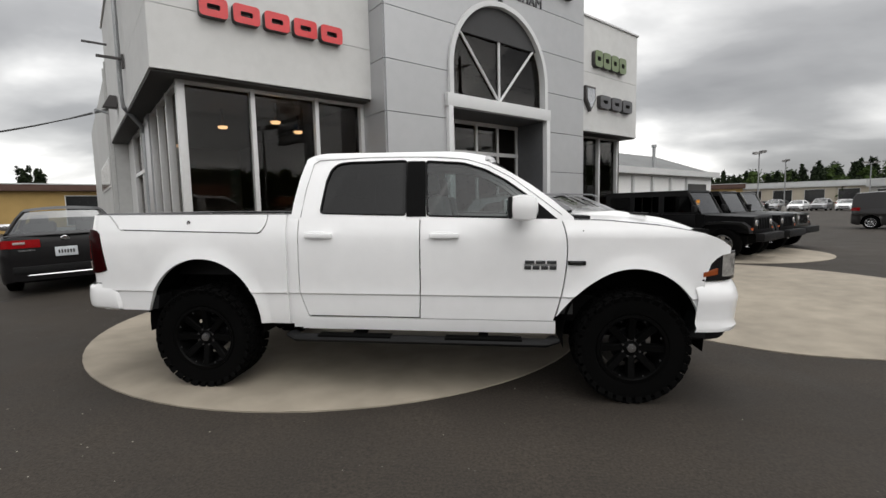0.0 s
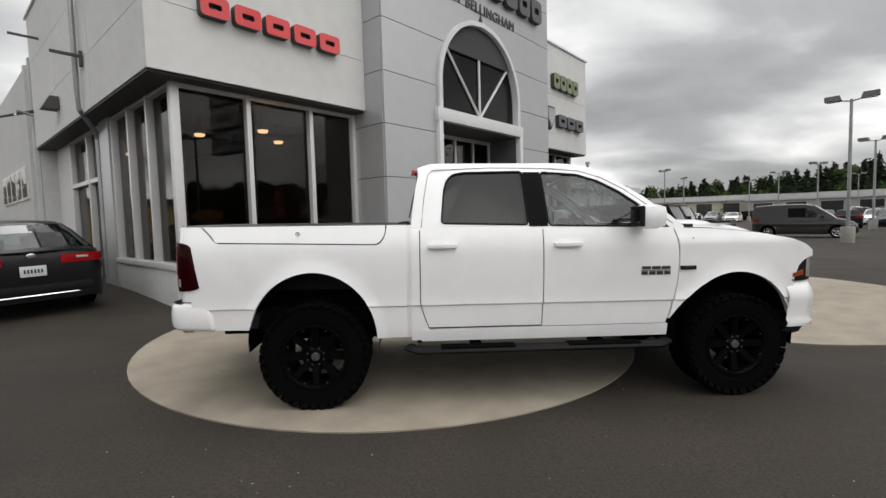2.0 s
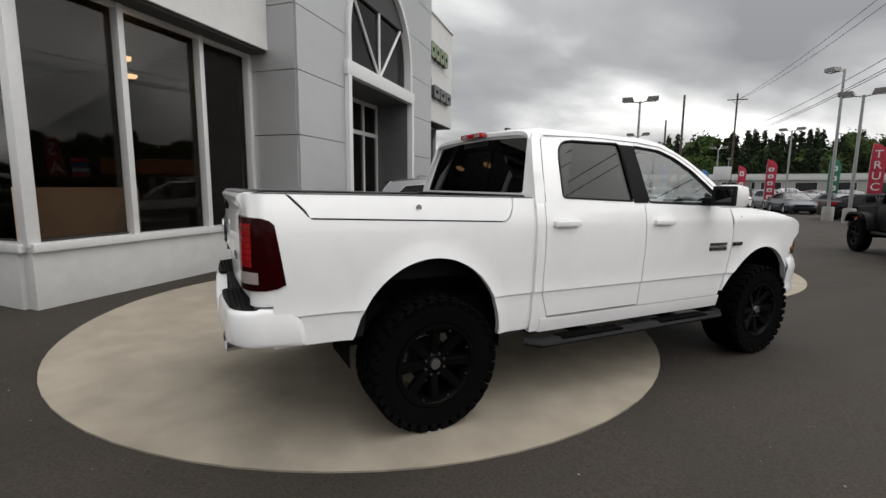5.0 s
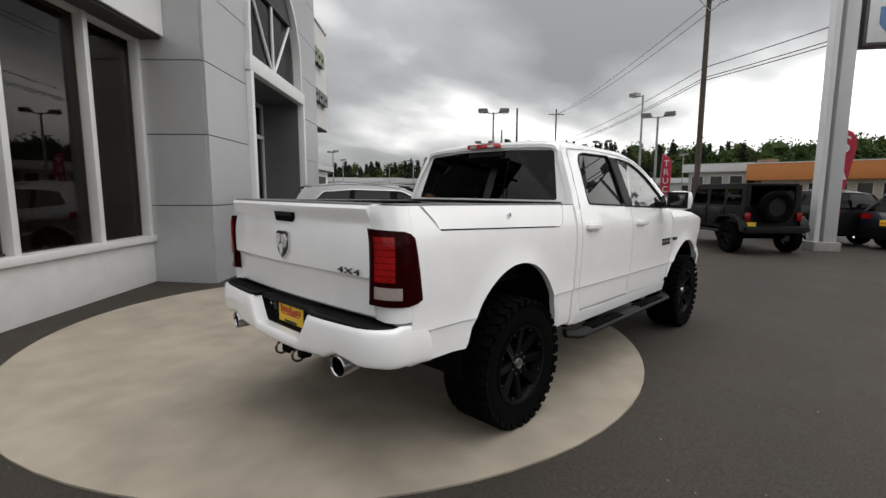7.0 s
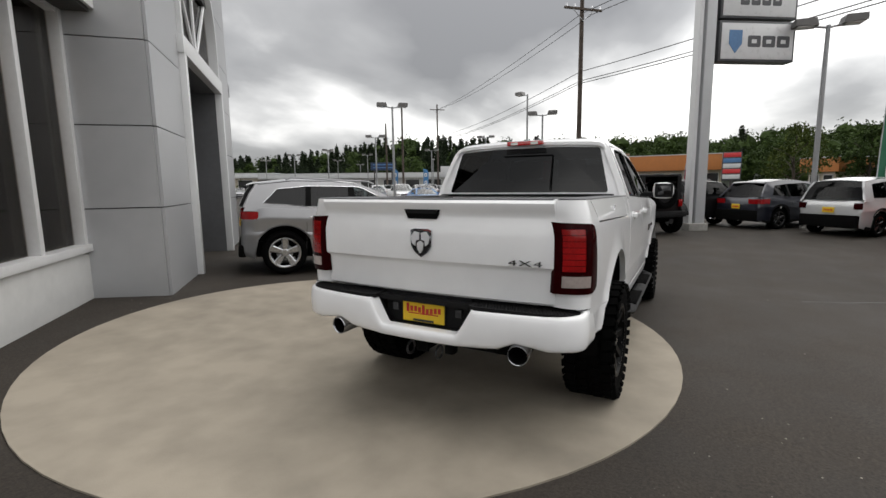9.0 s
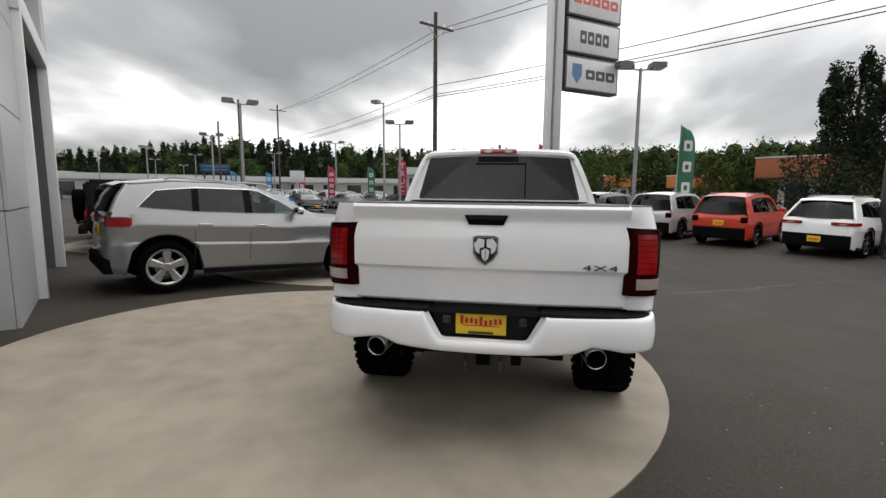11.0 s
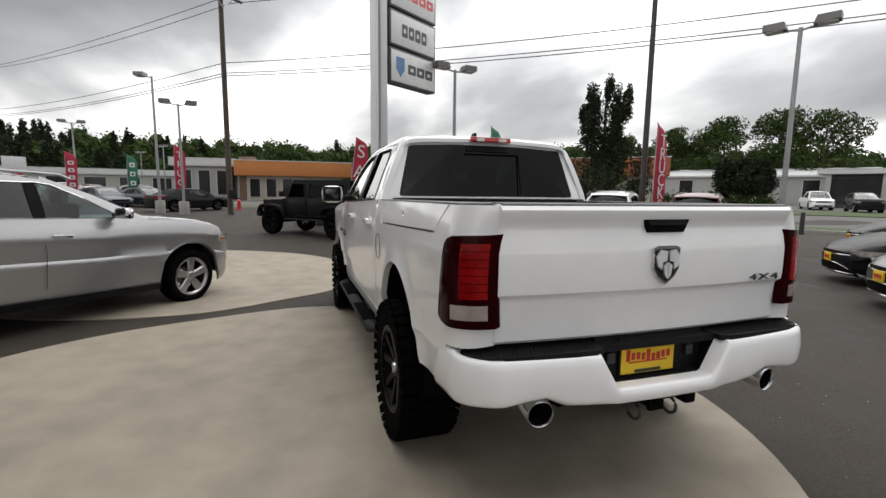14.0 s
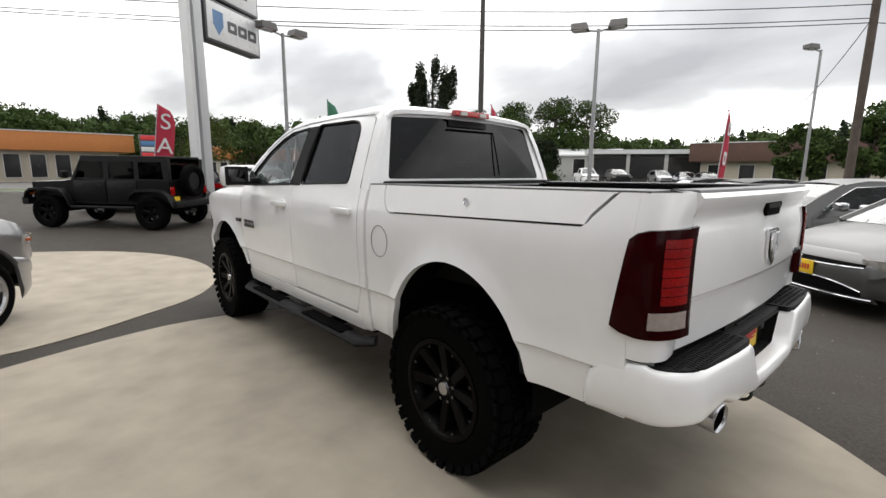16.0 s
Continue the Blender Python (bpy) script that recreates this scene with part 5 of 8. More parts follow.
# roof skin
rows = []
for k_ in range(31):
    u = k_ / 30
    fx = -0.045 * max(0.0, (u - 0.76) / 0.24) ** 2 - 0.04 * max(0.0, (0.11 - u) / 0.11) ** 2
    row = []
    for y, z in ((0.748, 1.972), (0.728, 2.008), (0.69, 2.028), (0.62, 2.038), (0.48, 2.046), (0.25, 2.054), (0.0, 2.056)):
        row.append((-0.93 + u * (1.55 + 0.10 * (1 - (y / 0.75) ** 2)), y, z + fx))
    rows.append(row + [(a, -b, c) for a, b, c in row[-2::-1]])
roof = put("roof", Shape().grid(rows, (0, 0, -0.03)), WHITE, truck, sharp=50)
for y in (0.33, -0.33):
    put("roof_bead", Shape().box((-0.15, y, 2.054), (1.2, 0.10, 0.008), ch=0.003), WHITE, roof)
fin = Shape().prism([(-0.62, 2.05), (-0.46, 2.05), (-0.58, 2.11), (-0.62, 2.11)], -0.012, 0.012)
put("antenna_fin", fin, PLASTIC, roof)


# cab rear: frame, sliding window, high brake lamp
def back_x(z, y=0.0):
    return -1.0 + 0.115 * max(0.0, (z - 1.50) / 0.47) ** 1.2 - 0.03 * (1 - (y / 0.8) ** 2)


back_out = [(-0.93, 1.452), (-0.915, 1.60), (-0.83, 1.80), (-0.765, 1.95), (-0.72, 1.995), (-0.4, 2.022), (0.0, 2.03), (0.4, 2.022), (0.72, 1.995), (0.765, 1.95), (0.83, 1.80), (0.915, 1.60), (0.93, 1.452)]
back_win = rounded([(-0.795, 1.535), (-0.695, 1.945), (-0.3, 1.965), (0.3, 1.965), (0.695, 1.945), (0.795, 1.535)], 0.03)
put("cab_back", filled(back_out, [back_win], lambda u, v: (back_x(v, u), u, v), (0.05, 0, 0)), WHITE, truck, sharp=30)
rg = put("rear_window", filled(back_win, [], lambda u, v: (back_x(v, u) + 0.006, u, v), (0.004, 0, 0)), TINT, truck, "dark tinted sliding rear window", sharp=0)
put("slider_rail", Shape().tube([(back_x(z, -0.27) + 0.004, -0.27, z) for z in (1.56, 1.70, 1.89)], 0.006, 5), UNDER, rg)
put("slider_rail", Shape().tube([(back_x(1.89, y) + 0.004, y, 1.89) for y in (-0.27, -0.1, 0.1, 0.22)], 0.006, 5), UNDER, rg)
put("lamp_housing", Shape().grid([[(back_x(z, y) - 0.002, y, z) for y in span(-0.20, 0.20, 0.08)] for z in (1.915, 1.94, 1.962)], (0.004, 0, 0)), PLASTIC, rg)
hb = put("high_brake_lamp", Shape().box((-0.955, 0, 2.008), (0.05, 0.36, 0.042), ch=0.010), RED_BRIGHT, truck, "red high brake lamp")
for y in (0.10, -0.10):
    put("clear_lens", Shape().box((-0.983, y, 2.006), (0.008, 0.07, 0.026)), CLEAR_LENS, hb)
put("rear_shelf_panel", Shape().box((-0.93, 0, 1.0), (0.05, 1.8, 1.0)), UNDER, truck)

# windscreen, hood, nose
put("windscreen", Shape().grid([[(0.655 + u * 0.70 + 0.07 * (1 - (y / 0.75) ** 2), y * (1 + 0.17 * u), 1.985 - 0.055 * (y / 0.735) ** 2 * (1 - u) - 0.50 * u) for u in (0, 0.25, 0.5, 0.75, 1)] for y in span(-0.735, 0.735, 0.147)]), CLEAR, truck, sharp=0)
put("windscreen_header", Shape().tube([(0.655 + 0.06 * (1 - (y / 0.75) ** 2), y, 1.982 - 0.058 * (y / 0.70) ** 2) for y in span(-0.68, 0.68, 0.136)], 0.02, 6), WHITE, truck)
put("cowl", Shape().box((1.40, 0, 1.465), (0.16, 1.72, 0.03), ch=0.01), PLASTIC, truck)
wiper = Shape().tube([(1.40, -0.15, 1.49), (1.33, -0.80, 1.515)], 0.012, 5).tube([(1.40, 0.5, 1.49), (1.34, -0.1, 1.515)], 0.012, 5)
put("wiper", wiper, PLASTIC, truck)


def hood_z(x, y):
    z = lerp(x, [(1.34, 1.470), (1.5, 1.49), (1.8, 1.482), (2.2, 1.415), (2.45, 1.345), (2.58, 1.28), (2.64, 1.22), (2.68, 1.15)])
    bul = 0.045 * max(0.0, min(1.0, (0.52 - abs(y)) / 0.10)) * lerp(x, [(1.34, 0.0), (1.55, 0.45), (1.8, 0.8), (2.3, 0.8), (2.62, 0.3)])
    return z + bul - 0.055 * (abs(y) / 0.88) ** 3


put("hood", Shape().grid([[(x - 0.14 * (abs(y) / 0.88) ** 2.2 * max(0, (x - 1.9) / 0.78), y, hood_z(x, y)) for y in span(-0.885, 0.885, 0.059)] for x in span(1.345, 2.68, 0.055)], (0, 0, -0.06)), WHITE, truck, sharp=40)
for sgn in (-1, 1):
    put("hood_vent", Shape().box((1.98, sgn * 0.40, hood_z(1.98, 0.40) + 0.004), (0.16, 0.10, 0.018), m=None, ch=0.004), PLASTIC, truck)
    put("antenna", Shape().tube([(1.40, -0.982, 1.335), (1.40, -0.978, 1.36), (1.40, -0.970, 1.385)], [0.008, 0.018, 0.006], 8).tube([(1.40, -0.966, 1.38), (1.385, -0.93, 1.47)], 0.003, 5), PLASTIC, truck) if sgn < 0 else None
    put("hood_seam", Shape().tube([(x, sgn * (0.893 - 0.02 * max(0, x - 2.2)), fender_top(x) + 0.004) for x in span(1.34, 2.45, 0.1)], 0.004, 4), GREY_TRIM, truck)
fplan = [(2.30, 0.975), (2.42, 0.958), (2.52, 0.91), (2.60, 0.82), (2.66, 0.68), (2.70, 0.45), (2.72, 0.22), (2.725, 0.0)]
fpl = fplan + [(x, -y) for x, y in fplan[-2::-1]]


def nose(z_of, off_of, n=8):
    return [[(x + off_of(k / n) * Vector((x - 1.9, y * 0.5)).normalized().x, y + off_of(k / n) * Vector((x - 1.9, y * 0.5)).normalized().y, z_of(k / n, y)) for k in range(n + 1)] for x, y in fpl]


put("front_bumper", Shape().grid(nose(lambda u, y: 0.575 + 0.40 * u, lambda u: lerp(u, [(0, 0.03), (0.07, 0.046), (0.14, 0.026), (0.4, 0.034), (0.65, 0.048), (0.85, 0.026), (1, -0.012)]), 12), lambda p: Vector((-0.06, 0, 0))), WHITE, truck, sharp=38)
put("chin_spoiler", Shape().grid(nose(lambda u, y: 0.50 + 0.09 * u, lambda u: -0.05 + 0.04 * u, 3), lambda p: Vector((-0.05, 0, 0))), PLASTIC, truck)
put("grille_surround", Shape().grid(nose(lambda u, y: 0.965 + 0.23 * u, lambda u: -0.03, 4), lambda p: Vector((-0.06, 0, 0))), WHITE, truck)
put("grille", Shape().grid([[(x + 0.004, y * 0.8, 0.98 + 0.05 * k) for k in range(5)] for x, y in fpl[4:-4]], (-0.05, 0, 0)), BLACK_GLOSS, truck)
for sgn in (-1, 1):
    hp = [(2.20, 0.974), (2.30, 0.974), (2.40, 0.962), (2.50, 0.915), (2.59, 0.82), (2.65, 0.70)]
    rows = []
    for i, (x, y) in enumerate(hp):
        t = i / (len(hp) - 1)
        lo = lerp(t, [(0, 1.01), (0.2, 0.975), (1, 0.985)])
        hi = lerp(t, [(0, 1.03), (0.25, 1.13), (0.5, 1.205), (1, 1.19)])
        rows.append([(x + 0.012, sgn * (y + 0.014), lo + (hi - lo) * k / 4) for k in range(5)])
    hl = put("headlamp", Shape().grid(rows, (-0.03, -sgn * 0.03, 0)), BLACK_GLOSS, truck, "black headlamp with amber marker", sharp=50)
    put("marker", Shape().grid([[(x + 0.002, sgn * (abs(y) + 0.004), z) for x, y, z in (r[1], r[2])] for r in rows[1:3]], (-0.01, 0, 0)), AMBER_DARK, hl)
    put("projector", Shape().grid([[(x + 0.016, sgn * (y + 0.020), z) for z in (1.01, 1.08, 1.16, 1.185)] for x, y in ((2.46, 0.938), (2.50, 0.915), (2.55, 0.865), (2.58, 0.83))], (-0.02, 0, 0)), CLEAR_LENS, hl)
    put("lamp_pocket", Shape().box((2.36, sgn * 0.80, 1.08), (0.24, 0.16, 0.18)), UNDER, truck)
put("engine_bay", Shape().box((1.95, 0, 1.1), (1.2, 1.0, 0.5)), UNDER, truck)

# door badge: model marks as plain bars
for sgn in (-1, 1):
    bd = put("door_badge", Shape().box((1.072, sgn * 1.001, 1.094), (0.255, 0.006, 0.006)), BADGE, truck, "dark chrome bars on the front door")
    for k in range(3):
        put("badge_bar", Shape().box((0.987 + k * 0.086, sgn * 1.003, 1.116), (0.075, 0.008, 0.026), ch=0.003), BADGE, bd)
    for k in range(4):
        put("badge_bar", Shape().box((0.972 + k * 0.066, sgn * 1.003, 1.072), (0.054, 0.008, 0.030), ch=0.003), BADGE, bd)

# cabin: floor, seats, dash, wheel
ins = Shape().box((0.2, 0, 0.72), (2.3, 1.75, 0.10)).box((1.18, 0, 1.28), (0.30, 1.7, 0.36), ch=0.06)
put("dashboard", ins, SEAT, truck)
for nm, x in (("rear_seat", -0.62), ("front_seat", 0.32)):
    for y in ((-0.42, 0.42) if nm == "front_seat" else (-0.42, 0.0, 0.42)):
        w = 0.52 if nm == "front_seat" else 0.40
        st = put(nm, Shape().box((x + 0.25, y, 0.98), (0.52, w, 0.18), ch=0.05), GREY_TRIM, truck)
        put("backrest", Shape().box((0, 0, 0.32), (0.16, w, 0.66), ch=0.06), GREY_TRIM, st, m=pose(x, y, 1.02, 0, -12, 0))
        put("headrest", Shape().box((0, 0, 0.08), (0.10, 0.26, 0.18), ch=0.04), GREY_TRIM, st, m=pose(x - 0.16, y, 1.68, 0, -8, 0))
put("steering_wheel", Shape().tube([(0.19 * math.cos(t), 0.19 * math.sin(t), 0) for t in span(0, math.tau, 0.3)], 0.016, 6), PLASTIC, truck, m=pose(0.86, 0.42, 1.36, 0, -62, 0))

# ---- other vehicles ----
def paints(name, color, metal=0.5):
    if max(color) < 0.02:
        return mat(name, color, 0.35, 0.0, 0.03, 2.0, 0.0, coat=0.06, rvar=0.04, spec=0.14)
    return paint(name, color, metal, 0.32, 0.35 if color[0] > 3 * color[1] else 0.8)


PALE_GLASS = glass_mat("light_car_glass", (0.42, 0.50, 0.50), 0.7)
RED_TAIL = mat("red_tail_lens", (0.30, 0.006, 0.008), 0.15, var=0.2, scale=30, coat=0.3, spec=0.3, rvar=0.04)
SILVER, GREY_DARK, BLACK_P, BLUE_P, ORANGE_P, RED_P, NAVY_P, OLIVE_P, VAN_P, PALE_P = (paints(n, c, m) for n, c, m in (
    ("silver_paint", (0.275, 0.275, 0.282), 0.6), ("dark_grey_paint", (0.008, 0.0075, 0.008), 0.3), ("black_paint", (0.005, 0.005, 0.0055), 0.2), ("blue_paint", (0.03, 0.17, 0.42), 0.4),
    ("orange_red_paint", (0.52, 0.038, 0.014), 0.1), ("dark_red_paint", (0.085, 0.006, 0.010), 0.4), ("navy_paint", (0.012, 0.014, 0.024), 0.4), ("olive_paint", (0.045, 0.048, 0.040), 0.3), ("van_grey_paint", (0.030, 0.028, 0.027), 0.5), ("pale_silver_paint", (0.50, 0.505, 0.51), 0.3)))
CARS = {
    # rear and front end, half width, half wheelbase, tyre radius, ground clearance, shoulder line, deck line, greenhouse line, windows
    "sedan": dict(x0=-2.43, x1=2.42, hw=0.93, wb=1.40, r=0.335, gc=0.20, tw=0.22,
                  deck=[(-2.43, 0.90), (-2.38, 1.03), (-2.1, 1.08), (-1.0, 0.98), (1.0, 0.97), (1.3, 0.99), (1.9, 0.87), (2.3, 0.72), (2.42, 0.60)],
                  gh=[(-2.02, 1.06), (-1.45, 1.30), (-0.95, 1.42), (-0.45, 1.47), (0.1, 1.47), (0.5, 1.41), (0.95, 1.22), (1.42, 0.97)], ri=2, wi=5, tum=0.42,
                  win=[[(-1.42, 1.03), (-0.95, 1.32), (-0.28, 1.38), (-0.25, 1.01)], [(-0.18, 1.01), (-0.20, 1.385), (0.32, 1.37), (0.62, 1.23), (0.98, 1.02)]]),
    "suv": dict(x0=-2.26, x1=2.33, hw=0.965, wb=1.535, gap=0.085, r=0.392, gc=0.27, tw=0.27,
                deck=[(-2.26, 0.92), (-2.21, 1.17), (-1.9, 1.24), (-1.0, 1.22), (0.3, 1.21), (0.75, 1.25), (1.3, 1.245), (1.75, 1.22), (2.02, 1.175), (2.17, 1.10), (2.26, 0.98), (2.31, 0.85)],
                gh=[(-2.20, 1.19), (-2.11, 1.42), (-2.0, 1.60), (-1.4, 1.69), (-0.7, 1.715), (-0.2, 1.68), (0.28, 1.50), (0.90, 1.22)], ri=2, wi=5, tum=0.42,
                sec=((0.0, 0.925), (0.05, 0.950), (0.13, 0.964), (0.40, 0.970), (0.47, 0.990), (0.52, 0.990), (0.55, 0.972), (0.72, 0.980), (0.79, 1.0), (0.85, 0.992), (1.0, 0.935)),
                win=[[(-1.90, 1.275), (-1.66, 1.53), (-1.14, 1.60), (-1.16, 1.235)], [(-1.10, 1.235), (-1.08, 1.605), (-0.36, 1.625), (-0.36, 1.235)], [(-0.28, 1.235), (-0.28, 1.63), (-0.12, 1.615), (0.18, 1.475), (0.58, 1.25)]]),
    "crossover": dict(x0=-2.25, x1=2.3, hw=0.925, wb=1.35, r=0.36, gc=0.24, tw=0.24,
                      deck=[(-2.25, 0.86), (-2.19, 1.10), (-1.9, 1.13), (-1.0, 1.08), (0.8, 1.04), (1.15, 1.07), (1.75, 0.99), (2.15, 0.86), (2.3, 0.66)],
                      gh=[(-2.12, 1.10), (-1.82, 1.44), (-1.66, 1.60), (-1.1, 1.665), (-0.3, 1.67), (0.2, 1.61), (0.6, 1.41), (1.18, 1.05)], ri=2, wi=5, tum=0.38,
                      win=[[(-1.62, 1.16), (-1.40, 1.48), (-0.88, 1.53), (-0.86, 1.11)], [(-0.82, 1.11), (-0.84, 1.535), (-0.08, 1.55), (-0.02, 1.09)], [(0.05, 1.09), (-0.0, 1.55), (0.18, 1.53), (0.48, 1.36), (0.80, 1.09)]]),
    "boxy": dict(x0=-2.08, x1=2.12, hw=0.90, wb=1.285, r=0.345, gc=0.22, tw=0.225,
                 deck=[(-2.08, 0.90), (-2.03, 1.06), (-1.8, 1.09), (-1.0, 1.07), (0.7, 1.06), (1.05, 1.09), (1.75, 1.05), (2.0, 0.98), (2.12, 0.78)],
                 gh=[(-1.98, 1.08), (-1.86, 1.44), (-1.76, 1.60), (-1.1, 1.68), (-0.2, 1.69), (0.35, 1.64), (0.65, 1.45), (1.0, 1.08)], ri=2, wi=5, tum=0.30,
                 win=[[(-1.58, 1.13), (-1.50, 1.52), (-0.92, 1.57), (-0.88, 1.12)], [(-0.84, 1.12), (-0.86, 1.575), (-0.14, 1.58), (-0.10, 1.10)], [(-0.03, 1.10), (-0.07, 1.58), (0.34, 1.55), (0.56, 1.38), (0.76, 1.10)]]),
    "coupe": dict(x0=-2.46, x1=2.55, hw=0.96, wb=1.475, r=0.36, gc=0.18, tw=0.26,
                  deck=[(-2.46, 0.86), (-2.42, 1.02), (-2.0, 1.06), (-1.0, 1.02), (0.8, 0.96), (1.2, 0.99), (2.0, 0.93), (2.45, 0.84), (2.55, 0.66)],
                  gh=[(-1.85, 1.05), (-1.2, 1.33), (-0.9, 1.40), (-0.4, 1.445), (0.1, 1.44), (0.4, 1.40), (0.8, 1.22), (1.25, 0.98)], ri=2, wi=5, tum=0.48,
                  win=[[(-1.05, 1.06), (-0.85, 1.30), (-0.50, 1.35), (-0.42, 1.02)], [(-0.36, 1.02), (-0.42, 1.355), (0.2, 1.35), (0.5, 1.24), (0.82, 1.0)]]),
    "van": dict(x0=-2.36, x1=2.40, hw=0.915, wb=1.555, r=0.325, gc=0.20, tw=0.21,
                deck=[(-2.36, 0.92), (-2.33, 1.12), (-2.0, 1.13), (-1.0, 1.13), (0.8, 1.10), (1.3, 1.12), (1.9, 1.00), (2.25, 0.85), (2.40, 0.68)],
                gh=[(-2.31, 1.10), (-2.27, 1.60), (-2.18, 1.82), (-1.4, 1.875), (0.0, 1.88), (0.5, 1.80), (0.9, 1.52), (1.45, 1.10)], ri=2, wi=5, tum=0.20,
                win=[[(-0.62, 1.16), (-0.62, 1.68), (0.02, 1.68), (0.02, 1.15)], [(0.14, 1.14), (0.14, 1.68), (0.44, 1.66), (0.72, 1.46), (1.02, 1.14)]]),
    "pickup": dict(x0=-2.75, x1=2.65, hw=0.95, wb=1.70, r=0.38, gc=0.30, tw=0.25,
                   deck=[(-2.75, 0.95), (-2.72, 1.22), (-2.2, 1.23), (-0.9, 1.23), (0.9, 1.14), (1.3, 1.17), (2.1, 1.12), (2.5, 1.02), (2.65, 0.80)],
                   gh=[(-0.78, 1.20), (-0.74, 1.5), (-0.66, 1.76), (-0.3, 1.80), (0.3, 1.80), (0.6, 1.74), (0.95, 1.5), (1.35, 1.15)], ri=2, wi=5, tum=0.28,
                   win=[[(-0.62, 1.24), (-0.55, 1.66), (-0.02, 1.68), (0.0, 1.20)], [(0.08, 1.20), (0.06, 1.68), (0.5, 1.66), (0.72, 1.5), (1.0, 1.18)]]),
}


def car(style, name, m, label, category, body_mat, rim_mat=ALLOY, group="", spokes=5, clad=False, plate=None, lamp="block", glass=None, chrome=False, rails=False, detail=True):
    """A road vehicle of one of the styles above, standing at m and heading along its x."""
    S = CARS[style]
    top = thing(name, m, label, category, group)
    x0, x1, hw, wb, r, gc = (S[k] for k in ("x0", "x1", "hw", "wb", "r", "gc"))
    ra = r + S.get("gap", 0.055)

    def low(x):
        for c in (-wb, wb):
            u = (x - c) / (ra + 0.03)
            if abs(u) < 1:
                return r + (ra + 0.01) * math.sqrt(1 - u * u)
        base = gc
        e = min(x - x0, x1 - x)
        return base + 0.08 * max(0.0, 1 - e / 0.25)

    def width(x):
        e0, e1 = (x - x0) / 0.35, (x1 - x) / 0.55
        k = 1.0
        if e0 < 1:
            k = min(k, 0.80 + 0.20 * math.sqrt(max(0.0, 1 - (1 - max(0, e0)) ** 2)))
        if e1 < 1:
            k = min(k, 0.78 + 0.22 * math.sqrt(max(0.0, 1 - (1 - max(0, e1)) ** 2)))
        return hw * k
    xs = sorted(set([x0, x0 + 0.03, x0 + 0.08, x0 + 0.16, x0 + 0.28, x1, x1 - 0.03, x1 - 0.08, x1 - 0.16, x1 - 0.28, x1 - 0.42] + [c + k * (ra + 0.031) / 7 for c in (-wb, wb) for k in range(-7, 8)] + span(-wb + ra + 0.1, wb - ra - 0.1, 0.35)))
    rows = []
    for x in xs:
        lo, zt, w = low(x), lerp(x, S["deck"]), width(x)
        sh_z = zt - 0.045
        base_z = gc + 0.08 * max(0.0, 1 - min(x - x0, x1 - x) / 0.25)
        lo = min(lo, sh_z - 0.08)
        sec = []
        for f, wy in S.get("sec", ((0.0, 0.955), (0.10, 0.978), (0.30, 0.990), (0.44, 0.982), (0.60, 0.990), (0.655, 1.0), (0.70, 0.990), (0.88, 0.968), (1.0, 0.925))):
            flare_ = 0.014 if min(abs(x - wb), abs(x + wb)) < ra + 0.04 and f < 0.4 else 0.0
            sec.append((x, w * wy + flare_, max(base_z + (sh_z - base_z) * f, lo + 0.05 * f)))
        sec += [(x, w * 0.82, zt - 0.012), (x, w * 0.5, zt + 0.012), (x, 0.0, zt + 0.018)]
        rows.append(sec + [(a, -b, c) for a, b, c in sec[-2::-1]])
    s = Shape().grid(rows)
    n = len(rows[0])
    s.f += [tuple(range(n)), tuple(range((len(rows) - 1) * n, len(rows) * n))]
    body = put("body", s, body_mat, top, sharp=35)
    # floor pan and arch liners
    put("underbody", Shape().box(((x0 + x1) / 2, 0, gc + 0.16), (x1 - x0 - 0.5, hw * 1.45, 0.28)).box((wb, 0, r + 0.2), (2 * ra, hw * 1.3, 0.5)).box((-wb, 0, r + 0.2), (2 * ra, hw * 1.3, 0.5)), UNDER, top)
    if clad:
        for sg in (-1, 1):
            if clad == "sill":
                put("cladding", Shape().grid([[(x, sg * (width(x) * (0.957 + 0.03 * f) + 0.016), low(x) + 0.085 * f) for f in (0, 0.5, 1.0)] for x in xs if abs(x) < wb - ra - 0.03], (0, -sg * 0.03, 0)), PLASTIC, top)
                continue
            put("cladding", Shape().grid([[(x, sg * (width(x) * (0.957 + 0.03 * f) + 0.024 + 0.01 * f), low(x) + 0.085 * f) for f in (0, 0.5, 1.0)] for x in xs[3:-5]], (0, -sg * 0.03, 0)), PLASTIC, top)
        put("rear_cladding", Shape().box((x0 + 0.02, 0, gc + (0.14 if clad == "sill" else 0.24)), (0.14, hw * 1.72, 0.22 if clad == "sill" else 0.36), ch=0.04), UNDER, top)
        if style != "boxy":
            put("roof_spoiler", Shape().grid([[(S["gh"][2][0] + dx, q * hw * 0.66, S["gh"][2][1] + dz + 0.03 * (1 - q * q)) for q in (-1, -0.6, 0, 0.6, 1)] for dx, dz in ((0.12, 0.02), (-0.04, 0.018), (-0.17, -0.03), (-0.17, -0.05), (0.0, -0.03))]), body_mat, top)
    # greenhouse
    gh, zb = S["gh"], min(S["gh"][0][1], S["gh"][-1][1]) - 0.06
    belt = hw * 0.945
    zr = max(z for _, z in gh)

    def gy_(z):
        t = max(0.0, z - zb)
        return belt - S["tum"] * t * (0.8 + 0.35 * t / (zr - zb))
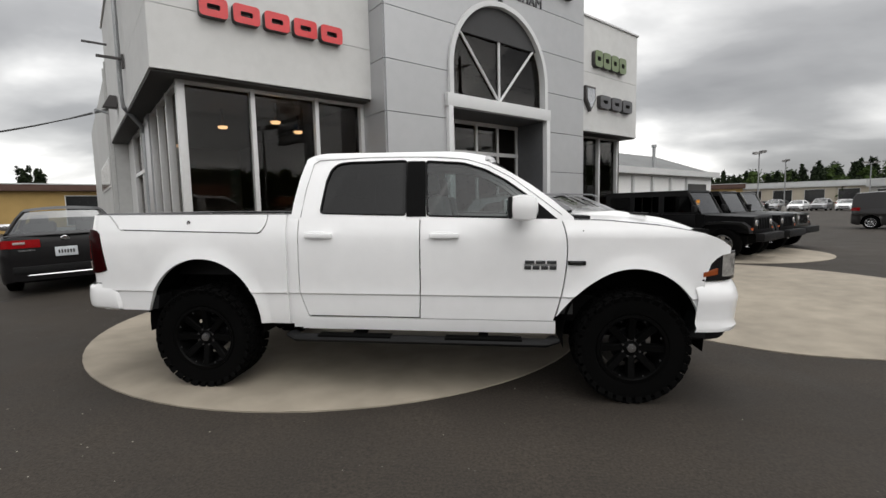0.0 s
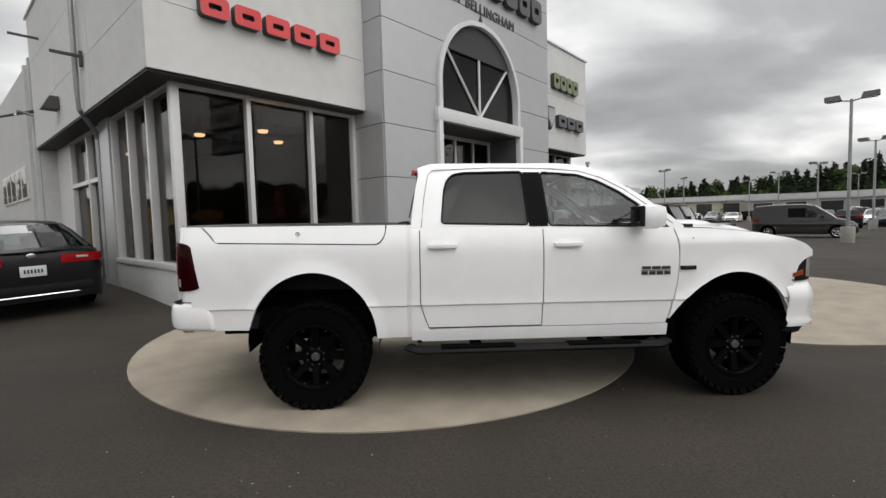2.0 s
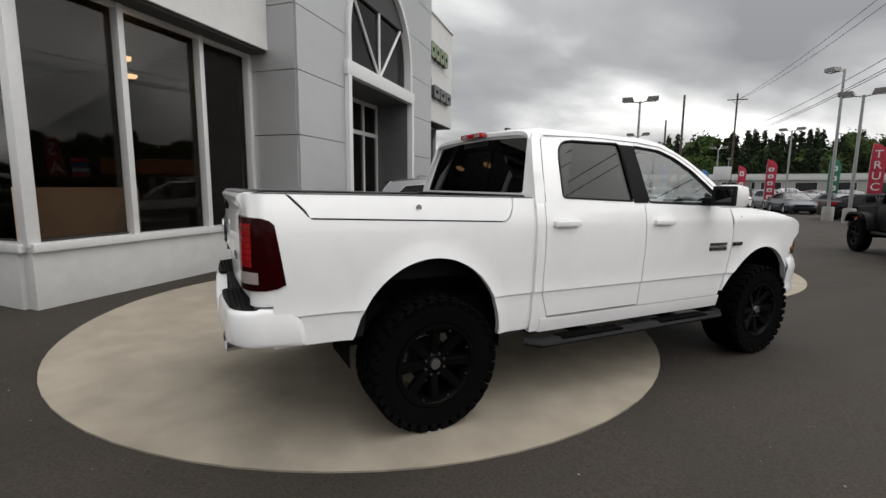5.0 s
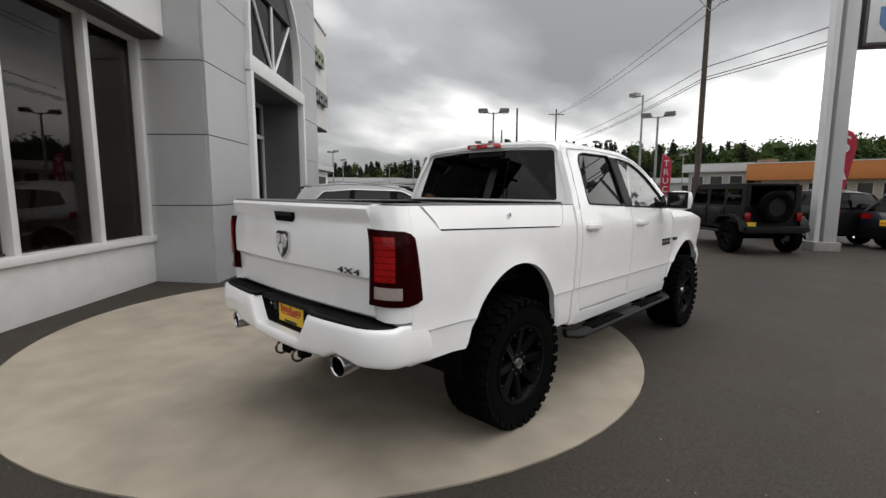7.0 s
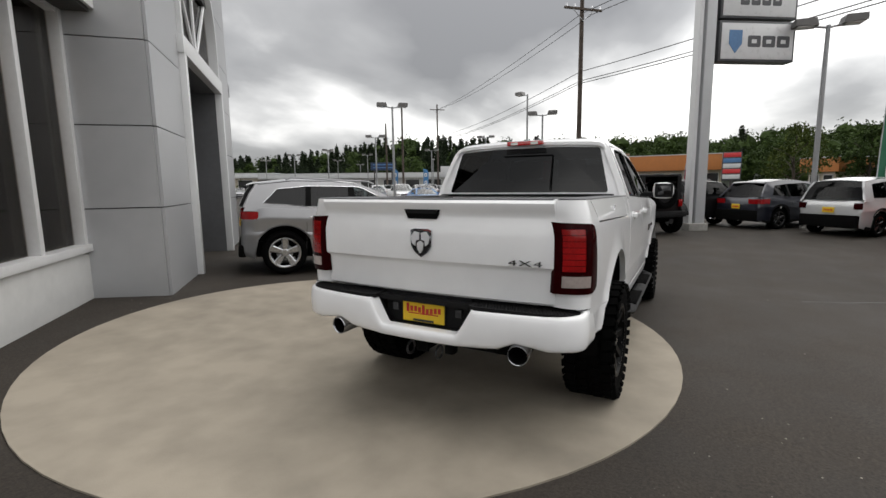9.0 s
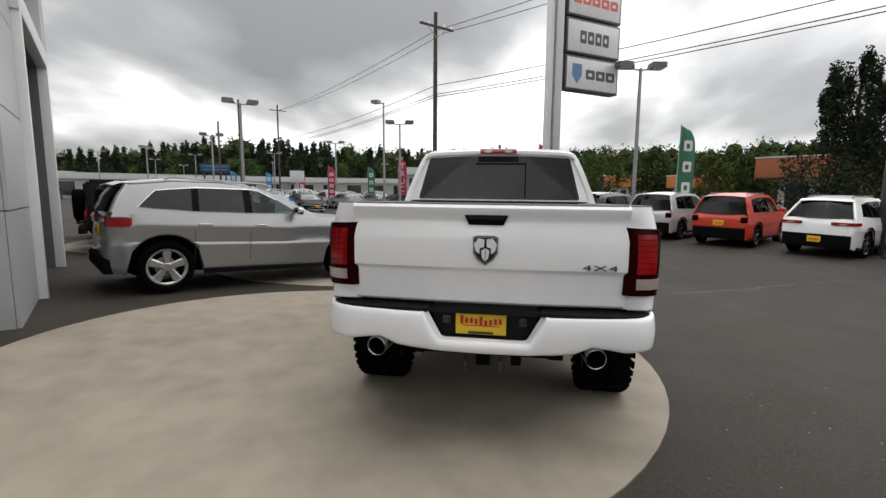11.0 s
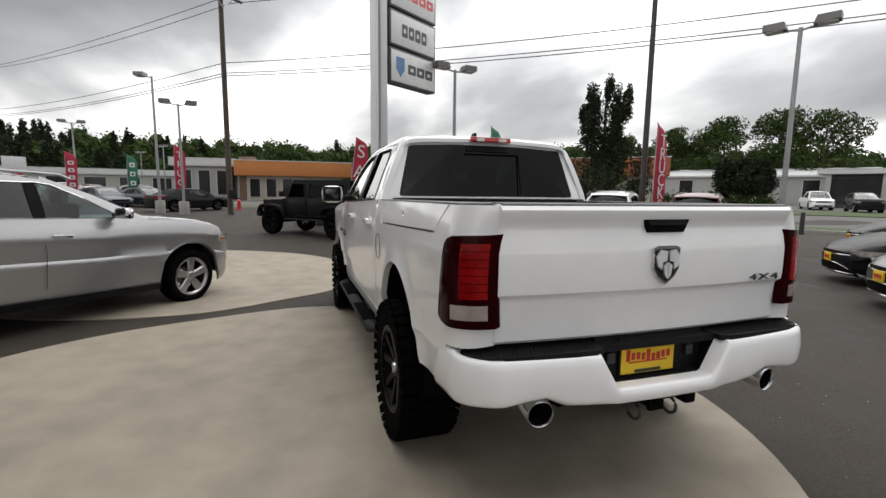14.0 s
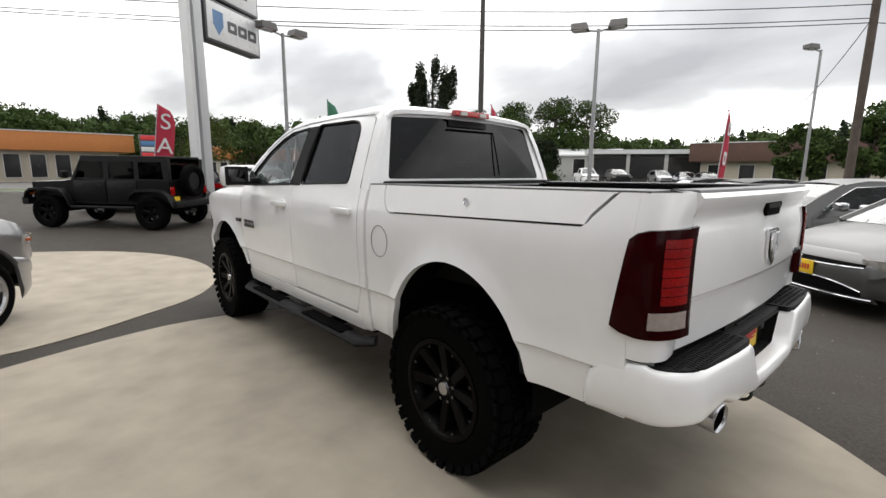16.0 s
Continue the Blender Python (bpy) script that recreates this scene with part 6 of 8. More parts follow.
    for sg in (-1, 1):
        out_ = [(gh[0][0] - 0.02, zb)] + [(x, z - 0.012) for x, z in gh] + [(gh[-1][0] + 0.02, zb)]

        def on(u, v, off=0.0):
            return (u, sg * (gy_(v) + off), v)
        wins = S["win"]
        dlo = [wins[0][0]] + [p for w in wins for p in w[1:-1]] + [wins[-1][-1]] + [p for w in wins[::-1] for p in ((w[-1], w[0]) if w is not wins[-1] and w is not wins[0] else ((w[0],) if w is wins[-1] else (w[-1],)))]
        frm = put("pillar_frame", filled(out_, [dlo], on, (0, -sg * 0.04, 0)), body_mat, top, sharp=35)
        holes = [rounded(w, 0.03, 2) for w in wins]
        for wa, wb_ in zip(wins, wins[1:]):
            z_lo, z_hi = min(wa[-1][1], wb_[0][1]) - 0.01, max(wa[-2][1], wb_[1][1]) + 0.01
            put("door_pillar", Shape().grid([[on(wa[-1][0] + (wa[-2][0] - wa[-1][0]) * f - 0.02, z_lo + (z_hi - z_lo) * f, -0.004), on(wb_[0][0] + (wb_[1][0] - wb_[0][0]) * f + 0.02, z_lo + (z_hi - z_lo) * f, -0.004)] for f in (0, 0.33, 0.66, 1.0)], (0, -sg * 0.02, 0)), RIM_BLACK, top)
        for h in holes:
            put("side_window", filled(h, [], lambda u, v: on(u, v, -0.008), (0, -sg * 0.004, 0)), PALE_GLASS if h is holes[-1] else (glass or SMOKE), top, sharp=0)
        seal = Shape().tube([on(u, v, 0.0) for u, v in dlo + dlo[:1]], 0.007, 5, caps=False)
        put("window_trim", seal, CHROME if chrome else PLASTIC, frm)
        if detail:
            for hx in ((S["win"][-1][0][0] - 0.0, S["win"][0][-1][0] + (0.02 if len(S["win"]) > 2 else -0.2))):
                put("door_handle", Shape().box((hx + 0.12, sg * (hw * 0.985 + 0.012), lerp(0, S["deck"]) - 0.17), (0.2, 0.03, 0.035), ch=0.01), CHROME if chrome else body_mat, top)
            mx_ = S["win"][-1][-1][0] - 0.12
            mz = S["win"][-1][-1][1] + 0.06
            mir = put("mirror", Shape().box((mx_, sg * (hw + 0.10), mz), (0.12, 0.20, 0.14), ch=0.035), CHROME if chrome else body_mat, top)
            put("mirror_foot", Shape().box((mx_, sg * (hw - 0.01), mz - 0.03), (0.06, 0.14, 0.04)), PLASTIC, mir)
            sm = Shape()
            for xx in (S["win"][-1][0][0] - 0.04, S["win"][0][-1][0] if len(S["win"]) > 2 else S["win"][-1][-1][0] + 0.2):
                sm.grid([[(xx + 0.004 * k, sg * (hw * wy + 0.0025), gc + 0.16 + (lerp(xx, S["deck"]) - 0.06 - gc - 0.16) * f) for k in (-1, 1)] for f, wy in ((0.05, 0.985), (0.30, 0.992), (0.60, 1.0), (0.75, 0.983), (0.88, 0.972), (0.98, 0.935))])
            put("door_seam", sm, DARK_INK, top)

    def skin(i0, i1, inset, lift):
        pts = []
        for (xa, za), (xb, zb2) in zip(gh[i0:i1], gh[i0 + 1:i1 + 1]):
            pts += [(xa + (xb - xa) * k / 4, za + (zb2 - za) * k / 4) for k in range(4)]
        pts.append(gh[i1])
        sign = -1 if i0 == 0 else (1 if i1 == len(gh) - 1 else 0)
        return Shape().grid([[(x + sign * 0.10 * (1 - (q * q)) * (1.0 if sign else 0), q * (gy_(z) - inset), z + lift + (0.045 * (1 - q * q) if not sign else 0.02 * (1 - q * q) * (z - zb) / (zr - zb))) for q in [k / 6 for k in range(-6, 7)]] for x, z in pts])
    put("roof", skin(S["ri"], S["wi"], 0.0, 0.0), body_mat, top, sharp=50)
    put("rear_window", skin(0, S["ri"], 0.05, -0.004), glass or SMOKE, top, sharp=0)
    put("windscreen", skin(S["wi"], len(gh) - 1, 0.05, -0.004), CLEAR, top, sharp=0)
    for i0, i1 in ((0, S["ri"]), (S["wi"], len(gh) - 1)):
        for sg in (-1, 1):
            put("pillar", Shape().tube([(x, sg * (gy_(z) - 0.03), z - 0.008) for x, z in gh[i0:i1 + 1]], 0.035, 6), body_mat, top)
    put("cabin_floor", Shape().box((-0.2, 0, zb - 0.10), (2.2, belt * 1.7, 0.05)), UNDER, top)
    if detail:
        for xx, yy in ((0.15, 0.4), (0.15, -0.4), (-0.85, 0.4), (-0.85, -0.4)):
            if style == "pickup" and xx < 0:
                continue
            put("seat", Shape().box((xx, yy, zb + 0.08), (0.16, 0.48, 0.42), ch=0.05).box((xx - 0.02, yy, zb + 0.35), (0.09, 0.25, 0.16), ch=0.03), SEAT, top)
    if rails:
        for sg in (-1, 1):
            put("roof_rail", Shape().tube([(-1.5, sg * (gy_(zr) - 0.07), zr - 0.01), (-1.42, sg * (gy_(zr) - 0.07), zr + 0.03), (0.05, sg * (gy_(zr) - 0.07), zr + 0.025), (0.16, sg * (gy_(zr) - 0.07), zr - 0.02)], 0.018, 6), body_mat if chrome else GREY_TRIM, top)
    # lamps, grille, plates
    zd = lerp(x0 + 0.05, S["deck"])
    zf = lerp(x1 - 0.12, S["deck"])
    wr_, wf = width(x0 + 0.06), width(x1 - 0.16)
    for sg in (-1, 1):
        if lamp == "wide":
            tlp = Shape().grid([[(x0 - 0.012 + dx, sg * (wr_ * q), zd - h) for h in ((0.05, 0.10, 0.15, 0.185) if style in ("sedan", "suv") else (0.05, 0.08, 0.11, 0.135))] for q, dx in ((0.40, -0.01), (0.6, -0.004), (0.85, 0.0), (0.98, 0.03), (1.045, 0.10), (1.085, 0.26))], (0.03, 0, 0))
        elif lamp == "square":
            tlp = Shape().box((x0 + 0.02, sg * wr_ * 0.88, zd - 0.16), (0.08, 0.20, 0.18), ch=0.02)
        else:
            tlp = Shape().grid([[(x0 - 0.012 + dx, sg * (wr_ * q), zd - h) for h in (0.02, 0.07, 0.13, 0.18)] for q, dx in ((0.55, 0.0), (0.8, 0.0), (0.98, 0.03), (1.05, 0.10), (1.09, 0.24), (1.115, 0.36))], (0.03, 0, 0))
        tlamp = put("tail_lamp", tlp, RED_TAIL if lamp != "square" else RED_LENS, top, sharp=50)
        if lamp == "wide":
            put("reverse_lens", Shape().box((x0 - 0.022, sg * wr_ * 0.72, zd - 0.105), (0.02, 0.16, 0.04), ch=0.01), REVERSE, tlamp)
        hl = put("headlamp", Shape().grid([[(x1 - dx, sg * (wf * q), zf - h) for h in (0.05, 0.10, 0.15)] for q, dx in ((0.72, 0.015), (0.9, 0.06), (1.02, 0.13), (1.12, 0.26), (1.19, 0.42))], (-0.03, 0, 0)), CLEAR_LENS, top, sharp=50)
        put("marker", Shape().box((x1 - 0.36, sg * (wf * 1.165), zf - 0.10), (0.09, 0.03, 0.04), ch=0.01), AMBER_DARK, hl)
    if plate == "front":
        def nose_at(q, z, off=0.0):
            bow = lerp(z, [(gc - 0.01, -0.05), (gc + 0.04, 0.0), (0.42, 0.012), (0.56, 0.0), (0.62, -0.03), (0.67, -0.09), (0.71, -0.17)])
            return (x1 + 0.10 * (1 - q * q) - 0.05 * q ** 6 + bow + off, q * hw * 0.80, z)
        qs = [k / 10 for k in range(-10, 11)]
        skin_ = put("front_bumper", Shape().grid([[nose_at(q, z) for z in (gc - 0.01, gc + 0.01, gc + 0.04, 0.30, 0.36, 0.42, 0.50, 0.56, 0.59, 0.62, 0.645, 0.67, 0.69, 0.71)] for q in qs], (-0.04, 0, 0)), body_mat, top, sharp=40)
        put("lower_grille", Shape().grid([[nose_at(q, gc + 0.055 + (0.40 - 0.12 * abs(q) ** 3 - gc - 0.055) * f, 0.006) for f in (0, 0.5, 1)] for q in qs[1:-1]], (-0.02, 0, 0)), UNDER, skin_)
        put("grille", Shape().grid([[nose_at(q, 0.565 + (0.055 - 0.025 * q * q) * f + 0.012 * q * q, 0.006) for f in (0, 0.5, 1)] for q in qs[1:-1]], (-0.02, 0, 0)), UNDER, skin_)
        put("grille_trim", Shape().tube([nose_at(q, 0.560 + 0.014 * q * q, 0.008) for q in qs[1:-1]], 0.011, 6), CHROME, skin_)
        put("intake_trim", Shape().tube([nose_at(q, 0.405 - 0.13 * abs(q) ** 3, 0.010) for q in qs[1:-1]], 0.010, 6), CHROME, skin_)
        put("lip_trim", Shape().tube([nose_at(q, gc + 0.03, 0.006) for q in qs], 0.011, 6), CHROME, skin_)
    else:
        put("grille", Shape().box((x1 + 0.002, 0, zf - 0.13), (0.05, wf * 1.3, 0.14), ch=0.02), PLASTIC, top)
        put("lower_grille", Shape().box((x1 + 0.002, 0, gc + 0.17), (0.05, wf * 1.5, 0.12), ch=0.02), PLASTIC, top)
    if chrome:
        put("bumper_strip", Shape().tube([(x0 - 0.012 + 0.10 * q * q * q * q, q * wr_ * 0.98, gc + 0.17) for q in (-1, -0.8, -0.5, 0, 0.5, 0.8, 1)], 0.014, 6), CHROME, top)
    if plate is not None:
        z = 0.49 if plate == "front" else zd - 0.28
        xx = x1 + 0.125 if plate == "front" else x0 - (0.065 if plate == "low" else 0.02)
        pp = put("plate", Shape().box((xx, 0, z if plate != "low" else gc + 0.28), (0.02, 0.31, 0.16), ch=0.004), PLATE_WHITE if plate == "white" else YELLOW, top)
        bars = Shape()
        for k in range(6):
            bars.box((xx + (0.012 if plate == "front" else -0.012), -0.10 + 0.04 * k, z if plate != "low" else gc + 0.28), (0.004, 0.024, 0.06))
        put("plate_bars", bars, DARK_INK if plate == "white" else RED_INK, pp)
    for sg in (-1, 1):
        for x in (-wb, wb):
            wheel(top, x, sg * (hw - S["tw"] / 2 - 0.015), r, S["tw"], sg, r * 0.68, rim_mat, spokes, dish=0.03)
    return top


def wrangler(name, m, label, body_mat, group="", lifted=False, stickered=False, spare=True):
    """A four-door open-top style off-roader with box body, flat fenders and a spare wheel behind."""
    top = thing(name, m, label, "off-roader", group)
    r = 0.43 if lifted else 0.40
    up = 0.10 if lifted else 0.0
    zb = 0.55 + up
    tub = Shape().prism([(-1.95, zb + 0.04), (-1.93, zb + 0.62), (0.62, zb + 0.62), (0.95, zb + 0.60), (0.95, zb), (-1.0, zb), (-1.1, zb + 0.02)], -0.76, 0.76)
    body = put("body", tub, body_mat, top)
    body.data.update()
    put("hood", Shape().grid([[(x, y * (1 - 0.12 * (x - 0.9) / 1.1), zb + 0.60 - 0.05 * (x - 0.9) / 1.1 - 0.03 * (y / 0.7) ** 2 + 0.02) for y in span(-0.72, 0.72, 0.24)] for x in span(0.92, 2.02, 0.22)], (0, 0, -0.42)), body_mat, top)
    put("grille", Shape().box((2.03, 0, zb + 0.33), (0.07, 1.30, 0.44), ch=0.03), body_mat, top)
    for k in range(7):
        put("grille_slot", Shape().box((2.066, -0.36 + 0.12 * k, zb + 0.36), (0.012, 0.065, 0.28), ch=0.005), UNDER, top)
    for sg in (-1, 1):
        put("headlamp", Shape().lathe([(0, 0.03), (0.075, 0.02), (0.085, -0.02)], 18, "x", (2.06, sg * 0.52, zb + 0.38)), CLEAR_LENS, top)
        for cx, hw_ in ((1.45, 0.56), (-1.47, 0.52)):
            z0 = r + r + 0.16 + up * 0.2
            fl = Shape().grid([[(cx + dx, sg * y, z0 + dz) for y in (0.70, 0.84, 0.93)] for dx, dz in ((-hw_ - 0.10, -0.36), (-hw_, -0.14), (-hw_ + 0.16, -0.01), (0.0, 0.02), (hw_ - 0.14, 0.0), (hw_, -0.10), (hw_ + 0.04, -0.22))], (0, 0, -0.06))
            put("fender_flare", fl, PLASTIC, top)
            wheel(top, cx, sg * 0.80, r, 0.26, sg, r * 0.58, RIM_BLACK if lifted else ALLOY, 5, dish=0.05)
        put("marker", Shape().box((2.02, sg * 0.72, zb + 0.24), (0.06, 0.10, 0.05)), AMBER, top)
        put("tail_lamp", Shape().box((-1.98, sg * 0.68, zb + 0.36), (0.06, 0.13, 0.22), ch=0.02), RED_DEEP, top)
        put("side_step", Shape().tube([(-0.95, sg * 0.80, 0.46 + up), (0.85, sg * 0.80, 0.46 + up)], 0.04, 8), PLASTIC, top)
        put("mirror", Shape().box((0.78, sg * 0.96, zb + 0.76), (0.10, 0.18, 0.18), ch=0.03), PLASTIC, top)
        # doors and side windows of the hard top
        for dx0, dx1 in ((-0.18, 0.72), (-1.05, -0.24)):
            put("door", Shape().box(((dx0 + dx1) / 2, sg * 0.765, zb + 0.33), (dx1 - dx0, 0.03, 0.56), ch=0.012), body_mat, top)
            put("door_handle", Shape().box((dx0 + 0.14, sg * 0.79, zb + 0.48), (0.14, 0.03, 0.04), ch=0.008), PLASTIC, top)
            put("side_window", Shape().prism([(dx0 + 0.05, zb + 0.66), (dx1 - 0.03, zb + 0.66), (dx1 - (0.20 if dx1 > 0.5 else 0.04), zb + 1.10), (dx0 + 0.06, zb + 1.10)], sg * 0.715, sg * 0.72), SMOKE, top)
        put("side_window", Shape().prism([(-1.80, zb + 0.66), (-1.12, zb + 0.66), (-1.12, zb + 1.10), (-1.74, zb + 1.10)], sg * 0.735, sg * 0.74), SMOKE, top)
        fr = filled([(-1.93, zb + 0.60), (-1.84, zb + 1.20), (0.48, zb + 1.20), (0.80, zb + 0.60)], [[(-1.80, zb + 0.66), (-1.12, zb + 0.66), (-1.12, zb + 1.10), (-1.74, zb + 1.10)], [(-1.0, zb + 0.66), (-0.27, zb + 0.66), (-0.28, zb + 1.10), (-0.99, zb + 1.10)], [(-0.13, zb + 0.66), (0.69, zb + 0.66), (0.52, zb + 1.10), (-0.12, zb + 1.10)]], lambda u, v: (u, sg * (0.75 - 0.05 * (v - zb - 0.6)), v), (0, -sg * 0.04, 0))
        put("hard_top_side", fr, PLASTIC, top)
    put("hard_top", Shape().box((-0.68, 0, zb + 1.22), (2.36, 1.42, 0.07), ch=0.03), PLASTIC, top)
    put("rear_window", Shape().box((-1.885, 0, zb + 0.90), (0.02, 1.20, 0.46)), SMOKE, top)
    for sg in (-1, 1):
        put("rear_frame", Shape().box((-1.89, sg * 0.67, zb + 0.90), (0.06, 0.14, 0.60)), PLASTIC, top)
    put("windscreen", Shape().add([(0.82, -0.64, zb + 0.62), (0.82, 0.64, zb + 0.62), (0.52, 0.62, zb + 1.18), (0.52, -0.62, zb + 1.18)], [(0, 1, 2, 3)]), CLEAR, top, sharp=0)
    put("windscreen_frame", Shape().tube([(0.83, -0.69, zb + 0.60), (0.50, -0.67, zb + 1.20), (0.50, 0.67, zb + 1.20), (0.83, 0.69, zb + 0.60)], 0.035, 6), body_mat, top)
    put("front_bumper", Shape().box((2.22, 0, zb + 0.04), (0.20, 1.5, 0.20), ch=0.03), PLASTIC, top)
    put("rear_bumper", Shape().box((-2.06, 0, zb + 0.02), (0.18, 1.6, 0.18), ch=0.03), PLASTIC, top)
    put("underbody", Shape().box((0, 0, zb - 0.04), (3.8, 1.2, 0.22)).tube([(1.45, -0.7, r), (1.45, 0.7, r)], 0.05, 8).tube([(-1.47, -0.7, r), (-1.47, 0.7, r)], 0.05, 8), UNDER, top)
    put("plate", Shape().box((-1.99, 0.60, zb + 0.14), (0.02, 0.30, 0.15)), YELLOW, top)
    for xx, yy in ((0.1, 0.38), (0.1, -0.38), (-0.9, 0.38), (-0.9, -0.38)):
        put("seat", Shape().box((xx, yy, zb + 0.62), (0.14, 0.46, 0.5), ch=0.05), SEAT, top)
    if spare:
        hub = put("spare_wheel", Shape().lathe([(0.0, -2.17), (r * 0.55, -2.17), (r * 0.55, -2.08), (0.0, -2.08)], 20, "x", (0, 0.05, zb + 0.62)), PLASTIC, top)
        put("tyre", Shape().lathe([(r * 0.56, -2.20), (r * 0.8, -2.24), (r * 0.98, -2.21), (r, -2.14), (r * 0.98, -2.04), (r * 0.8, -2.01), (r * 0.56, -2.04)], 32, "x", (0, 0.05, zb + 0.62)), RUBBER, hub)
    if stickered:
        put("price_sticker", Shape().box((0.66, -0.45, zb + 0.92), (0.006, 0.20, 0.14), Matrix.Identity(4)), mat("orange_card", (0.85, 0.33, 0.03), 0.5), top)
    return top


OUT, AWAY, ALONG, BACK = FACE - 90, FACE + 90, FACE, FACE + 180


def spot(a, d, yaw):
    x, y = site(a, d)
    return stand(x, y, yaw)


car("sedan", "sedan", spot(-2.95, 9.05, AWAY), "dark grey sedan with red tail lamps beside the showroom wall", "car", GREY_DARK, plate="white", lamp="wide", glass=CLEAR, chrome=True)
sedan_ = bpy.data.objects["sedan"]
put("trunk_emblem", Shape().lathe([(0.0, -0.012), (0.03, -0.010), (0.038, 0.0)], 18, "x"), CHROME, sedan_, m=pose(-2.44, 0, 0.985) @ Matrix.Diagonal((1, 1.7, 1, 1)))
put("trunk_lip", Shape().tube([(-2.40 + 0.14 * q * q, 0.80 * q, 1.045 - 0.015 * q * q) for q in (-1, -0.7, -0.35, 0, 0.35, 0.7, 1)], 0.022, 6, squash=0.5), GREY_DARK, sedan_)
put("model_mark", Shape().box((-2.436, 0.52, 0.80), (0.008, 0.22, 0.025)), ALLOY, sedan_)
put("bumper_shadow_panel", Shape().box((-2.425, 0, 0.47), (0.05, 1.45, 0.12), ch=0.02), PLASTIC, sedan_)
car("suv", "silver_suv", stand(2.37, 4.65, -39.5) @ pose(0, 0, 0, 0, 0.7, 0), "silver suv with five spoke alloy wheels on the pad", "car", SILVER, ALLOY, plate="rear", glass=TINT, clad="sill", lamp="wide", chrome=True, rails=True)
for i, (a, d, pm, st, lb) in enumerate(((10.8, 2.2, BLACK_P, True, "black hard top off-roader with an orange windscreen card"), (12.95, 2.25, BLACK_P, False, "black hard top off-roader in a display row"), (15.1, 2.4, OLIVE_P, False, "dark olive hard top off-roader in a display row"))):
    wrangler("off_roader", spot(a, d, OUT), lb, pm, "off-roaders beside the showroom", stickered=st)
wrangler("off_roader", stand(12.1, 0.45, 42), "lifted black off-roader with spare wheel beside the pylon", BLACK_P, lifted=True)
car("suv", "parked_suv", stand(16.2, -0.95, 42), "dark grey suv parked beyond the off-roader", "car", GREY_DARK, rails=True)
car("van", "van", spot(29.7, -0.8, OUT), "dark grey small van with bright alloy wheels", "van", VAN_P)
row = "cars in the display row"
car("crossover", "navy_suv", stand(15.4, -4.75, -46), "dark navy suv in a display row", "car", NAVY_P, BLACK_GLOSS, row, clad=True, plate="rear")
car("boxy", "silver_crossover", stand(13.6, -6.7, -42), "silver boxy crossover with square tail lamps", "car", PALE_P, BLACK_GLOSS, row, clad=True, plate="rear", lamp="square")
car("boxy", "orange_crossover", stand(11.85, -8.4, -43), "orange red boxy crossover with square tail lamps", "car", ORANGE_P, BLACK_GLOSS, row, clad=True, plate="rear", lamp="square", rails=True)
car("crossover", "white_crossover", stand(10, -10.5, -50), "white crossover with black cladding and roof rails", "car", WHITE, BLACK_GLOSS, row, clad=True, plate="low", lamp="wide", rails=True)
car("crossover", "red_crossover", stand(7.75, -12.2, -54), "dark red crossover with roof rails", "car", RED_P, ALLOY, row, clad=True, plate="low", lamp="wide", rails=True)
row = "cars along the side of the yard"
WARM_SILVER = paint("warm_silver_paint", (0.105, 0.104, 0.103), 0.7, 0.34, 0.2)
car("sedan", "silver_sedan", stand(-4.07, -6.29, 48), "silver sedan with dark lower grille and yellow plate", "car", WARM_SILVER, ALLOY, row, plate="front", chrome=True, glass=CLEAR)
car("sedan", "silver_sedan", stand(-2.16, -8.34, 48), "silver sedan with chrome trim in the middle of a row", "car", WARM_SILVER, ALLOY, row, plate="front", chrome=True, glass=CLEAR)
car("sedan", "dark_sedan", stand(-0.21, -10.49, 48), "black sedan with chrome trim and yellow plate in a row", "car", BLACK_P, ALLOY, row, plate="front", chrome=True)
car("sedan", "black_sedan", spot(-9.6, -14.3, ALONG), "black sedan with yellow plate in a row", "car", BLACK_P, ALLOY, row, plate="front")
car("coupe", "blue_coupe", spot(31.2, -6.4, BACK), "bright blue coupe facing the showroom yard", "car", BLUE_P, BLACK_GLOSS)
car("sedan", "black_coupe", spot(32.2, -9.2, BACK), "black sedan with a yellow front plate", "car", BLACK_P, ALLOY, plate="front")
car("coupe", "dark_coupe", stand(30.2, 7.6, -50), "low black coupe parked near the road", "car", BLACK_P, BLACK_GLOSS)

# ---- verge, road and kerb beyond the yard ----
GRASS = mat("grass", (0.055, 0.085, 0.025), 0.9, var=0.25, scale=3, bump=0.8, bscale=40, color2=(0.035, 0.05, 0.018))
ROAD = mat("road_asphalt", (0.115, 0.112, 0.108), 0.85, var=0.12, scale=1.5, bump=0.2, bscale=120, spec=0.3)
KERB = mat("kerb_concrete", (0.32, 0.31, 0.29), 0.85, var=0.15, scale=5, bump=0.2)
LINE = mat("white_road_paint", (0.55, 0.55, 0.53), 0.7, var=0.25, scale=12)


def strip(name, d0, d1, lift, material, label, category, a0=-120, a1=170):
    s = Shape()
    aa = span(a0, a1, 8.0)
    s.grid([[(*site(a, d), ground_z(*site(a, d)) + h) for d, h in ((d0, -0.05), (d0, lift), (d1, lift), (d1, -0.05))] for a in aa])
    return tagged(put(name, s, material, sharp=30), label, category, kind="structure")


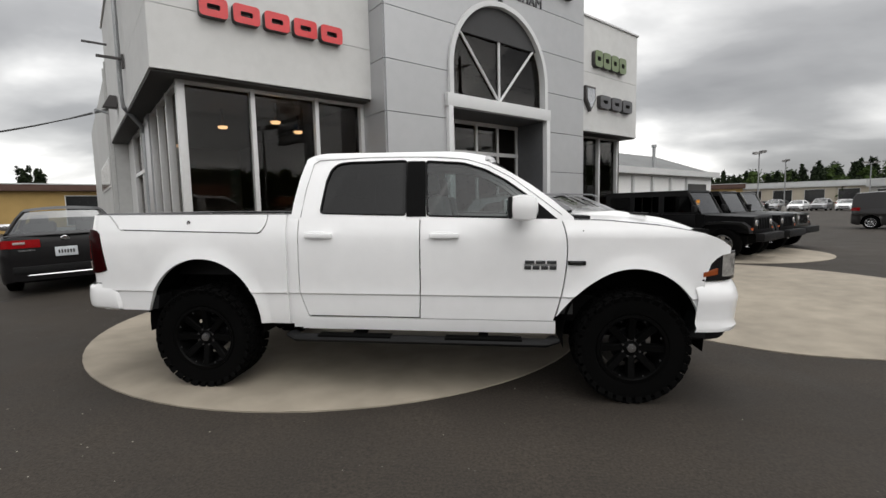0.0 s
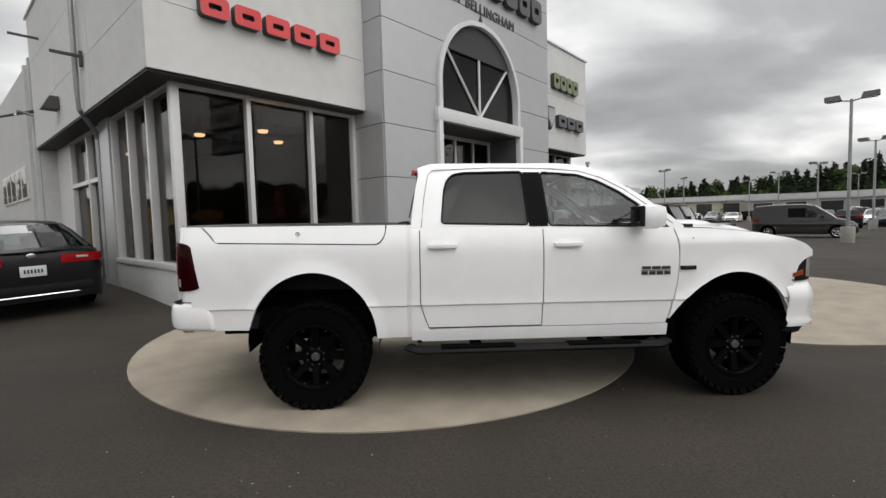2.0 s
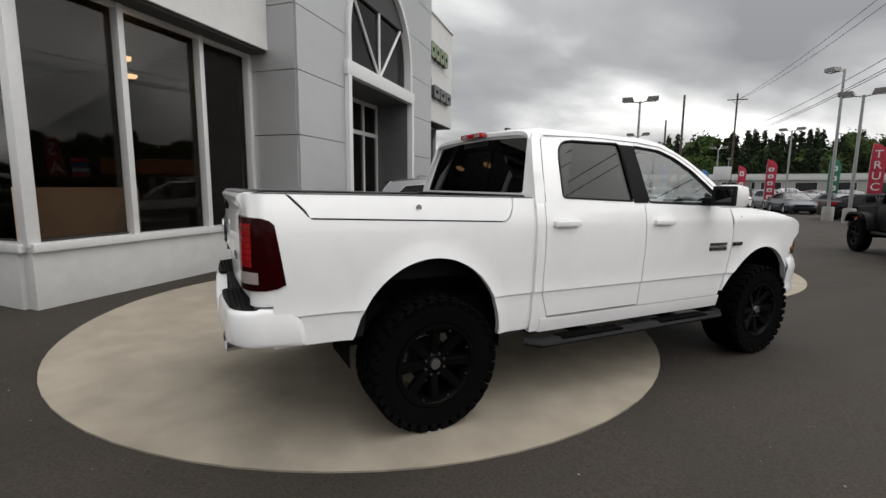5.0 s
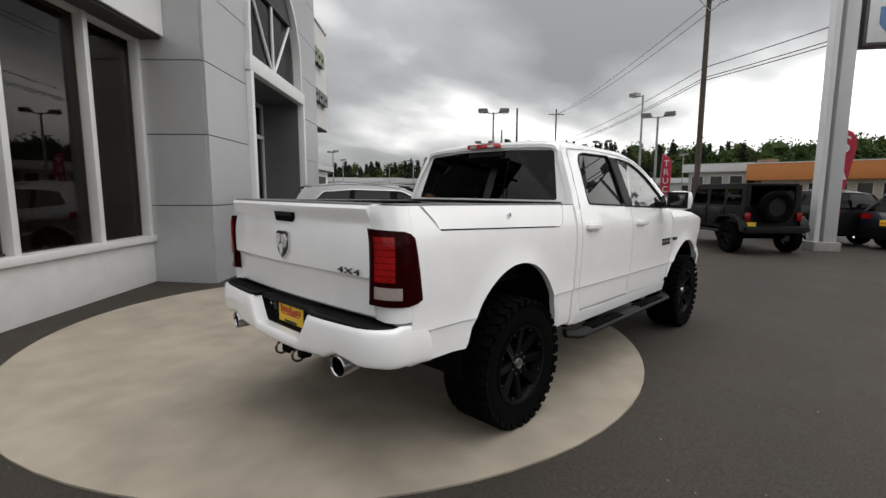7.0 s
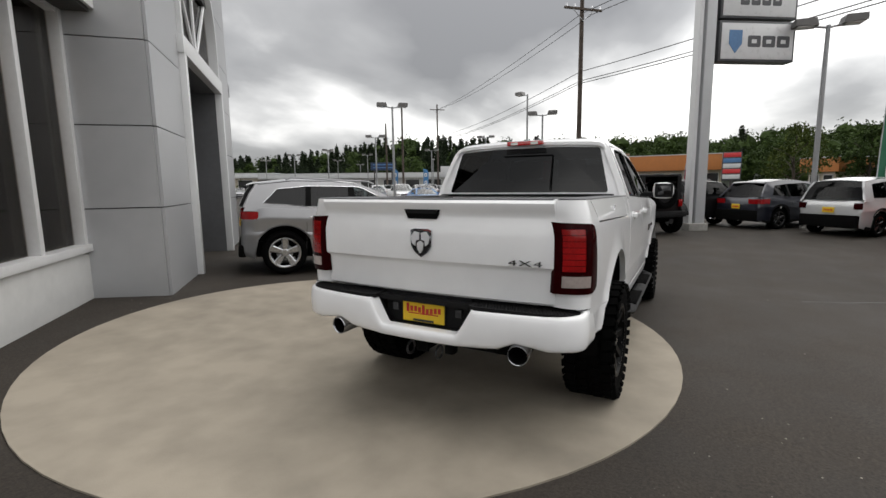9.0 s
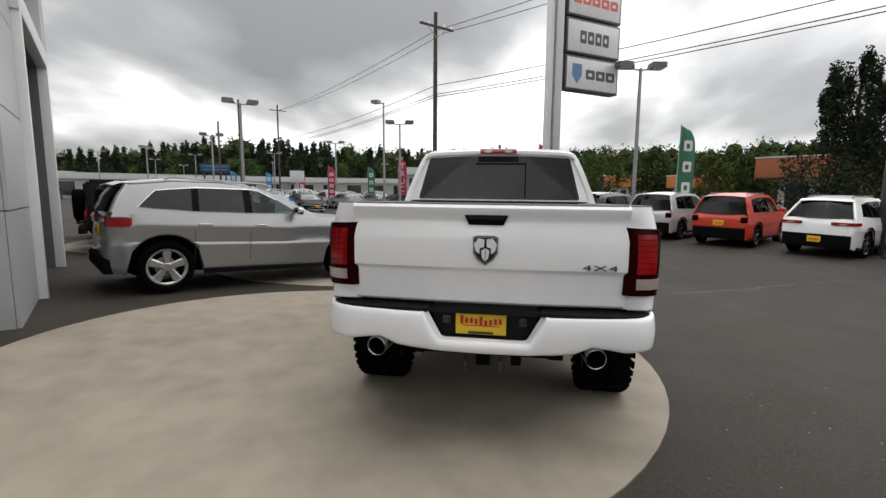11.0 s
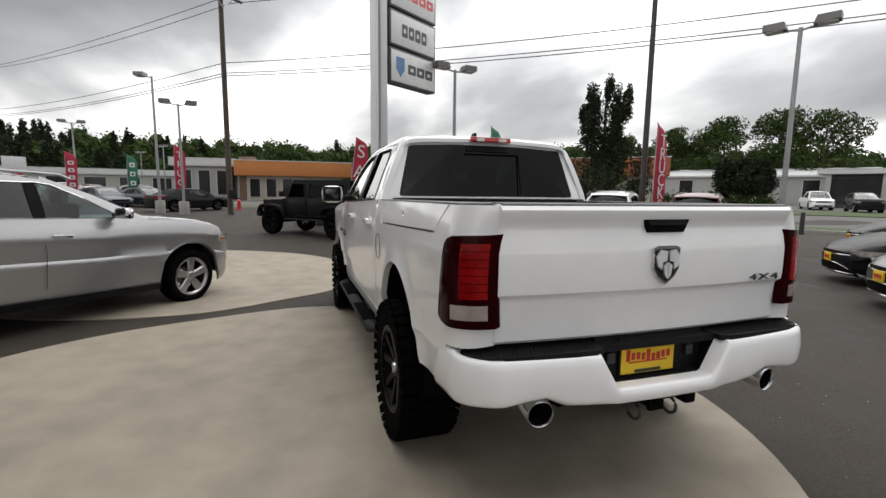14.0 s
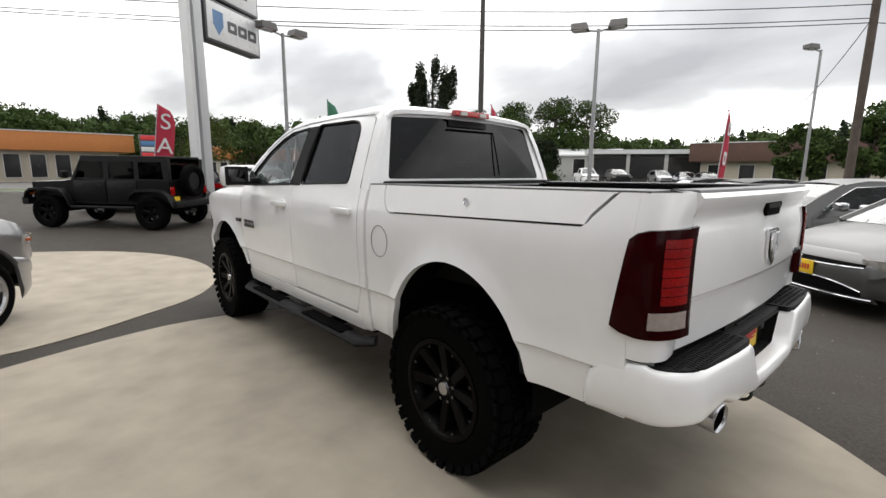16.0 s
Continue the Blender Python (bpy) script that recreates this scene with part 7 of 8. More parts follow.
strip("kerb_near", -20.6, -20.4, 0.14, KERB, "concrete kerb between yard and road", "kerb")
strip("verge_near", -23.2, -20.6, 0.10, GRASS, "strip of mown grass beside the road", "grass")
strip("road", -37.0, -23.2, 0.03, ROAD, "grey asphalt road passing the yard", "road")
strip("verge_far", -46.0, -37.0, 0.09, GRASS, "grass verge across the road", "grass")
strip("forecourt_far", -75.0, -46.0, 0.06, ROAD, "grey forecourt across the road", "pavement")
for a in (-4.15,):
    x0_, y0_ = site(a, -11.6)
    s = Shape()
    s.grid([[(*site(a + w, d), ground_z(*site(a + w, d)) + 0.006) for w in (-0.05, 0.05)] for d in span(-16.8, -11.6, 1.3)])
    tagged(put("bay_line", s, LINE), "worn white parking bay line", "road marking", "parking bay lines", "structure")
s = Shape()
s.grid([[(*site(-2.3 + w, d), ground_z(*site(-2.3 + w, d)) + 0.008) for w in (-0.06, 0.06)] for d in span(-11.2, -10.0, 0.6)])
tagged(put("bay_line", s, LINE), "short worn white parking line", "road marking", "parking bay lines", "structure")

# ---- lamp posts, poles and wires ----
WOOD_POLE = mat("weathered_wood_pole", (0.085, 0.065, 0.052), 0.9, var=0.25, scale=14, bump=0.5, bscale=50)
GREY_POLE = mat("grey_lamp_post", (0.30, 0.305, 0.31), 0.5, 0.5, 0.1, scale=8)
LAMP_HEAD = mat("lamp_head", (0.16, 0.155, 0.15), 0.5, 0.3, 0.1)
DARK_POLE = mat("dark_steel_pole", (0.06, 0.055, 0.052), 0.6, 0.4, 0.15)
LENS_W = mat("frosted_lens", (0.6, 0.6, 0.58), 0.3, var=0.05)


def lamp_post(x, y, h, yaw=0.0, heads=2, label="grey steel lamp post with two box heads", group="lamp posts", lower=0.0, pole=None):
    top = thing("lamp_post", upright(x, y, yaw), label, "lamp post", group)
    put("post", Shape().tube([(0, 0, 0), (0, 0, h * 0.5), (0, 0, h)], [0.085, 0.075, 0.06], 10), pole or GREY_POLE, top)
    put("base", Shape().lathe([(0.0, 0.75), (0.24, 0.75), (0.27, 0.70), (0.27, -0.15)], 18, "z"), CONCRETE_POST, top)
    for zz in [h] + ([lower] if lower else []):
        for sg in ((-1, 1) if heads == 2 else (1,)):
            put("arm", Shape().tube([(0, 0, zz - 0.08), (sg * 0.45, 0, zz)], 0.035, 6), pole or GREY_POLE, top)
            hd_ = put("head", Shape().prism([(sg * 0.32, zz - 0.02), (sg * 0.95, zz + 0.02), (sg * 0.95, zz + 0.22), (sg * 0.40, zz + 0.22)], -0.22, 0.22), LAMP_HEAD, top)
            put("lens", Shape().box((sg * 0.65, 0, zz - 0.015), (0.46, 0.36, 0.03)), LENS_W, hd_)
    return top


lamp_post(19.4, 14.88, 6.55, 130)
lamp_post(14.1, -5.3, 6.55, 100)
lamp_post(5.8, -13.4, 6.75, 25)
lamp_post(32.4, 25.5, 6.4, 120)
lamp_post(25.5, 7.05, 6.2, 100)
lamp_post(43, 18.2, 6.8, 100)
lamp_post(27.3, 8.65, 7.95, 70, 1, "tall grey street lamp with a single arm")
lamp_post(2.0, -29.0, 8.0, 60, 1, "tall grey street lamp with a single arm", pole=GREY_POLE)
for i, (bx, by, hh) in enumerate(((52, 30, 6.5), (60, 47, 7.0), (48, 52, 6.5), (70, 62, 7.0), (55, 66, 6.5), (42, 40, 6.3), (80, 45, 7.0), (64, 16, 6.6), (78, 22, 6.6), (40, 60, 6.6), (30, 48, 6.6), (88, 70, 7.0))):
    lamp_post(bx, by, hh, 100 + 17 * i, 2, "distant grey lamp post over the car lot", "distant lamp posts")


def utility_pole(x, y, h, label, arm=True, r=0.16, yaw=0.0, material=None):
    top = thing("utility_pole", upright(x, y, yaw), label, "utility pole", "utility poles")
    put("post", Shape().tube([(0, 0, -0.2), (0, 0, h * 0.5), (0, 0, h)], [r, r * 0.88, r * 0.72], 10), material or WOOD_POLE, top)
    if arm:
        put("crossarm", Shape().box((0, 0.14, h - 0.9), (2.6, 0.10, 0.13), ch=0.01), WOOD_POLE, top)
        put("brace", Shape().tube([(-0.7, 0.16, h - 0.95), (0, 0.16, h - 1.6), (0.7, 0.16, h - 0.95)], 0.03, 5), STEEL, top)
        for k in (-1.15, -0.6, 0.6, 1.15):
            put("insulator", Shape().tube([(k, 0.14, h - 0.84), (k, 0.14, h - 0.66)], 0.045, 6), CHROME, top)
        put("transformer", Shape().lathe([(0.0, h - 3.4), (0.2, h - 3.4), (0.22, h - 3.3), (0.22, h - 2.6), (0.0, h - 2.5)], 14, "z", (0.0, -0.42, 0)), STEEL, top) if h < 12 else None
    return top


P1, P2, P3 = (24.9, 4.55), (-0.05, -27.5), (67.0, 37.0)
utility_pole(*P1, 13.0, "tall brown wooden utility pole with crossarm", yaw=44 + 90, r=0.17)
utility_pole(*P2, 13.5, "dark wooden utility pole by the road", yaw=44 + 90, r=0.2)
utility_pole(*P3, 15.5, "distant wooden utility pole with crossarm", yaw=44 + 90)
utility_pole(50.0, 33.5, 13.0, "distant bare wooden pole", False)
utility_pole(57.0, 41.0, 11.5, "distant bare wooden pole", False)
utility_pole(9.16, -10.9, 10.8, "tall dark steel pole standing behind the display row", False, 0.11, material=DARK_POLE)
put("pole_box", Shape().box((0, 0, 0), (0.3, 0.34, 0.5), ch=0.03), PLASTIC, None, m=upright(P1[0] - 0.6, P1[1] - 0.2, 44, 1.2))["label"] = "small white meter box on the utility pole"
bpy.data.objects["pole_box"]["category"] = "meter box"


def wire(p, q, sag, r=0.022):
    a, b = Vector(p), Vector(q)
    pts = [a.lerp(b, k / 14) - Vector((0, 0, sag * 4 * (k / 14) * (1 - k / 14))) for k in range(15)]
    w = put("overhead_wire", Shape().tube(pts, r, 4), DARK_INK)
    return tagged(w, "thin black overhead wire between poles", "wire", "overhead wires")


for z1, z2, sg_ in ((11.9, 12.6, 0.7), (11.9, 12.6, 0.5), (8.5, 9.3, 0.6), (7.95, 8.7, 0.6), (7.8, 8.5, 0.6)):
    off = 0.5 if z1 > 11 and sg_ == 0.7 else 0.0
    wire((P1[0] + off, P1[1] - off, z1), (P2[0] + off, P2[1] - off, z2), sg_)
    wire((P1[0] + off, P1[1] - off, z1), (P3[0], P3[1], 14.6 if z1 > 11 else z1 + 1.6), sg_)
wire((P2[0], P2[1], 8.5), (-24.0, -50.0, 9.0), 0.7)
wire((P2[0], P2[1], 8.8), (9.0, -50.0, 5.6), 1.0)
wire((*site(-1.7, 15.0), 5.0), (-46, 24, 8.0), 0.8)
wire((*site(-1.7, 15.0), 5.05), (-46, 25, 8.6), 1.0)

# ---- pylon sign ----
SIGN_WHITE = mat("white_sign_face", (0.62, 0.625, 0.63), 0.3, var=0.04, scale=2, coat=0.4)
SIGN_BLUE = mat("blue_sign_mark", (0.08, 0.20, 0.40), 0.4)
SIGN_INK = mat("grey_sign_mark", (0.06, 0.062, 0.068), 0.4)
PYLON = mat("silver_pylon_cladding", (0.50, 0.51, 0.52), 0.45, 0.2, 0.04, scale=1)
py = thing("pylon_sign", upright(12.75, -1.85, -56), "tall silver pylon with stacked white sign boxes", "sign")
put("post", Shape().box((0.06, 0, 6.4), (0.34, 0.36, 12.8), ch=0.02), PYLON, py)
put("post", Shape().box((-0.27, 0, 6.4), (0.14, 0.30, 12.8), ch=0.02), TRIM_BRIGHT, py)
put("base", Shape().box((-0.06, 0, 0.0), (0.7, 0.6, 0.5), ch=0.03), CONCRETE_POST, py)
for k, (nm, ink_m) in enumerate((("dark", SIGN_INK), ("olive", SIGN_INK), ("red", SIGN_RED), ("blue", SIGN_BLUE))):
    z0 = 5.55 + k * 1.34
    box_ = put("sign_box", Shape().box((1.68, 0, z0 + 0.64), (2.72, 0.42, 1.27), ch=0.03), SIGN_INK, py)
    put("face", Shape().box((1.68, -0.212, z0 + 0.64), (2.56, 0.02, 1.12), ch=0.008), SIGN_WHITE, box_)
    put("face", Shape().box((1.68, 0.212, z0 + 0.64), (2.56, 0.02, 1.12), ch=0.008), SIGN_WHITE, box_)
    marks = Shape()
    if k == 0:
        put("shield_mark", Shape().prism([(0.66, z0 + 0.98), (1.12, z0 + 0.98), (1.12, z0 + 0.55), (0.89, z0 + 0.26), (0.66, z0 + 0.55)], -0.232, -0.222), SIGN_BLUE, box_)
        cols, x0_, w_, h_ = 3, 1.30, 0.52, 0.36
    elif k == 1:
        cols, x0_, w_, h_ = 4, 0.95, 0.38, 0.46
    else:
        cols, x0_, w_, h_ = 5, 0.56, 0.46, 0.34
    for c in range(cols):
        u0, u1 = x0_ + c * w_ + 0.03, x0_ + (c + 1) * w_ - 0.03
        o = rounded([(u0, z0 + 0.64 - h_ / 2), (u1, z0 + 0.64 - h_ / 2), (u1, z0 + 0.64 + h_ / 2), (u0, z0 + 0.64 + h_ / 2)], 0.06)
        sw = (u1 - u0) * 0.3
        hole = [(u0 + sw, z0 + 0.64 - h_ * 0.17), (u1 - sw, z0 + 0.64 - h_ * 0.17), (u1 - sw, z0 + 0.64 + h_ * 0.17), (u0 + sw, z0 + 0.64 + h_ * 0.17)]
        put("mark", filled(o, [hole], lambda u, v: (u, -0.226, v), (0, 0.004, 0)), ink_m, box_, sharp=0)

# ---- feather flags ----
FLAG_RED = mat("red_flag_cloth", (0.42, 0.02, 0.05), 0.75, var=0.15, scale=4)
FLAG_GREEN = mat("green_flag_cloth", (0.03, 0.16, 0.09), 0.75, var=0.15, scale=4)
FLAG_BLUE = mat("blue_flag_cloth", (0.06, 0.20, 0.42), 0.75, var=0.15, scale=4)
FLAG_WHITE = mat("white_flag_print", (0.65, 0.65, 0.65), 0.75, var=0.08, scale=4)


def feather_flag(x, y, h, cloth, label, text="", yaw=-60.0, w=0.72, stripes=0, lean=0.0):
    top = thing("feather_flag", upright(x, y, yaw) @ pose(0, 0, 0, 0, lean, 0), label, "flag", "feather flags")
    put("pole", Shape().tube([(0, 0, 0), (0, 0, h * 0.55), (0.03, 0, h * 0.85), (0.10, 0, h)], [0.022, 0.018, 0.014, 0.008], 6), STEEL, top)
    put("foot", Shape().lathe([(0.0, 0.06), (0.22, 0.05), (0.25, 0.0)], 14, "z"), PLASTIC, top)
    rows = []
    for k in range(17):
        f = k / 16
        z = 0.9 + (h - 0.9) * f
        ww = w * (1.0 if f < 0.75 else math.sqrt(max(0.0, 1 - ((f - 0.75) / 0.25) ** 2))) * (0.85 + 0.15 * f)
        row = []
        for j in range(6):
            u = j / 5
            row.append((0.02 + u * ww + 0.08 * max(0, f - 0.8), 0.05 * math.sin(5 * f + 3 * u) * u, z - 0.12 * u * (1 - f)))
        rows.append(row)
    sail = put("sail", Shape().grid(rows, (0, 0.006, 0)), cloth, top, sharp=0)
    if text:
        n = len(text)
        for k, ch in enumerate(text):
            zz = 0.95 + (h - 0.95) * (0.80 - 0.72 * k / max(1, n - 1) if n > 2 else 0.78 - 0.30 * k)
            for sd, turn in ((-0.075, 0), (0.085, 180)):
                lettering("letter", ch, 0.62 if n > 2 else 0.85, pose(0.02 + w * 0.46, sd, zz, 90, 0, turn), FLAG_WHITE, "", 0.002, top)
    for k in range(stripes):
        zz = 1.1 + (h - 1.9) * k / max(1, stripes - 1)
        hh, cx_ = (h - 1.9) / stripes * 0.34, 0.02 + w * 0.46
        o = rounded([(cx_ - w * 0.25, zz - hh), (cx_ + w * 0.25, zz - hh), (cx_ + w * 0.25, zz + hh), (cx_ - w * 0.25, zz + hh)], 0.08)
        hole = [(cx_ - w * 0.10, zz - hh * 0.5), (cx_ + w * 0.10, zz - hh * 0.5), (cx_ + w * 0.10, zz + hh * 0.4), (cx_ - w * 0.10, zz + hh * 0.4)]
        for side in (-0.062, 0.066):
            put("print_mark", filled(o, [hole], lambda u, v: (u, side, v), (0, 0.004, 0)), FLAG_WHITE, top, sharp=0)
    return top


feather_flag(8.5, -10.75, 4.1, FLAG_RED, "tall red feather flag with white letters", "TRUCKS", -75)
feather_flag(13.6, -6.75, 4.3, FLAG_GREEN, "tall green feather flag with white blocks", "", -75, stripes=4)
feather_flag(17.7, -1.25, 4.05, FLAG_RED, "red feather flag with white letters", "SA", -95, 0.68, lean=6)
feather_flag(31.5, 8.6, 4.4, FLAG_RED, "red feather flag with white letters", "TRUCK", -75)
feather_flag(37.5, 13.0, 4.0, FLAG_GREEN, "green feather flag with white blocks", "", -75, stripes=4)
feather_flag(36.0, 16.4, 4.0, FLAG_RED, "red and white feather flag in the far lot", "", -75, stripes=5)
feather_flag(44.0, 23.0, 4.0, FLAG_RED, "red and white feather flag in the far lot", "", -75, stripes=3)
feather_flag(46.0, 28.0, 3.8, FLAG_BLUE, "blue feather flag in the far lot", "", -75, stripes=3)
feather_flag(42.0, 30.0, 3.8, FLAG_BLUE, "blue feather flag in the far lot", "", -75, stripes=3)
feather_flag(3.6, -20.2, 4.5, FLAG_RED, "dark red feather flag beside the road", "", -95, 0.6, stripes=3, lean=8)
dots = thing("billboard", upright(61, 44.5, 125), "wide blue and white sign board on two posts", "sign")
put("board", Shape().box((0, 0, 5.0), (4.2, 0.25, 1.3), ch=0.03), mat("navy_board", (0.02, 0.045, 0.11), 0.5), dots)
for zz in (5.3, 4.8):
    put("print_mark", Shape().box((0, 0.14, zz), (3.4, 0.02, 0.14)).box((0, -0.14, zz), (3.4, 0.02, 0.14)), SIGN_BLUE, dots)
for xx in (-1.5, 1.5):
    put("post", Shape().tube([(xx, 0, 0), (xx, 0, 4.3)], 0.12, 8), DARK_POLE, dots)
ds = thing("directory_sign", upright(35.5, -4.6, -90), "small roadside sign with red, blue and white panels", "sign")
put("post", Shape().tube([(0, 0, 0), (0, 0, 1.8)], 0.09, 8), DARK_POLE, ds)
put("board", Shape().box((0, 0, 2.75), (1.25, 0.2, 2.1), ch=0.03), SIGN_INK, ds)
for k, mt_ in enumerate((SIGN_RED, SIGN_BLUE, SIGN_WHITE, SIGN_RED, SIGN_WHITE)):
    put("panel", Shape().box((0, 0, 3.58 - 0.4 * k), (1.12, 0.23, 0.32), ch=0.02), mt_, ds)
nb = thing("notice_board", upright(33.0, 18.0, 125), "small white notice board on a post", "sign")
put("board", Shape().box((0, 0, 2.9), (1.2, 0.08, 1.0), ch=0.01), SIGN_WHITE, nb)
put("post", Shape().tube([(0, 0, 0), (0, 0, 2.5)], 0.05, 8), STEEL, nb)
hy = thing("fire_hydrant", upright(31.0, 4.6), "red and white fire hydrant near the road", "hydrant")
put("barrel", Shape().lathe([(0.0, 0.75), (0.10, 0.70), (0.14, 0.60), (0.12, 0.55), (0.12, 0.1), (0.17, 0.08), (0.17, 0.0)], 16, "z"), SIGN_RED, hy)
put("outlet", Shape().tube([(0, -0.22, 0.45), (0, 0.22, 0.45)], 0.06, 8), FLAG_WHITE, hy)
bl = thing("bollard", upright(8.6, -18.8), "dark steel bollard at the edge of the yard", "bollard")
put("post", Shape().lathe([(0.0, 0.95), (0.08, 0.92), (0.09, 0.0)], 12, "z"), DARK_POLE, bl)

# ---- buildings round about ----
ORANGE_F = mat("orange_fascia", (0.46, 0.17, 0.045), 0.7, var=0.08, scale=1.0)
RUST_F = mat("rust_fascia", (0.30, 0.095, 0.04), 0.75, var=0.1, scale=1.0)
BROWN_ROOF = mat("brown_mansard", (0.10, 0.055, 0.042), 0.85, var=0.15, scale=3, bump=0.4)
CREAM = mat("cream_wall", (0.46, 0.41, 0.33), 0.8, var=0.08)
YELLOW_W = mat("ochre_wall", (0.42, 0.28, 0.10), 0.8, var=0.1)
GREY_W = mat("grey_metal_wall", (0.36, 0.36, 0.34), 0.7, var=0.08, scale=1)
PALE_ROOF = mat("pale_metal_roof", (0.55, 0.56, 0.56), 0.6, var=0.06)


def low_building(name, x, y, yaw, L, W, H, wall, roof_m, label, fascia=0.9, over=0.8, windows=5, slope=0.0, glazed=0.6, rim=None):
    """A one-storey building with a projecting roof band, openings and a door; its front faces its -y."""
    b = thing(name, upright(x, y, yaw), label, "building", kind="structure")
    put("wall", Shape().box((0, W / 2, (H - fascia) / 2), (L, W, H - fascia)), wall, b)
    if slope:
        put("roof", Shape().prism([(-over, H - fascia), (-over, H - fascia + 0.25), (W / 2, H + slope), (W + over, H - fascia + 0.25), (W + over, H - fascia)], -L / 2 - over, L / 2 + over, "x"), roof_m, b)
    else:
        put("roof", Shape().box((0, W / 2, H - fascia / 2), (L + 2 * over, W + 2 * over, fascia), ch=0.05), roof_m, b)
        put("roof_edge", Shape().box((0, W / 2, H + 0.03), (L + 2 * over + 0.1, W + 2 * over + 0.1, 0.08)), PALE_ROOF, b)
    n = windows
    for k in range(n):
        u = -L / 2 + L * (k + 0.5) / n
        w = put("window", Shape().box((u, -0.04, (H - fascia) * 0.52), (L / n * glazed + 0.12, 0.10, (H - fascia) * 0.72 + 0.12)), rim or FRAME_W, b)
        put("pane", Shape().box((u, -0.10, (H - fascia) * 0.52), (L / n * glazed, 0.03, (H - fascia) * 0.72)), SHOP_DARK, w)
    return b


SHOP_DARK = mat("dark_shop_pane", (0.018, 0.019, 0.02), 0.12, var=0.2, rvar=0.05)
low_building("orange_building", 54, 0.2, -90, 10.8, 12, 4.6, CREAM, ORANGE_F, "low cream shop with a broad orange roof band", 1.7, 1.2, 6)
low_building("stone_front_building", 57.5, 10.5, -90, 6, 10, 4.9, GREY_W, PALE_ROOF, "low grey building with pale roof and stone column", 0.9, 0.6, 3)
put("stone_column", Shape().box((0, 0, 2.6), (1.8, 1.2, 5.2), ch=0.05), mat("brown_stone", (0.20, 0.13, 0.09), 0.9, var=0.25, scale=8, bump=0.5), None, m=upright(57.0, 5.6, 40))
tagged(bpy.data.objects["stone_column"], "brown stone column beside a grey shop front", "column", kind="structure")
low_building("rust_building", 29.9, -24.4, FACE + 184, 9.4, 11, 4.4, CREAM, RUST_F, "low cream building with a rust orange roof band", 1.5, 1.3, 4)
low_building("kiosk", 45, -12.0, FACE + 180, 2.2, 4, 3.5, CREAM, ORANGE_F, "small kiosk with an orange roof band", 1.2, 0.5, 2)
low_building("kiosk", 40, -16.5, FACE + 180, 1.7, 4, 3.3, CREAM, ORANGE_F, "small kiosk with an orange roof band", 1.1, 0.5, 2)
low_building("kiosk", 45, -20.5, FACE + 180, 1.5, 3, 3.3, CREAM, ORANGE_F, "small kiosk with an orange roof band", 1.1, 0.5, 2)
low_building("warehouse", 44, -61, 216, 30, 16, 4.3, GREY_W, PALE_ROOF, "long pale grey metal warehouse", 0.5, 0.4, 2, 1.0, 0.12)
# closed dark wall, frames and panes imitate the shade inside open bays
shed = low_building("open_shed", 23.5, -58, 206, 14, 9, 4.2, SOFFIT_AND_SHADE, PALE_ROOF, "shed with a pale metal roof, shade of its open bays painted as dark wall", 0.5, 0.8, 3, 0.0, 0.92, SOFFIT_AND_SHADE)
for k in range(4):
    put("column", Shape().box((-6.8 + 13.6 * k / 3, -0.35, 1.85), (0.45, 0.40, 3.70), ch=0.02), GREY_W, shed)
low_building("brown_building", 6.5, -53, 188, 17, 12, 4.6, CREAM, BROWN_ROOF, "low cream building with a brown mansard roof", 1.9, 1.0, 6, 0.0, 0.45)
low_building("ochre_building", -31, 29, 45, 22, 10, 3.6, YELLOW_W, BROWN_ROOF, "low ochre building with a flat brown roof edge", 0.5, 0.5, 1, 0.0, 0.1)
put("vent_cap", Shape().lathe([(0.0, 0.0), (0.25, 0.0), (0.25, -0.1)], 16, "x"), SOFFIT_AND_SHADE, bpy.data.objects["ochre_building"], m=pose(0, -0.1, 2.2, 0, 0, 90))
low_building("far_shop", 80, 62, -52, 46, 14, 4.6, GREY_W, PALE_ROOF, "long white building across the far car lot", 1.1, 0.4, 9)
low_building("far_shop", 92, 30, -72, 30, 14, 4.4, GREY_W, PALE_ROOF, "long white building across the far car lot", 1.0, 0.4, 6)
low_building("far_shop", 62, 92, -34, 30, 12, 5.0, CREAM, PALE_ROOF, "long cream building across the far car lot", 1.1, 0.4, 6)
low_building("far_shop", 34, 80, -24, 20, 10, 4.4, YELLOW_W, BROWN_ROOF, "low ochre building beyond the car lot", 0.8, 0.4, 4)

# ---- trees ----
def foliage_mat(name, dark, light):
    m = bpy.data.materials.new(name)
    m.use_nodes = True
    ns, ln = m.node_tree.nodes, m.node_tree.links
    p = ns["Principled BSDF"]
    geo = ns.new("ShaderNodeNewGeometry")
    tc, nz = ns.new("ShaderNodeTexCoord"), ns.new("ShaderNodeTexNoise")
    nz.inputs["Scale"].default_value = 0.35
    ln.new(tc.outputs["Object"], nz.inputs["Vector"])
    mx = ns.new("ShaderNodeMath")
    mx.operation = "MULTIPLY_ADD"
    mx.inputs[1].default_value = 0.55
    ln.new(geo.outputs["Random Per Island"], mx.inputs[0])
    half = ns.new("ShaderNodeMath")
    half.operation = "MULTIPLY"
    half.inputs[1].default_value = 0.5
    ln.new(nz.outputs[0], half.inputs[0])
    ln.new(half.outputs[0], mx.inputs[2])
    ln.new(ramp(ns, ln, mx.outputs[0], [(0.15, dark), (0.85, light)]), p.inputs["Base Color"])
    p.inputs["Roughness"].default_value = 0.75
    p.inputs["Specular IOR Level"].default_value = 0.10
    return m


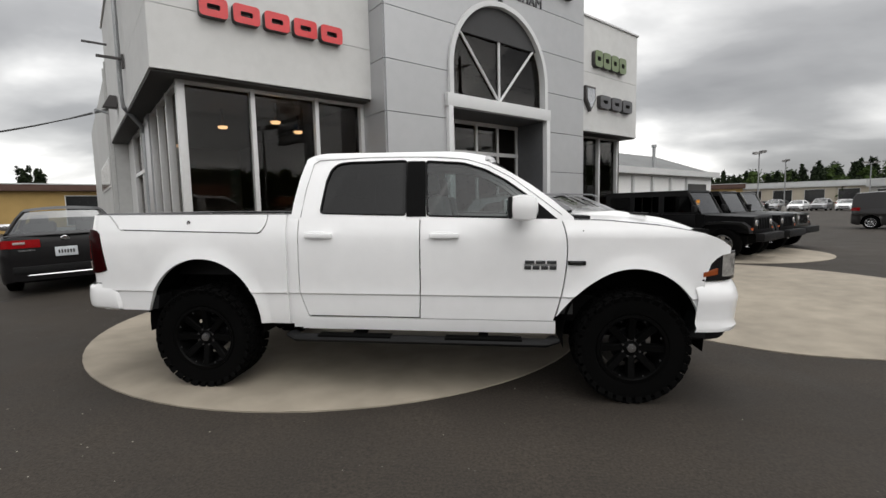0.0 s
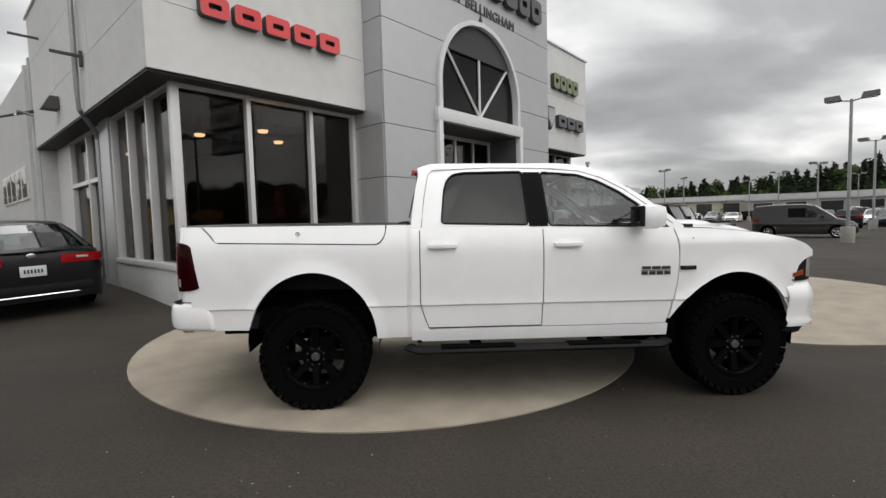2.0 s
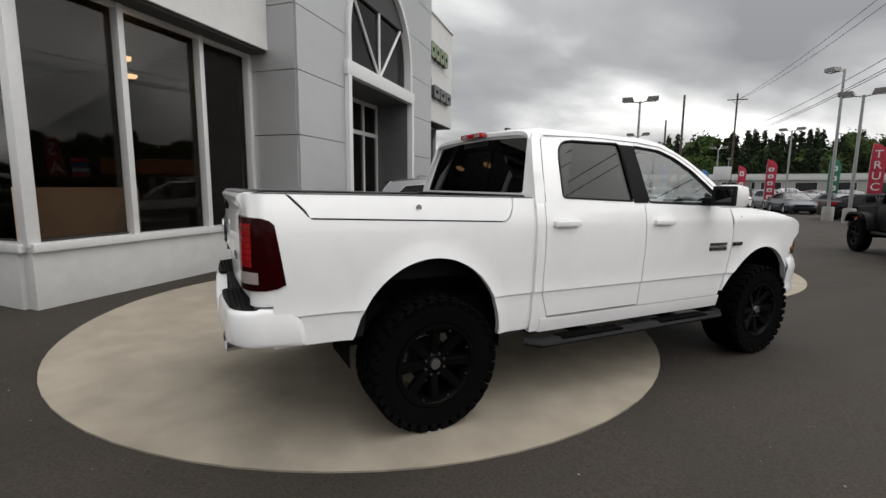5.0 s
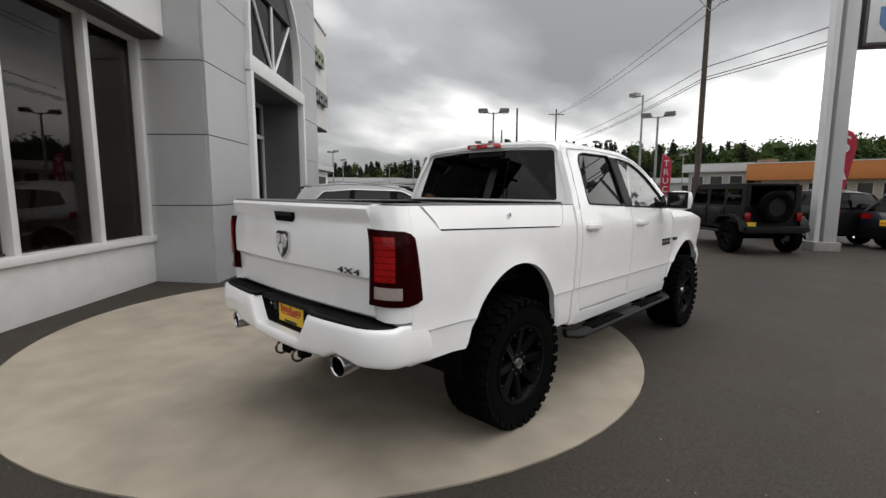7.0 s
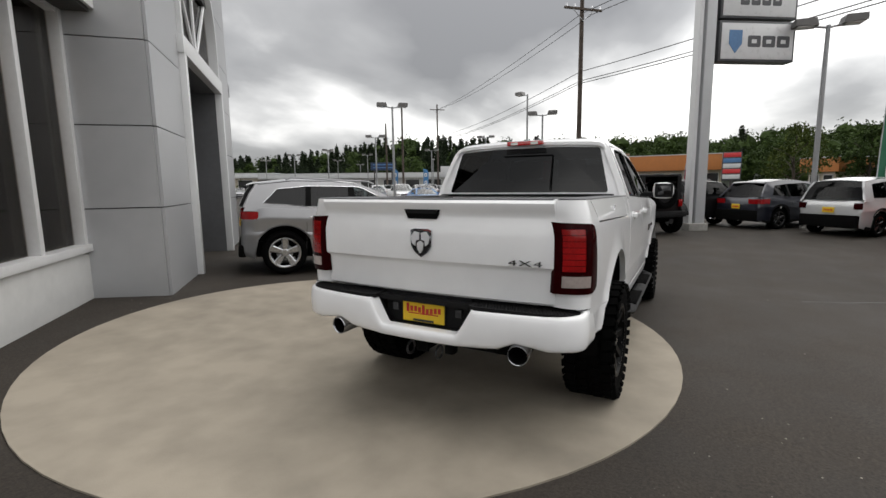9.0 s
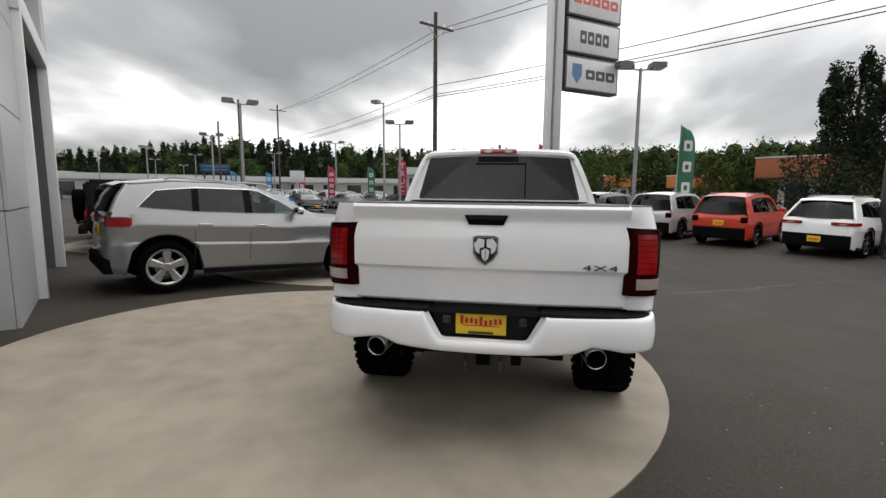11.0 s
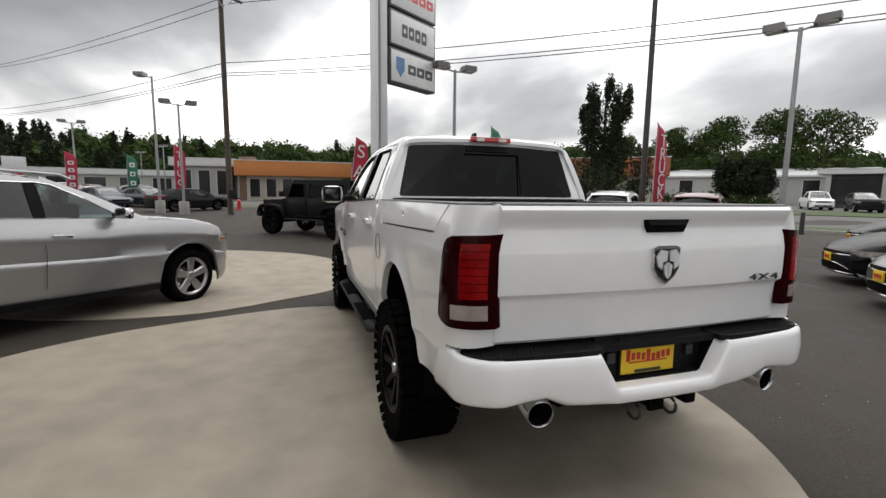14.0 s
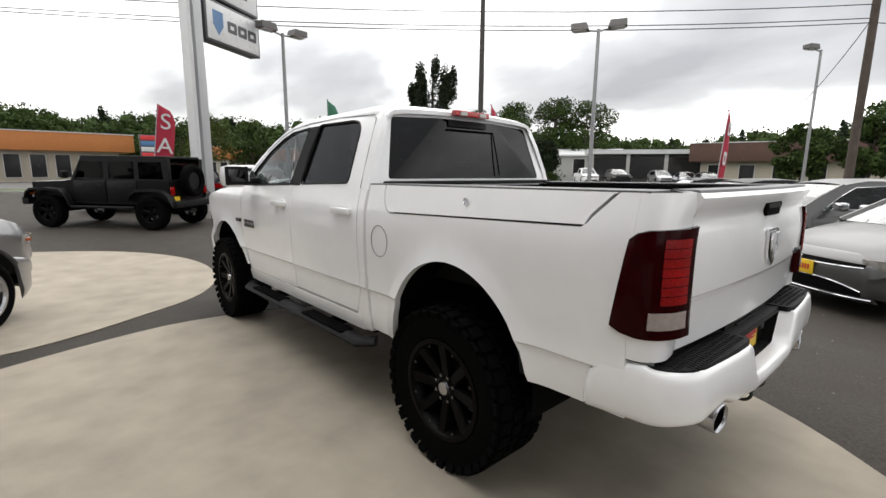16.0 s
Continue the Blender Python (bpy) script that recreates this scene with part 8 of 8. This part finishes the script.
LEAF = foliage_mat("broad_leaves", (0.017, 0.029, 0.008), (0.048, 0.076, 0.019))
NEEDLE = foliage_mat("conifer_needles", (0.008, 0.013, 0.007), (0.026, 0.038, 0.017))
LEAF_LIGHT = foliage_mat("light_leaves", (0.024, 0.036, 0.008), (0.070, 0.090, 0.018))
BARK = mat("bark", (0.075, 0.058, 0.045), 0.95, var=0.3, scale=8, bump=0.7, bscale=30)
rng = np.random.default_rng(7)


def leaf_quads(points, size):
    """Small leaf-shaped quads, each turned at random, round the given points."""
    n = len(points)
    d1 = rng.normal(size=(n, 3))
    d1 /= np.linalg.norm(d1, axis=1)[:, None]
    d2 = np.cross(d1, rng.normal(size=(n, 3)))
    d2 /= np.linalg.norm(d2, axis=1)[:, None]
    s = size * rng.uniform(0.6, 1.3, n)[:, None]
    c = np.asarray(points)
    return np.stack([c - d1 * s, c - d2 * s * 0.45, c + d1 * s, c + d2 * s * 0.45], 1).reshape(-1, 3)


def quads_mesh(name, verts, material):
    me = bpy.data.meshes.new(name)
    n = len(verts) // 4
    me.from_pydata([tuple(v) for v in verts], [], [(4 * i, 4 * i + 1, 4 * i + 2, 4 * i + 3) for i in range(n)])
    me.materials.append(material)
    return me


def crown_points(kind, h, n):
    """Points of a tree's crown: clumps on limbs, uneven, with gaps."""
    pts = []
    if kind == "conifer":
        tiers = max(5, int(h * 0.9))
        for k in range(tiers):
            f = (k + rng.uniform(0, 0.6)) / tiers
            rad = 0.20 * h * (1 - f) ** 0.8 + 0.15
            for b in range(7):
                a = rng.uniform(0, math.tau)
                ln_ = rad * rng.uniform(0.5, 1.15)
                m = max(2, n // (tiers * 7))
                t = rng.uniform(0.15, 1, m)
                pts.append(np.stack([math.cos(a) * ln_ * t, math.sin(a) * ln_ * t, h * (0.12 + 0.88 * f) - 0.25 * ln_ * t], 1) + rng.normal(scale=0.10 * rad + 0.03, size=(m, 3)))
    elif kind == "leaders":
        for k in range(150):
            if k < 52:
                a, q = rng.uniform(0, math.tau), math.sqrt(rng.uniform(0, 1))
                c = np.array([0.31 * h * q * math.cos(a), 0.31 * h * q * math.sin(a), h * rng.uniform(0.16, 0.64 - 0.22 * q)])
                s_ = np.array([0.085, 0.085, 0.075]) * h
            else:
                j = k % 7
                lean_a, f = j * 1.05, rng.uniform(0, 1)
                top_ = (1.0, 0.88, 0.97, 0.84, 0.93, 0.90, 0.95)[j]
                off = (0.10 + 0.05 * f + 0.015 * (j % 3)) if j else 0.02
                c = np.array([h * off * math.cos(lean_a), h * off * math.sin(lean_a), h * (0.45 + (top_ - 0.47) * f)])
                s_ = np.array([0.090 - 0.058 * f, 0.090 - 0.058 * f, 0.065]) * h * rng.uniform(0.7, 1.15)
            m = max(2, n // 150)
            ball = rng.normal(size=(m, 3))
            ball *= (rng.uniform(0.1, 1, m) ** 0.45 / np.linalg.norm(ball, axis=1))[:, None]
            pts.append(c + ball * s_)
    else:
        clumps = 32
        for k in range(clumps):
            f = rng.uniform(0.0, 1.0)
            z = h * (0.30 + 0.66 * f)
            rad = 0.34 * h * math.sqrt(max(0.05, 1 - (1.75 * (f - 0.42)) ** 2)) * (0.55 if kind == "upright" else 1.0)
            a, q = rng.uniform(0, math.tau), math.sqrt(rng.uniform(0.05, 1))
            c = np.array([math.cos(a) * rad * q, math.sin(a) * rad * q, z])
            m = max(2, n // clumps)
            ball = rng.normal(size=(m, 3))
            ball *= (rng.uniform(0.1, 1, m) ** 0.4 / np.linalg.norm(ball, axis=1))[:, None]
            pts.append(c + ball * np.array([0.14, 0.14, 0.11 if kind != "upright" else 0.13]) * h * rng.uniform(0.6, 1.2))
    return np.concatenate(pts)


def wood_tree(kind, h, at):
    """One far tree of a wood: overlapping leafy lumps, each rough with small leaves."""
    solid, leaves = [], []
    n = 8 if kind == "conifer" else 7
    for k in range(n):
        f = (k + 0.5) / n
        if kind == "conifer":
            r, z, off, tall = h * 0.21 * (1 - f) ** 0.8 + 0.16, h * (0.05 + 0.84 * f), 0.04 * h * (1 - f), 1.3
            tall = max(tall, 0.085 * h / r)
        else:
            r, z, off, tall = h * rng.uniform(0.12, 0.20), h * (0.20 + 0.60 * f), h * 0.17 * (1.15 - f), 0.85
        c = np.array(at) + np.array([rng.uniform(-off, off), rng.uniform(-off, off), z])
        rings = []
        for q in range(5):
            t = math.pi * q / 4
            rings.append(c + np.array([[math.sin(t) * math.cos(p), math.sin(t) * math.sin(p), math.cos(t) * tall] for p in np.arange(6) * math.tau / 6 + q]) * r * rng.uniform(0.45, 0.78, (6, 1)))
        for q in range(4):
            for p in range(6):
                solid += [rings[q][p], rings[q][(p + 1) % 6], rings[q + 1][(p + 1) % 6], rings[q + 1][p]]
        m = 72
        d = rng.normal(size=(m, 3))
        d /= np.linalg.norm(d, axis=1)[:, None]
        leaves.append(c + d * np.array([1, 1, tall]) * r * rng.uniform(0.60, 1.20, (m, 1)))
    return np.concatenate([np.array(solid), leaf_quads(np.concatenate(leaves), 0.34 + 0.010 * h)])


def tree(x, y, h, kind, label, leaves=2600, size=0.11, material=None, group="trees"):
    top = thing("tree", upright(x, y, float(rng.uniform(0, 360))), label, "tree", group)
    tr = Shape().tube([(0, 0, -0.1), (0.03 * h * 0.1, 0, h * 0.3), (0, 0.02 * h, h * 0.6), (0.01, 0.01, h * 0.9)], [0.028 * h, 0.02 * h, 0.012 * h, 0.004 * h], 9)
    if kind in ("broad", "upright"):
        for k in range(9):
            a, z = k * 2.4, h * (0.24 + 0.055 * k)
            ln_ = h * (0.26 if kind == "broad" else 0.13)
            tr.tube([(0, 0.01 * h, z), (math.cos(a) * ln_ * 0.5, math.sin(a) * ln_ * 0.5, z + h * 0.10), (math.cos(a) * ln_, math.sin(a) * ln_, z + h * (0.17 if kind == "broad" else 0.26))], [0.010 * h, 0.006 * h, 0.002 * h], 5)
    put("trunk", tr, BARK, top)
    put("crown", quads_mesh("crown", leaf_quads(crown_points(kind, h, leaves), size), material or LEAF), None, top)
    return top


tree(16.3, -14.65, 7.5, "leaders", "dark green garden tree with several pointed leaders", 20000, 0.085, NEEDLE)
tree(22.5, -19.5, 4.4, "broad", "small light green tree in a planted bed", 2600, 0.10, LEAF_LIGHT)
for x, y, h in ((43, -14.5, 5.6), (47, -16, 6.0), (41, -19.5, 5.2), (50, -10, 6.2), (38, -21, 5.0)):
    tree(x, y, h, "broad", "dark green tree between the kiosks across the road", 2400, 0.17, LEAF, "trees across the road")
tree(31.0, -15.0, 4.6, "broad", "yellow green small tree beside the forecourt", 2400, 0.12, LEAF_LIGHT)
tree(36.0, -8.5, 5.5, "broad", "yellow green small tree beside the forecourt", 2400, 0.12, LEAF_LIGHT)
for x, y, h in ((52, -66, 13), (47, -72, 14.5), (58, -62, 12), (42, -74, 13.5), (63, -56, 11)):
    tree(x, y, h, "broad", "tall dark broadleaf tree behind the warehouse", 7500, 0.25, LEAF, "tall trees behind the warehouse")
for x, y, h in ((28.0, -42.6, 4.7), (29.3, -41.8, 5.0), (30.5, -40.8, 4.8)):
    tree(x, y, h, "upright", "dark clipped conifer across the road", 6000, 0.16, NEEDLE, "clipped conifers")
for x, y, h in ((4.4, -42.0, 5.2), (0.6, -42.6, 5.6), (-3.0, -43.2, 5.0)):
    tree(x, y, h, "broad", "full green tree in front of the brown roofed building", 6000, 0.17, LEAF, "trees before the brown building")
for x, y, h in ((-6, -62, 9), (-13, -58, 8), (2, -66, 9)):
    tree(x, y, h, "broad", "broadleaf tree behind the brown roofed building", 3000, 0.24, LEAF)
tree(-45.5, 38.5, 6.6, "leaders", "dark bushy tree behind the ochre building", 5000, 0.17, NEEDLE)

# woodland on the skyline: one object, too many trees to count
sky_line = [(-100, 5.2), (-85, 5.6), (-70, 4.0), (-60, 4.8), (-50, 5.4), (-40, 6.0), (-30, 6.4), (-20, 6.1), (-10, 6.0), (0, 6.1), (10, 6.1), (20, 6.6), (28, 7.0), (33, 6.9), (40, 5.6), (46, 4.7), (50, 4.2), (60, 3.7), (80, 3.0), (125, 2.2), (150, 2.6), (170, 2.8)]
broad_v, needle_v = [], []
az = -100.0
while az < 170:
    for ring_r, k in ((118, 0.70), (140, 0.92), (165, 1.0)):
        a = radians(az + rng.uniform(-0.5, 0.5))
        R = ring_r * rng.uniform(0.95, 1.08)
        hgt = (1.4 + R * math.tan(radians(lerp(az, sky_line)))) * k * rng.uniform(0.86, 1.07)
        con = rng.uniform() < (0.78 if 20 < az < 66 else 0.4 if 8 < az < 72 else 0.14)
        (needle_v if con else broad_v).append(wood_tree("conifer" if con else "broad", hgt, (R * math.cos(a), R * math.sin(a), -0.3)))
    az += 0.68
for nm, vs, mt, lb in (("far_broadleaf_wood", broad_v, LEAF, "dark green broadleaf woodland on the skyline"), ("far_conifer_wood", needle_v, NEEDLE, "dark conifer woodland on a low hill")):
    tagged(put(nm, quads_mesh(nm, np.concatenate(vs), mt), None), lb, "woodland", kind="stuff")
s = Shape()
bank_az = span(-100, 170, 1.5)
s.grid([[(R * math.cos(radians(b)), R * math.sin(radians(b)), -0.3 + f * (R * math.tan(radians(lerp(b, sky_line))))) for b in bank_az] for R, f in ((108, 0.0), (122, 0.26), (150, 0.42), (190, 0.42), (260, 0.2))])
tagged(put("hill", s, mat("wooded_hillside", (0.014, 0.020, 0.009), 0.95, var=0.35, scale=0.5, bump=1.0, bscale=0.6), sharp=180), "low dark wooded hillside behind the town", "hill", kind="structure")
hv = []
for k in range(46):
    t = rng.uniform(-1, 1)
    c = np.array([31.0 + 4.0 * t, -39.6 + 3.0 * t + rng.uniform(-0.5, 0.5), rng.uniform(0.4, 0.9)])
    hv.append(leaf_quads(c + rng.normal(size=(110, 3)) * np.array([0.55, 0.55, 0.38]), 0.15))
tagged(put("shrub_bed", quads_mesh("shrub_bed", np.concatenate(hv), LEAF), None), "low green shrubs beside the clipped conifers", "shrubs", kind="stuff")

# loose grit and small pale stones on the yard
grit_v, grit_f = [], []
for k in range(3200):
    x, y = rng.uniform(-12, 13), rng.uniform(-14, 6)
    if rng.uniform() > 0.12 and math.sin(1.3 * x + 0.7 * y) + math.sin(0.9 * y - 1.1 * x + 2.0) < 0.7:
        continue
    if math.hypot(x + 1.22, y - 1.59) < 3.15 or math.hypot(x - 5.25, y - 3.55) < 3.4:
        continue
    q, z = rng.uniform(0.003, 0.009), ground_z(x, y)
    o = len(grit_v)
    grit_v += [(x - q, y, z), (x, y - q, z), (x + q, y, z), (x, y + q, z), (x, y, z + 0.8 * q)]
    grit_f += [(o, o + 1, o + 4), (o + 1, o + 2, o + 4), (o + 2, o + 3, o + 4), (o + 3, o, o + 4)]
me = bpy.data.meshes.new("grit")
me.from_pydata(grit_v, [], grit_f)
tagged(put("grit", me, mat("pale_grit", (0.26, 0.24, 0.21), 0.9, var=0.3, scale=20)), "scattered pale grit on the asphalt", "grit", kind="stuff")
# sealed seams in the asphalt
TAR = mat("tar_seam", (0.010, 0.0095, 0.009), 0.55, var=0.3, scale=10)
for pts in ([(-7.0, -6.2), (-3.5, -6.9), (0.0, -7.3), (3.8, -8.2), (8.2, -8.6)], [(2.6, -3.0), (4.4, -6.0), (5.6, -9.5), (6.9, -12.4)], [(-7.5, 3.0), (-6.6, -0.6), (-6.9, -3.6)]):
    fine_pts = []
    for (xa, ya), (xb, yb) in zip(pts, pts[1:]):
        for k in range(10):
            fine_pts.append((xa + (xb - xa) * k / 10 + rng.uniform(-0.04, 0.04), ya + (yb - ya) * k / 10 + rng.uniform(-0.04, 0.04)))
    rows_ = []
    for k, (x, y) in enumerate(fine_pts):
        x2, y2 = fine_pts[min(k + 1, len(fine_pts) - 1)]
        xp, yp = fine_pts[max(k - 1, 0)]
        n_ = Vector((-(y2 - yp), x2 - xp)).normalized() * rng.uniform(0.010, 0.026)
        rows_.append([(x - n_.x, y - n_.y, ground_z(x, y) + 0.004), (x + n_.x, y + n_.y, ground_z(x, y) + 0.004)])
    tagged(put("tar_seam", Shape().grid(rows_), TAR, sharp=0), "thin dark tar seam in the worn asphalt", "road marking", "tar seams", "structure")

# ---- far car lot ----
lot = "cars in the far lot"
DUSK_P = paints("dusk_blue_paint", (0.018, 0.027, 0.045), 0.4)
protos = [car("sedan", "far_car", stand(44.0, 27.0, 224), "white sedan parked in the far lot", "car", WHITE, group=lot, detail=False),
          car("crossover", "far_car", stand(46.0, 25.0, 224), "silver crossover parked in the far lot", "car", SILVER, group=lot, detail=False),
          car("suv", "far_car", stand(48.0, 23.0, 224), "black suv parked in the far lot", "car", BLACK_P, group=lot, detail=False),
          car("sedan", "far_car", stand(50.0, 21.0, 224), "dark grey sedan parked in the far lot", "car", GREY_DARK, group=lot, detail=False),
          car("crossover", "far_car", stand(42.0, 29.0, 224), "dark red crossover parked in the far lot", "car", RED_P, group=lot, detail=False),
          car("sedan", "far_car", stand(40.0, 31.0, 224), "blue sedan parked in the far lot", "car", DUSK_P, group=lot, detail=False),
          car("pickup", "far_pickup", stand(47.0, 36.0, 314), "white pickup parked in the far lot", "pickup truck", WHITE, group=lot, detail=False)]
pick = random.Random(5)
for a, d0, d1, yaw in ((34.5, -17, -11.5, 224), (40.0, -20, 6, 224), (47.0, -22, 12, 44), (56.0, -24, 16, 224), (66.0, -26, 20, 44), (78.0, -20, 34, 224), (92.0, -20, 40, 44)):
    d = d0
    while d < d1:
        if pick.random() < 0.86:
            p = pick.choice(protos)
            x, y = site(a + pick.uniform(-0.4, 0.4), d)
            if y + 4 > x and math.hypot(x, y + 4) < 75:
                d += 2.75
                continue
            if min(math.hypot(x - o.matrix_basis.translation.x, y - o.matrix_basis.translation.y) for o in protos) > 3.2:
                copy_thing(p, stand(x, y, yaw + pick.uniform(-2, 2)))
        d += 2.75
white_pick = protos[-1]
copy_thing(white_pick, stand(26.0, -47.5, 134))
copy_thing(protos[0], stand(36.0, -32.5, FACE))
copy_thing(protos[5], stand(15.5, -49.5, 120))
copy_thing(protos[3], stand(12.6, -47.0, 120))
copy_thing(protos[1], stand(20.0, -54.0, 130))
copy_thing(protos[3], stand(47.0, -7.0, FACE))
copy_thing(protos[2], stand(21.0, -45.5, 130))
